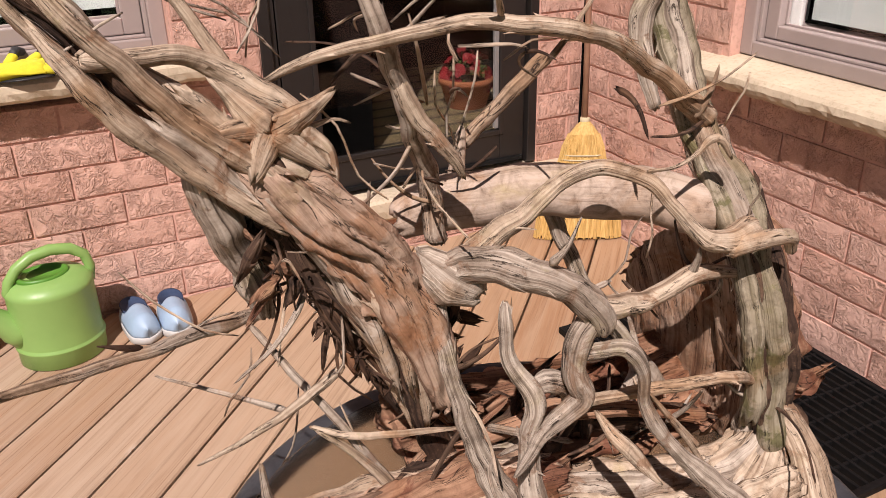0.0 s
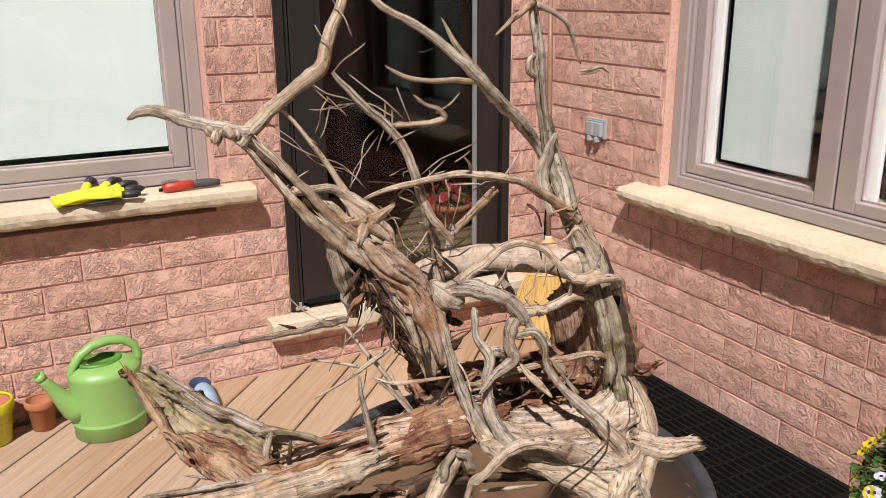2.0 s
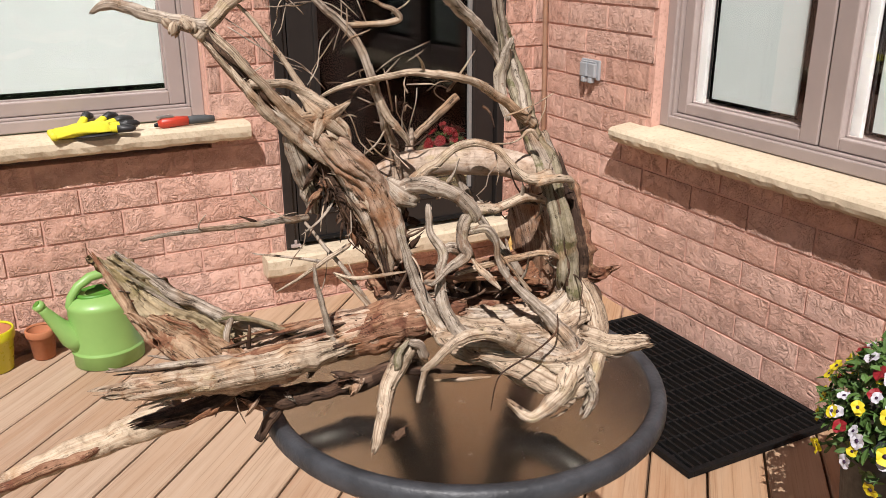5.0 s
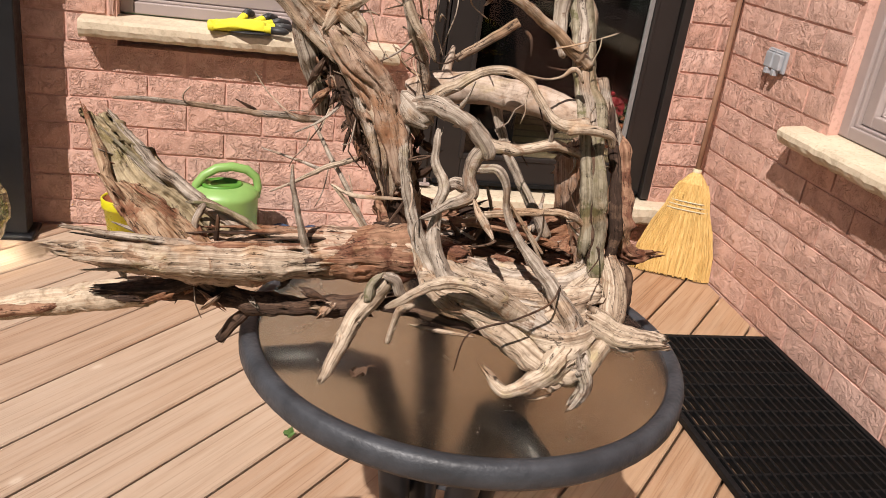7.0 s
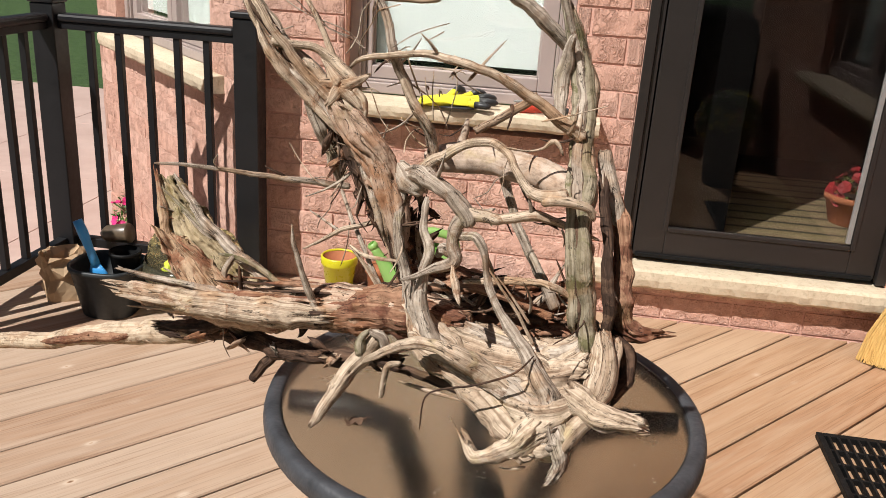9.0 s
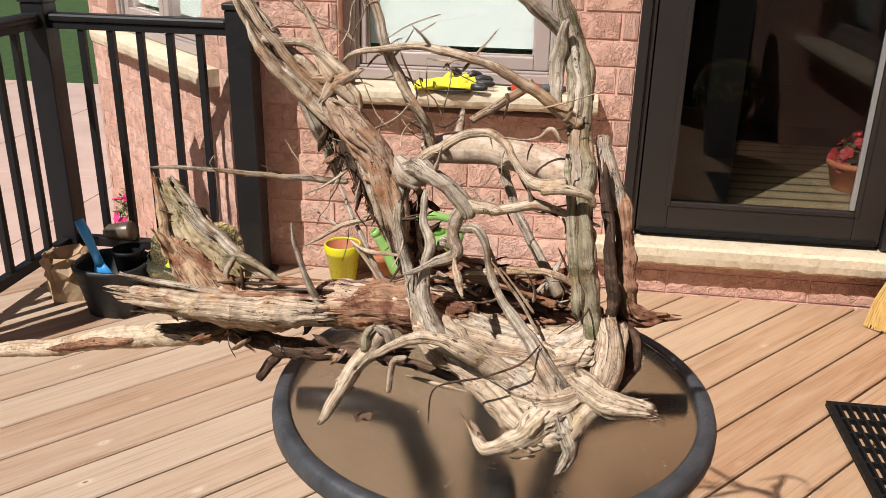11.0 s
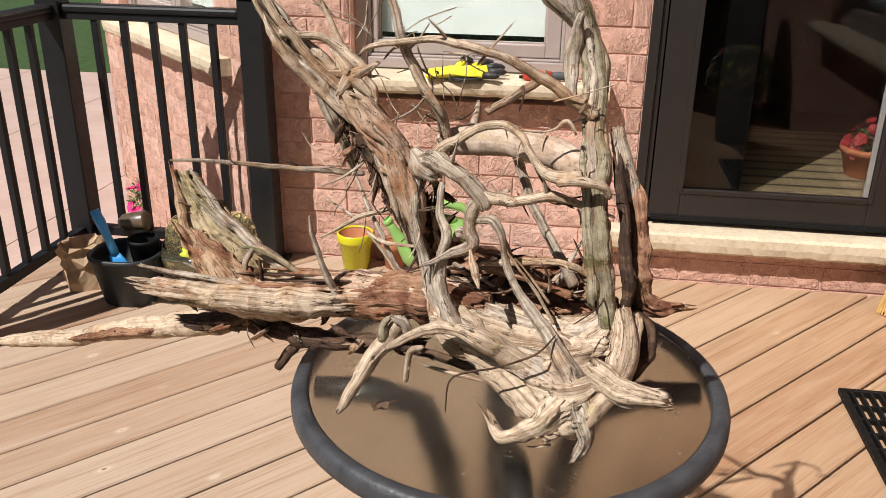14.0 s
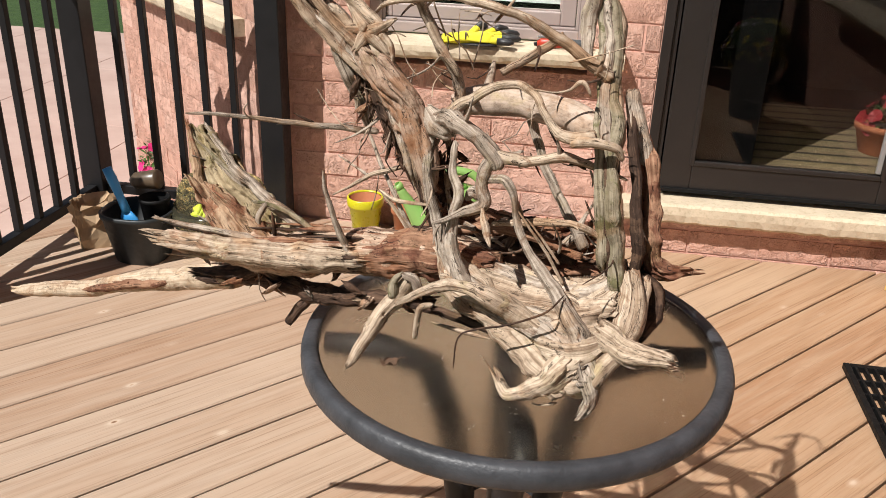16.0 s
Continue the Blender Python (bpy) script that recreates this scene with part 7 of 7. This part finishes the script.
BOXGREY = paint_mat("grey_metal_box", (0.50, 0.52, 0.55), 0.45, metal=0.2)
outlet_cover(2.466, 0.893).scale = (0.9, 0.86, 0.86)


# ---- corner by the railing ----
def planter_bucket(at):
    b = thing("bucket", "dark grey plastic bucket holding a blue trowel and pots", "bucket", at)
    bm = bmesh.new()
    prof = [(0.088, 0.0), (0.092, 0.004), (0.122, 0.168), (0.128, 0.172), (0.129, 0.186), (0.120, 0.188), (0.117, 0.172), (0.088, 0.02), (0.003, 0.018)]
    rings = []
    for r, z in prof:
        rings.append([(r * math.copysign(abs(math.cos(2 * math.pi * i / 40)) ** 0.75, math.cos(2 * math.pi * i / 40)), r * 0.92 * math.copysign(abs(math.sin(2 * math.pi * i / 40)) ** 0.75, math.sin(2 * math.pi * i / 40)), z) for i in range(40)])
    add_ring_sweep(bm, rings)
    part("shell", bm, BUCKET, b, smooth=True)
    return b


BUCKET = paint_mat("charcoal_plastic", (0.022, 0.027, 0.030), 0.5, vary=0.2)
BLUE = paint_mat("blue_plastic", (0.06, 0.36, 0.80), 0.35)
SOIL_BAG = paint_mat("smoky_plastic", (0.12, 0.085, 0.055), 0.35, vary=0.4, scale=30)
PAPER = paint_mat("brown_paper", (0.58, 0.40, 0.24), 0.85, vary=0.15, scale=20, bump=0.5, bump_scale=40)
planter_bucket((-0.440, 2.300, 0.001))
trowel = thing("trowel", "blue plastic garden trowel leaning in the bucket", "trowel", (-0.445, 2.23, 0.19))
part("handle", tube([(-0.062, 0.01, 0.165), (-0.045, 0.008, 0.125), (-0.020, 0.0, 0.070), (0.004, -0.008, 0.015)], [0.016, 0.018, 0.014, 0.016], 14), BLUE, trowel, smooth=True)
scoop = bmesh.new()
add_ring_sweep(scoop, [[(x + w * math.cos(a), -0.008 + 0.35 * w * math.sin(a), z) for a in [2 * math.pi * i / 20 for i in range(20)]] for x, w, z in ((0.002, 0.017, 0.020), (0.010, 0.032, -0.005), (0.026, 0.036, -0.06), (0.040, 0.012, -0.11))])
part("scoop", scoop, BLUE, trowel, smooth=True)
dark_pot = thing("nursery_pot", "black empty nursery pots stacked in the bucket", "plant pot", (-0.380, 2.31, 0.085))
part("shell", lathe([(0.034, 0), (0.036, 0.003), (0.052, 0.135), (0.056, 0.138), (0.056, 0.150), (0.050, 0.150), (0.046, 0.130), (0.030, 0.010), (0.003, 0.008)], 28), RUBBER, dark_pot, smooth=True)
clear_pot = thing("plastic_cup", "smoky clear plastic cup lying on top of the bucket", "cup", (-0.430, 2.355, 0.272))
part("shell", tube([(-0.050, 0, -0.008), (-0.035, 0, 0.0), (0.045, 0, 0.012), (0.050, 0, 0.013)], [0.020, 0.030, 0.036, 0.034], 20), SOIL_BAG, clear_pot, smooth=True)


def paper_bag(at, turn):
    p = thing("paper_bag", "crumpled open brown paper bag beside the bucket", "paper bag", at)
    p.rotation_euler = (0, 0, radians(turn))
    rnd = random.Random(8)
    bm = bmesh.new()
    rings = []
    for j, (s, z) in enumerate(((0.90, 0.0), (1.05, 0.04), (0.88, 0.085), (1.12, 0.125), (1.02, 0.150), (1.16, 0.172), (1.10, 0.169), (0.96, 0.145), (0.80, 0.09), (0.80, 0.02), (0.05, 0.015))):
        ring = []
        for i in range(28):
            a = 2 * math.pi * i / 28
            sx = math.copysign(abs(math.cos(a)) ** 0.45, math.cos(a)) * 0.075
            sy = math.copysign(abs(math.sin(a)) ** 0.45, math.sin(a)) * 0.05
            k = s * (1 + (rnd.uniform(-0.17, 0.17) if 0 < j < 8 else 0))
            ring.append((sx * k, sy * k, z + (rnd.uniform(-0.022, 0.022) if 2 < j < 8 else 0)))
        rings.append(ring)
    add_ring_sweep(bm, rings)
    part("bag", bm, PAPER, p)
    return p


paper_bag((-0.650, 2.360, 0.001), 30)


def glass_bowl(at):
    g = thing("terrarium_bowl", "yellow-tinted clear bowl with dried moss and a yellow bloom", "bowl", at)
    shell = part("bowl", lathe([(0.060, 0.0), (0.070, 0.002), (0.120, 0.05), (0.165, 0.13), (0.172, 0.17), (0.160, 0.20), (0.155, 0.20), (0.166, 0.17), (0.158, 0.13), (0.114, 0.054), (0.064, 0.010), (0.003, 0.008)], 40), AMBER, g, "yellow-tinted clear shell", smooth=True)
    shell.visible_shadow = False
    for k, (x, y, r) in enumerate(((-0.055, 0.0, 0.098), (0.095, 0.02, 0.082))):
        dome = part("dome", lathe([(r, 0.17), (r * 1.03, 0.20), (r * 0.94, 0.25), (r * 0.7, 0.285), (r * 0.35, 0.305), (0.004, 0.308)], 32, (x, y, 0), first=False), AMBER, g, "clear rounded dome", smooth=True)
        dome.visible_shadow = False
        moss = bmesh.new()
        rnd = random.Random(30 + k)
        for j in range(150):
            a, t = rnd.uniform(0, 2 * math.pi), rnd.uniform(0.2, 0.9)
            base = Vector((x + r * t * math.cos(a) * 0.9, y + r * t * math.sin(a) * 0.9, 0.15 + 0.11 * (1 - t * t)))
            tip = base + Vector((rnd.gauss(0, 0.016), rnd.gauss(0, 0.016), rnd.uniform(0.0, 0.02)))
            tube([base, base.lerp(tip, 0.5) + Vector((0, 0, 0.008)), tip], [0.003, 0.0025, 0.001], 4, moss)
        part("dried_moss", moss, HAY, g, "dry brown moss")
    bloom = bmesh.new()
    for k in range(14):
        a = 2.4 * k
        r = 0.012 + 0.004 * (k % 5)
        c = Vector((-0.015 + r * math.cos(a), -0.085 + 0.4 * r * math.sin(a), 0.165 + 0.003 * k))
        bmesh.ops.create_icosphere(bloom, subdivisions=1, radius=1.0, matrix=Matrix.Translation(c) @ pose(0, 0, 0, 30 * math.sin(k), 20 * k, 40 * k) @ Matrix.Diagonal((0.022, 0.010, 0.026, 1)))
    part("bloom", bloom, LIME, g, "bright yellow-green bloom", smooth=True)
    return g


AMBER = glass_mat("amber_clear", (0.78, 0.74, 0.52), 0.05, 0.97)
HAY = paint_mat("dry_moss", (0.15, 0.115, 0.045), 0.9, vary=0.35, scale=40)
LIME = paint_mat("lime_petal", (0.62, 0.72, 0.06), 0.6)
glass_bowl((-0.180, 2.400, 0.001))


# ---- flower planters ----
LEAF_GREEN = paint_mat("leaf_green", (0.085, 0.17, 0.035), 0.55, vary=0.35, scale=18)
PETALS = {
    "yellow": paint_mat("yellow_petal", (0.80, 0.66, 0.02), 0.6, vary=0.1),
    "white": paint_mat("white_petal", (0.74, 0.72, 0.78), 0.6, vary=0.06),
    "red": paint_mat("dark_red_petal", (0.33, 0.012, 0.02), 0.6, vary=0.2),
    "pink": paint_mat("magenta_petal", (0.75, 0.03, 0.22), 0.6, vary=0.15),
}
EYE_DARK = paint_mat("flower_eye", (0.04, 0.008, 0.05), 0.7)


def add_leaf(bm, base, way, length, width, up):
    way = way.normalized()
    side = way.cross(up).normalized()
    lift = side.cross(way)
    rows = [(0.0, 0.10), (0.3, 0.85), (0.6, 1.0), (0.85, 0.55), (1.0, 0.05)]
    top = []
    for t, w in rows:
        c = base + way * length * t - lift * length * 0.25 * t * t
        top.append([bm.verts.new(c - side * width * w * 0.5 + lift * width * 0.12), bm.verts.new(c), bm.verts.new(c + side * width * w * 0.5 + lift * width * 0.12)])
    for a, b in zip(top, top[1:]):
        for i in (0, 1):
            bm.faces.new((a[i], a[i + 1], b[i + 1], b[i]))


def pansy_meshes(color):
    """One five-petalled bloom facing +z, about 40 mm across, and its dark eye."""
    bm = bmesh.new()
    for k, (a, s) in enumerate(((90, 1.0), (162, 0.9), (18, 0.9), (234, 1.05), (306, 1.05))):
        a = radians(a)
        w = Vector((math.cos(a), math.sin(a), 0))
        side = Vector((-w.y, w.x, 0))
        z0 = 0.0008 * k
        rows = [[bm.verts.new(w * 0.024 * s * t + side * 0.017 * s * wd * u + Vector((0, 0, z0 + 0.005 * t * t - 0.003 * u * u + 0.0015 * math.sin(7 * t + 3 * u)))) for u in (-1, -0.5, 0, 0.5, 1)] for t, wd in ((0.05, 0.12), (0.4, 0.75), (0.75, 1.0), (1.0, 0.62))]
        for p, q in zip(rows, rows[1:]):
            for i in range(4):
                bm.faces.new((p[i], p[i + 1], q[i + 1], q[i]))
    petals = mesh_of("bloom", bm, PETALS[color], True)
    return petals


BLOOMS = {c: pansy_meshes(c) for c in PETALS}
EYE_MESH = mesh_of("eye", lathe([(0.0005, 0.002), (0.006, 0.003), (0.007, 0.0045), (0.001, 0.0065)], 10), EYE_DARK, True)


def flower_planter(at, rim_r, height, mound_r, mound_h, count, colors, seed, label, leaf=0.034, n_leaf=900, bloom=1.0, pot_stuff=None):
    p = thing("flower_planter", label, "planter", at)
    part("pot", lathe([(rim_r * 0.68, 0.0), (rim_r * 0.70, 0.004), (rim_r * 0.93, height * 0.78), (rim_r, height * 0.80), (rim_r, height), (rim_r - 0.014, height), (rim_r * 0.88, height * 0.80), (rim_r * 0.85, height - 0.03), (0.003, height - 0.028)], 48), pot_stuff or TERRACOTTA, p, smooth=True)
    part("soil", lathe([(0.003, height - 0.027), (rim_r * 0.84, height - 0.029), (rim_r * 0.84, height - 0.022), (0.003, height - 0.012)], 32), SOIL, p)
    rnd = random.Random(seed)
    leaves = bmesh.new()
    stems = bmesh.new()
    for k in range(n_leaf):
        a, u = rnd.uniform(0, 2 * math.pi), rnd.random()
        el = math.asin(u) if rnd.random() < 0.8 else rnd.uniform(-0.5, 0.2)
        rr = mound_r * (rnd.uniform(0.72, 1.02)) * (1 + 0.14 * noise.noise((2 * math.cos(a), 2 * math.sin(a), 3 * el + seed)))
        out = Vector((math.cos(a) * math.cos(el), math.sin(a) * math.cos(el), math.sin(el)))
        c = Vector((out.x * rr, out.y * rr, height - 0.02 + out.z * mound_h * rr / mound_r))
        way = out * 0.6 + Vector((rnd.gauss(0, 0.6), rnd.gauss(0, 0.6), rnd.gauss(0.15, 0.5)))
        add_leaf(leaves, c, way, leaf * rnd.uniform(0.7, 1.5), leaf * 0.5 * rnd.uniform(0.7, 1.2), (out + Vector((rnd.gauss(0, 0.3), rnd.gauss(0, 0.3), 0.3))).normalized())
    part("foliage", leaves, LEAF_GREEN, p, "dense small green leaves")
    for k in range(count):
        a, u = rnd.uniform(0, 2 * math.pi), rnd.random()
        el = math.asin(u * 0.98) if rnd.random() < 0.75 else rnd.uniform(-0.4, 0.3)
        out = Vector((math.cos(a) * math.cos(el), math.sin(a) * math.cos(el), math.sin(el)))
        rr = mound_r * rnd.uniform(1.03, 1.14)
        c = Vector((out.x * rr, out.y * rr, height - 0.02 + out.z * mound_h * rr / mound_r))
        tube([c - out * mound_r * 0.4, c - out * 0.004], 0.0016, 4, stems)
        color = colors[rnd.randrange(len(colors))]
        o = new("bloom", BLOOMS[color])
        o.parent = p
        face = (out + Vector((rnd.gauss(0, 0.25), rnd.gauss(0, 0.25), 0.25 + rnd.gauss(0, 0.2)))).normalized()
        size = rnd.uniform(0.75, 1.25) * bloom
        o.matrix_local = Matrix.Translation(c) @ face.to_track_quat("Z", "Y").to_matrix().to_4x4() @ Matrix.Rotation(rnd.uniform(0, 6.28), 4, "Z") @ Matrix.Scale(size, 4)
        o["label"] = {"yellow": "yellow pansy bloom", "white": "white pansy bloom", "red": "dark red pansy bloom", "pink": "magenta bloom"}[color]
        if color in ("white", "yellow"):
            e = new("eye", EYE_MESH)
            e.parent = o
    part("stems", stems, LEAF_GREEN, p)["kind"] = "stuff"
    return p


flower_planter((2.085, 0.680, 0.001), 0.145, 0.40, 0.178, 0.19, 110, ("yellow", "yellow", "yellow", "white", "red", "yellow"), 4, "tall dark planter overflowing with yellow, white and red pansies", 0.026, 1700, 0.60, BUCKET)
flower_planter((-1.300, 3.975, GROUND_Z + 0.001), 0.075, 0.17, 0.060, 0.33, 26, ("pink",), 9, "small pot of magenta flowers on the patio", 0.03, 120, 1.15)


# ---- fallen leaves ----
def dry_leaf(at, turn, size, material, label):
    d = thing("leaf", label, "leaf", at)
    d.rotation_euler = (0, 0, radians(turn))
    bm = bmesh.new()
    n = 18
    rim_pts = []
    for i in range(n):
        a = 2 * math.pi * i / n
        r = size * (0.62 + 0.38 * abs(math.cos(2.5 * a))) * (0.75 + 0.25 * math.cos(a))
        rim_pts.append(Vector((r * math.cos(a), 0.8 * r * math.sin(a), 0.003 + 0.004 * math.sin(3 * a) + 0.003 * math.cos(5 * a))))
    for z in (0.0, 0.0008):
        c = bm.verts.new((0, 0, 0.001 + z))
        vs = [bm.verts.new(p + Vector((0, 0, max(z - min(0, p.z), z)))) for p in rim_pts]
        for i in range(n):
            bm.faces.new((c, vs[i], vs[(i + 1) % n]) if z else (c, vs[(i + 1) % n], vs[i]))
    part("blade", bm, material, d)
    part("stalk", tube([(size * 0.9, 0, 0.003), (size * 1.3, 0.004, 0.005), (size * 1.7, 0.002, 0.004)], 0.0009, 6), material, d)
    return d


DRYLEAF = paint_mat("dry_leaf", (0.14, 0.075, 0.042), 0.8, vary=0.3, scale=60)
dry_leaf((0.861, 0.622, TABLE_Z - 0.0025), 30, 0.017, DRYLEAF, "small curled brown dry leaf on the table")
dry_leaf((0.847, 1.521, 0.001), 70, 0.026, LEAF_GREEN, "small fresh green leaf on the deck")

flower_planter((2.335, 3.370, HALL_Z + 0.001), 0.118, 0.125, 0.095, 0.11, 30, ("red",), 21, "orange clay pot of red flowers inside the glazed door", 0.02, 120)


def mirrored_dark_mass(at):
    """A grill-like black mass added out of view to darken the door's reflection: draped body, lid hump, hem and two
    legs with castors.
    """
    g = thing("mirrored_dark_mass", "black grill-like shape added out of view for the door glass to mirror", "grill", at)
    bm = bmesh.new()
    rings = []
    n = 48
    for z, sx, sy, p in ((0.09, 0.335, 0.250, 5), (0.30, 0.330, 0.245, 5), (0.60, 0.325, 0.240, 5), (0.80, 0.320, 0.232, 4.5), (0.92, 0.285, 0.200, 4), (0.98, 0.200, 0.130, 3.5), (1.0, 0.06, 0.04, 3)):
        ring = []
        for i in range(n):
            a = 2 * math.pi * i / n
            c, s = math.cos(a), math.sin(a)
            r = (abs(c) ** p + abs(s) ** p) ** (-1 / p)
            fold = 1 + 0.03 * math.sin(a * 11 + 1.3) * (1 - z) + 0.015 * noise.noise((a * 3, z * 4, 1.0))
            ring.append((sx * r * c * fold, sy * r * s * fold, z))
        rings.append(ring)
    add_ring_sweep(bm, rings)
    part("cover", bm, RUBBER, g, smooth=True)
    for x in (-0.26, 0.26):
        for y in (-0.18, 0.18):
            leg = part("leg", box((x - 0.015, y - 0.015, 0.03), (x + 0.015, y + 0.015, 0.4), 0.003), BLACK, g)
            part("castor", tube([(x - 0.012, y, 0.026), (x + 0.012, y, 0.026)], 0.026, 14), RUBBER, leg)
    return g


# added, unseen directly; gives the door glass something dark to mirror
mirrored_dark_mass((2.08, -0.52, 0.001))


# ---- bricks and boards ----
def lay_bricks(job):
    wall, spans, nearest, seed, tight = job
    variants = brick_meshes(9, seed)
    rnd = random.Random(seed)
    low = [s for s in spans if -0.06 < s[1] < nearest]
    low.sort(key=lambda s: abs(s[1] - 0.7))
    keep = set(low[:300])
    high_v, high_f = [], []
    for u, z, share in spans:
        if (u, z, share) in keep:
            o = new("brick", variants[rnd.randrange(9)])
            o.parent = wall
            o.matrix_local = Matrix.Translation((u, 0.05 + rnd.uniform(-0.0012, 0.0012), z)) @ Matrix.Diagonal((share * tight[0], 1, tight[1], 1))
        else:
            h, w = (COURSE - 0.013) / 2, (BRICK_L - 0.013) * share / 2
            i = len(high_v)
            high_v += [(u - w, 0.0, z - h), (u + w, 0.0, z - h), (u + w, 0.0, z + h), (u - w, 0.0, z + h), (u - w, 0.02, z - h), (u + w, 0.02, z - h), (u + w, 0.02, z + h), (u - w, 0.02, z + h)]
            high_f += [(i, i + 1, i + 2, i + 3), (i + 1, i, i + 4, i + 5), (i + 2, i + 1, i + 5, i + 6), (i + 3, i + 2, i + 6, i + 7), (i, i + 3, i + 7, i + 4)]
    if high_v:
        me = bpy.data.meshes.new("upper_bricks")
        me.from_pydata(high_v, [], high_f)
        me.materials.append(BRICK)
        o = new("upper_bricks", me)
        o.parent = wall
        o["kind"] = "stuff"


for job in (window_wall, side_wall, bay_wall):
    lay_bricks(job)
deck_boards()
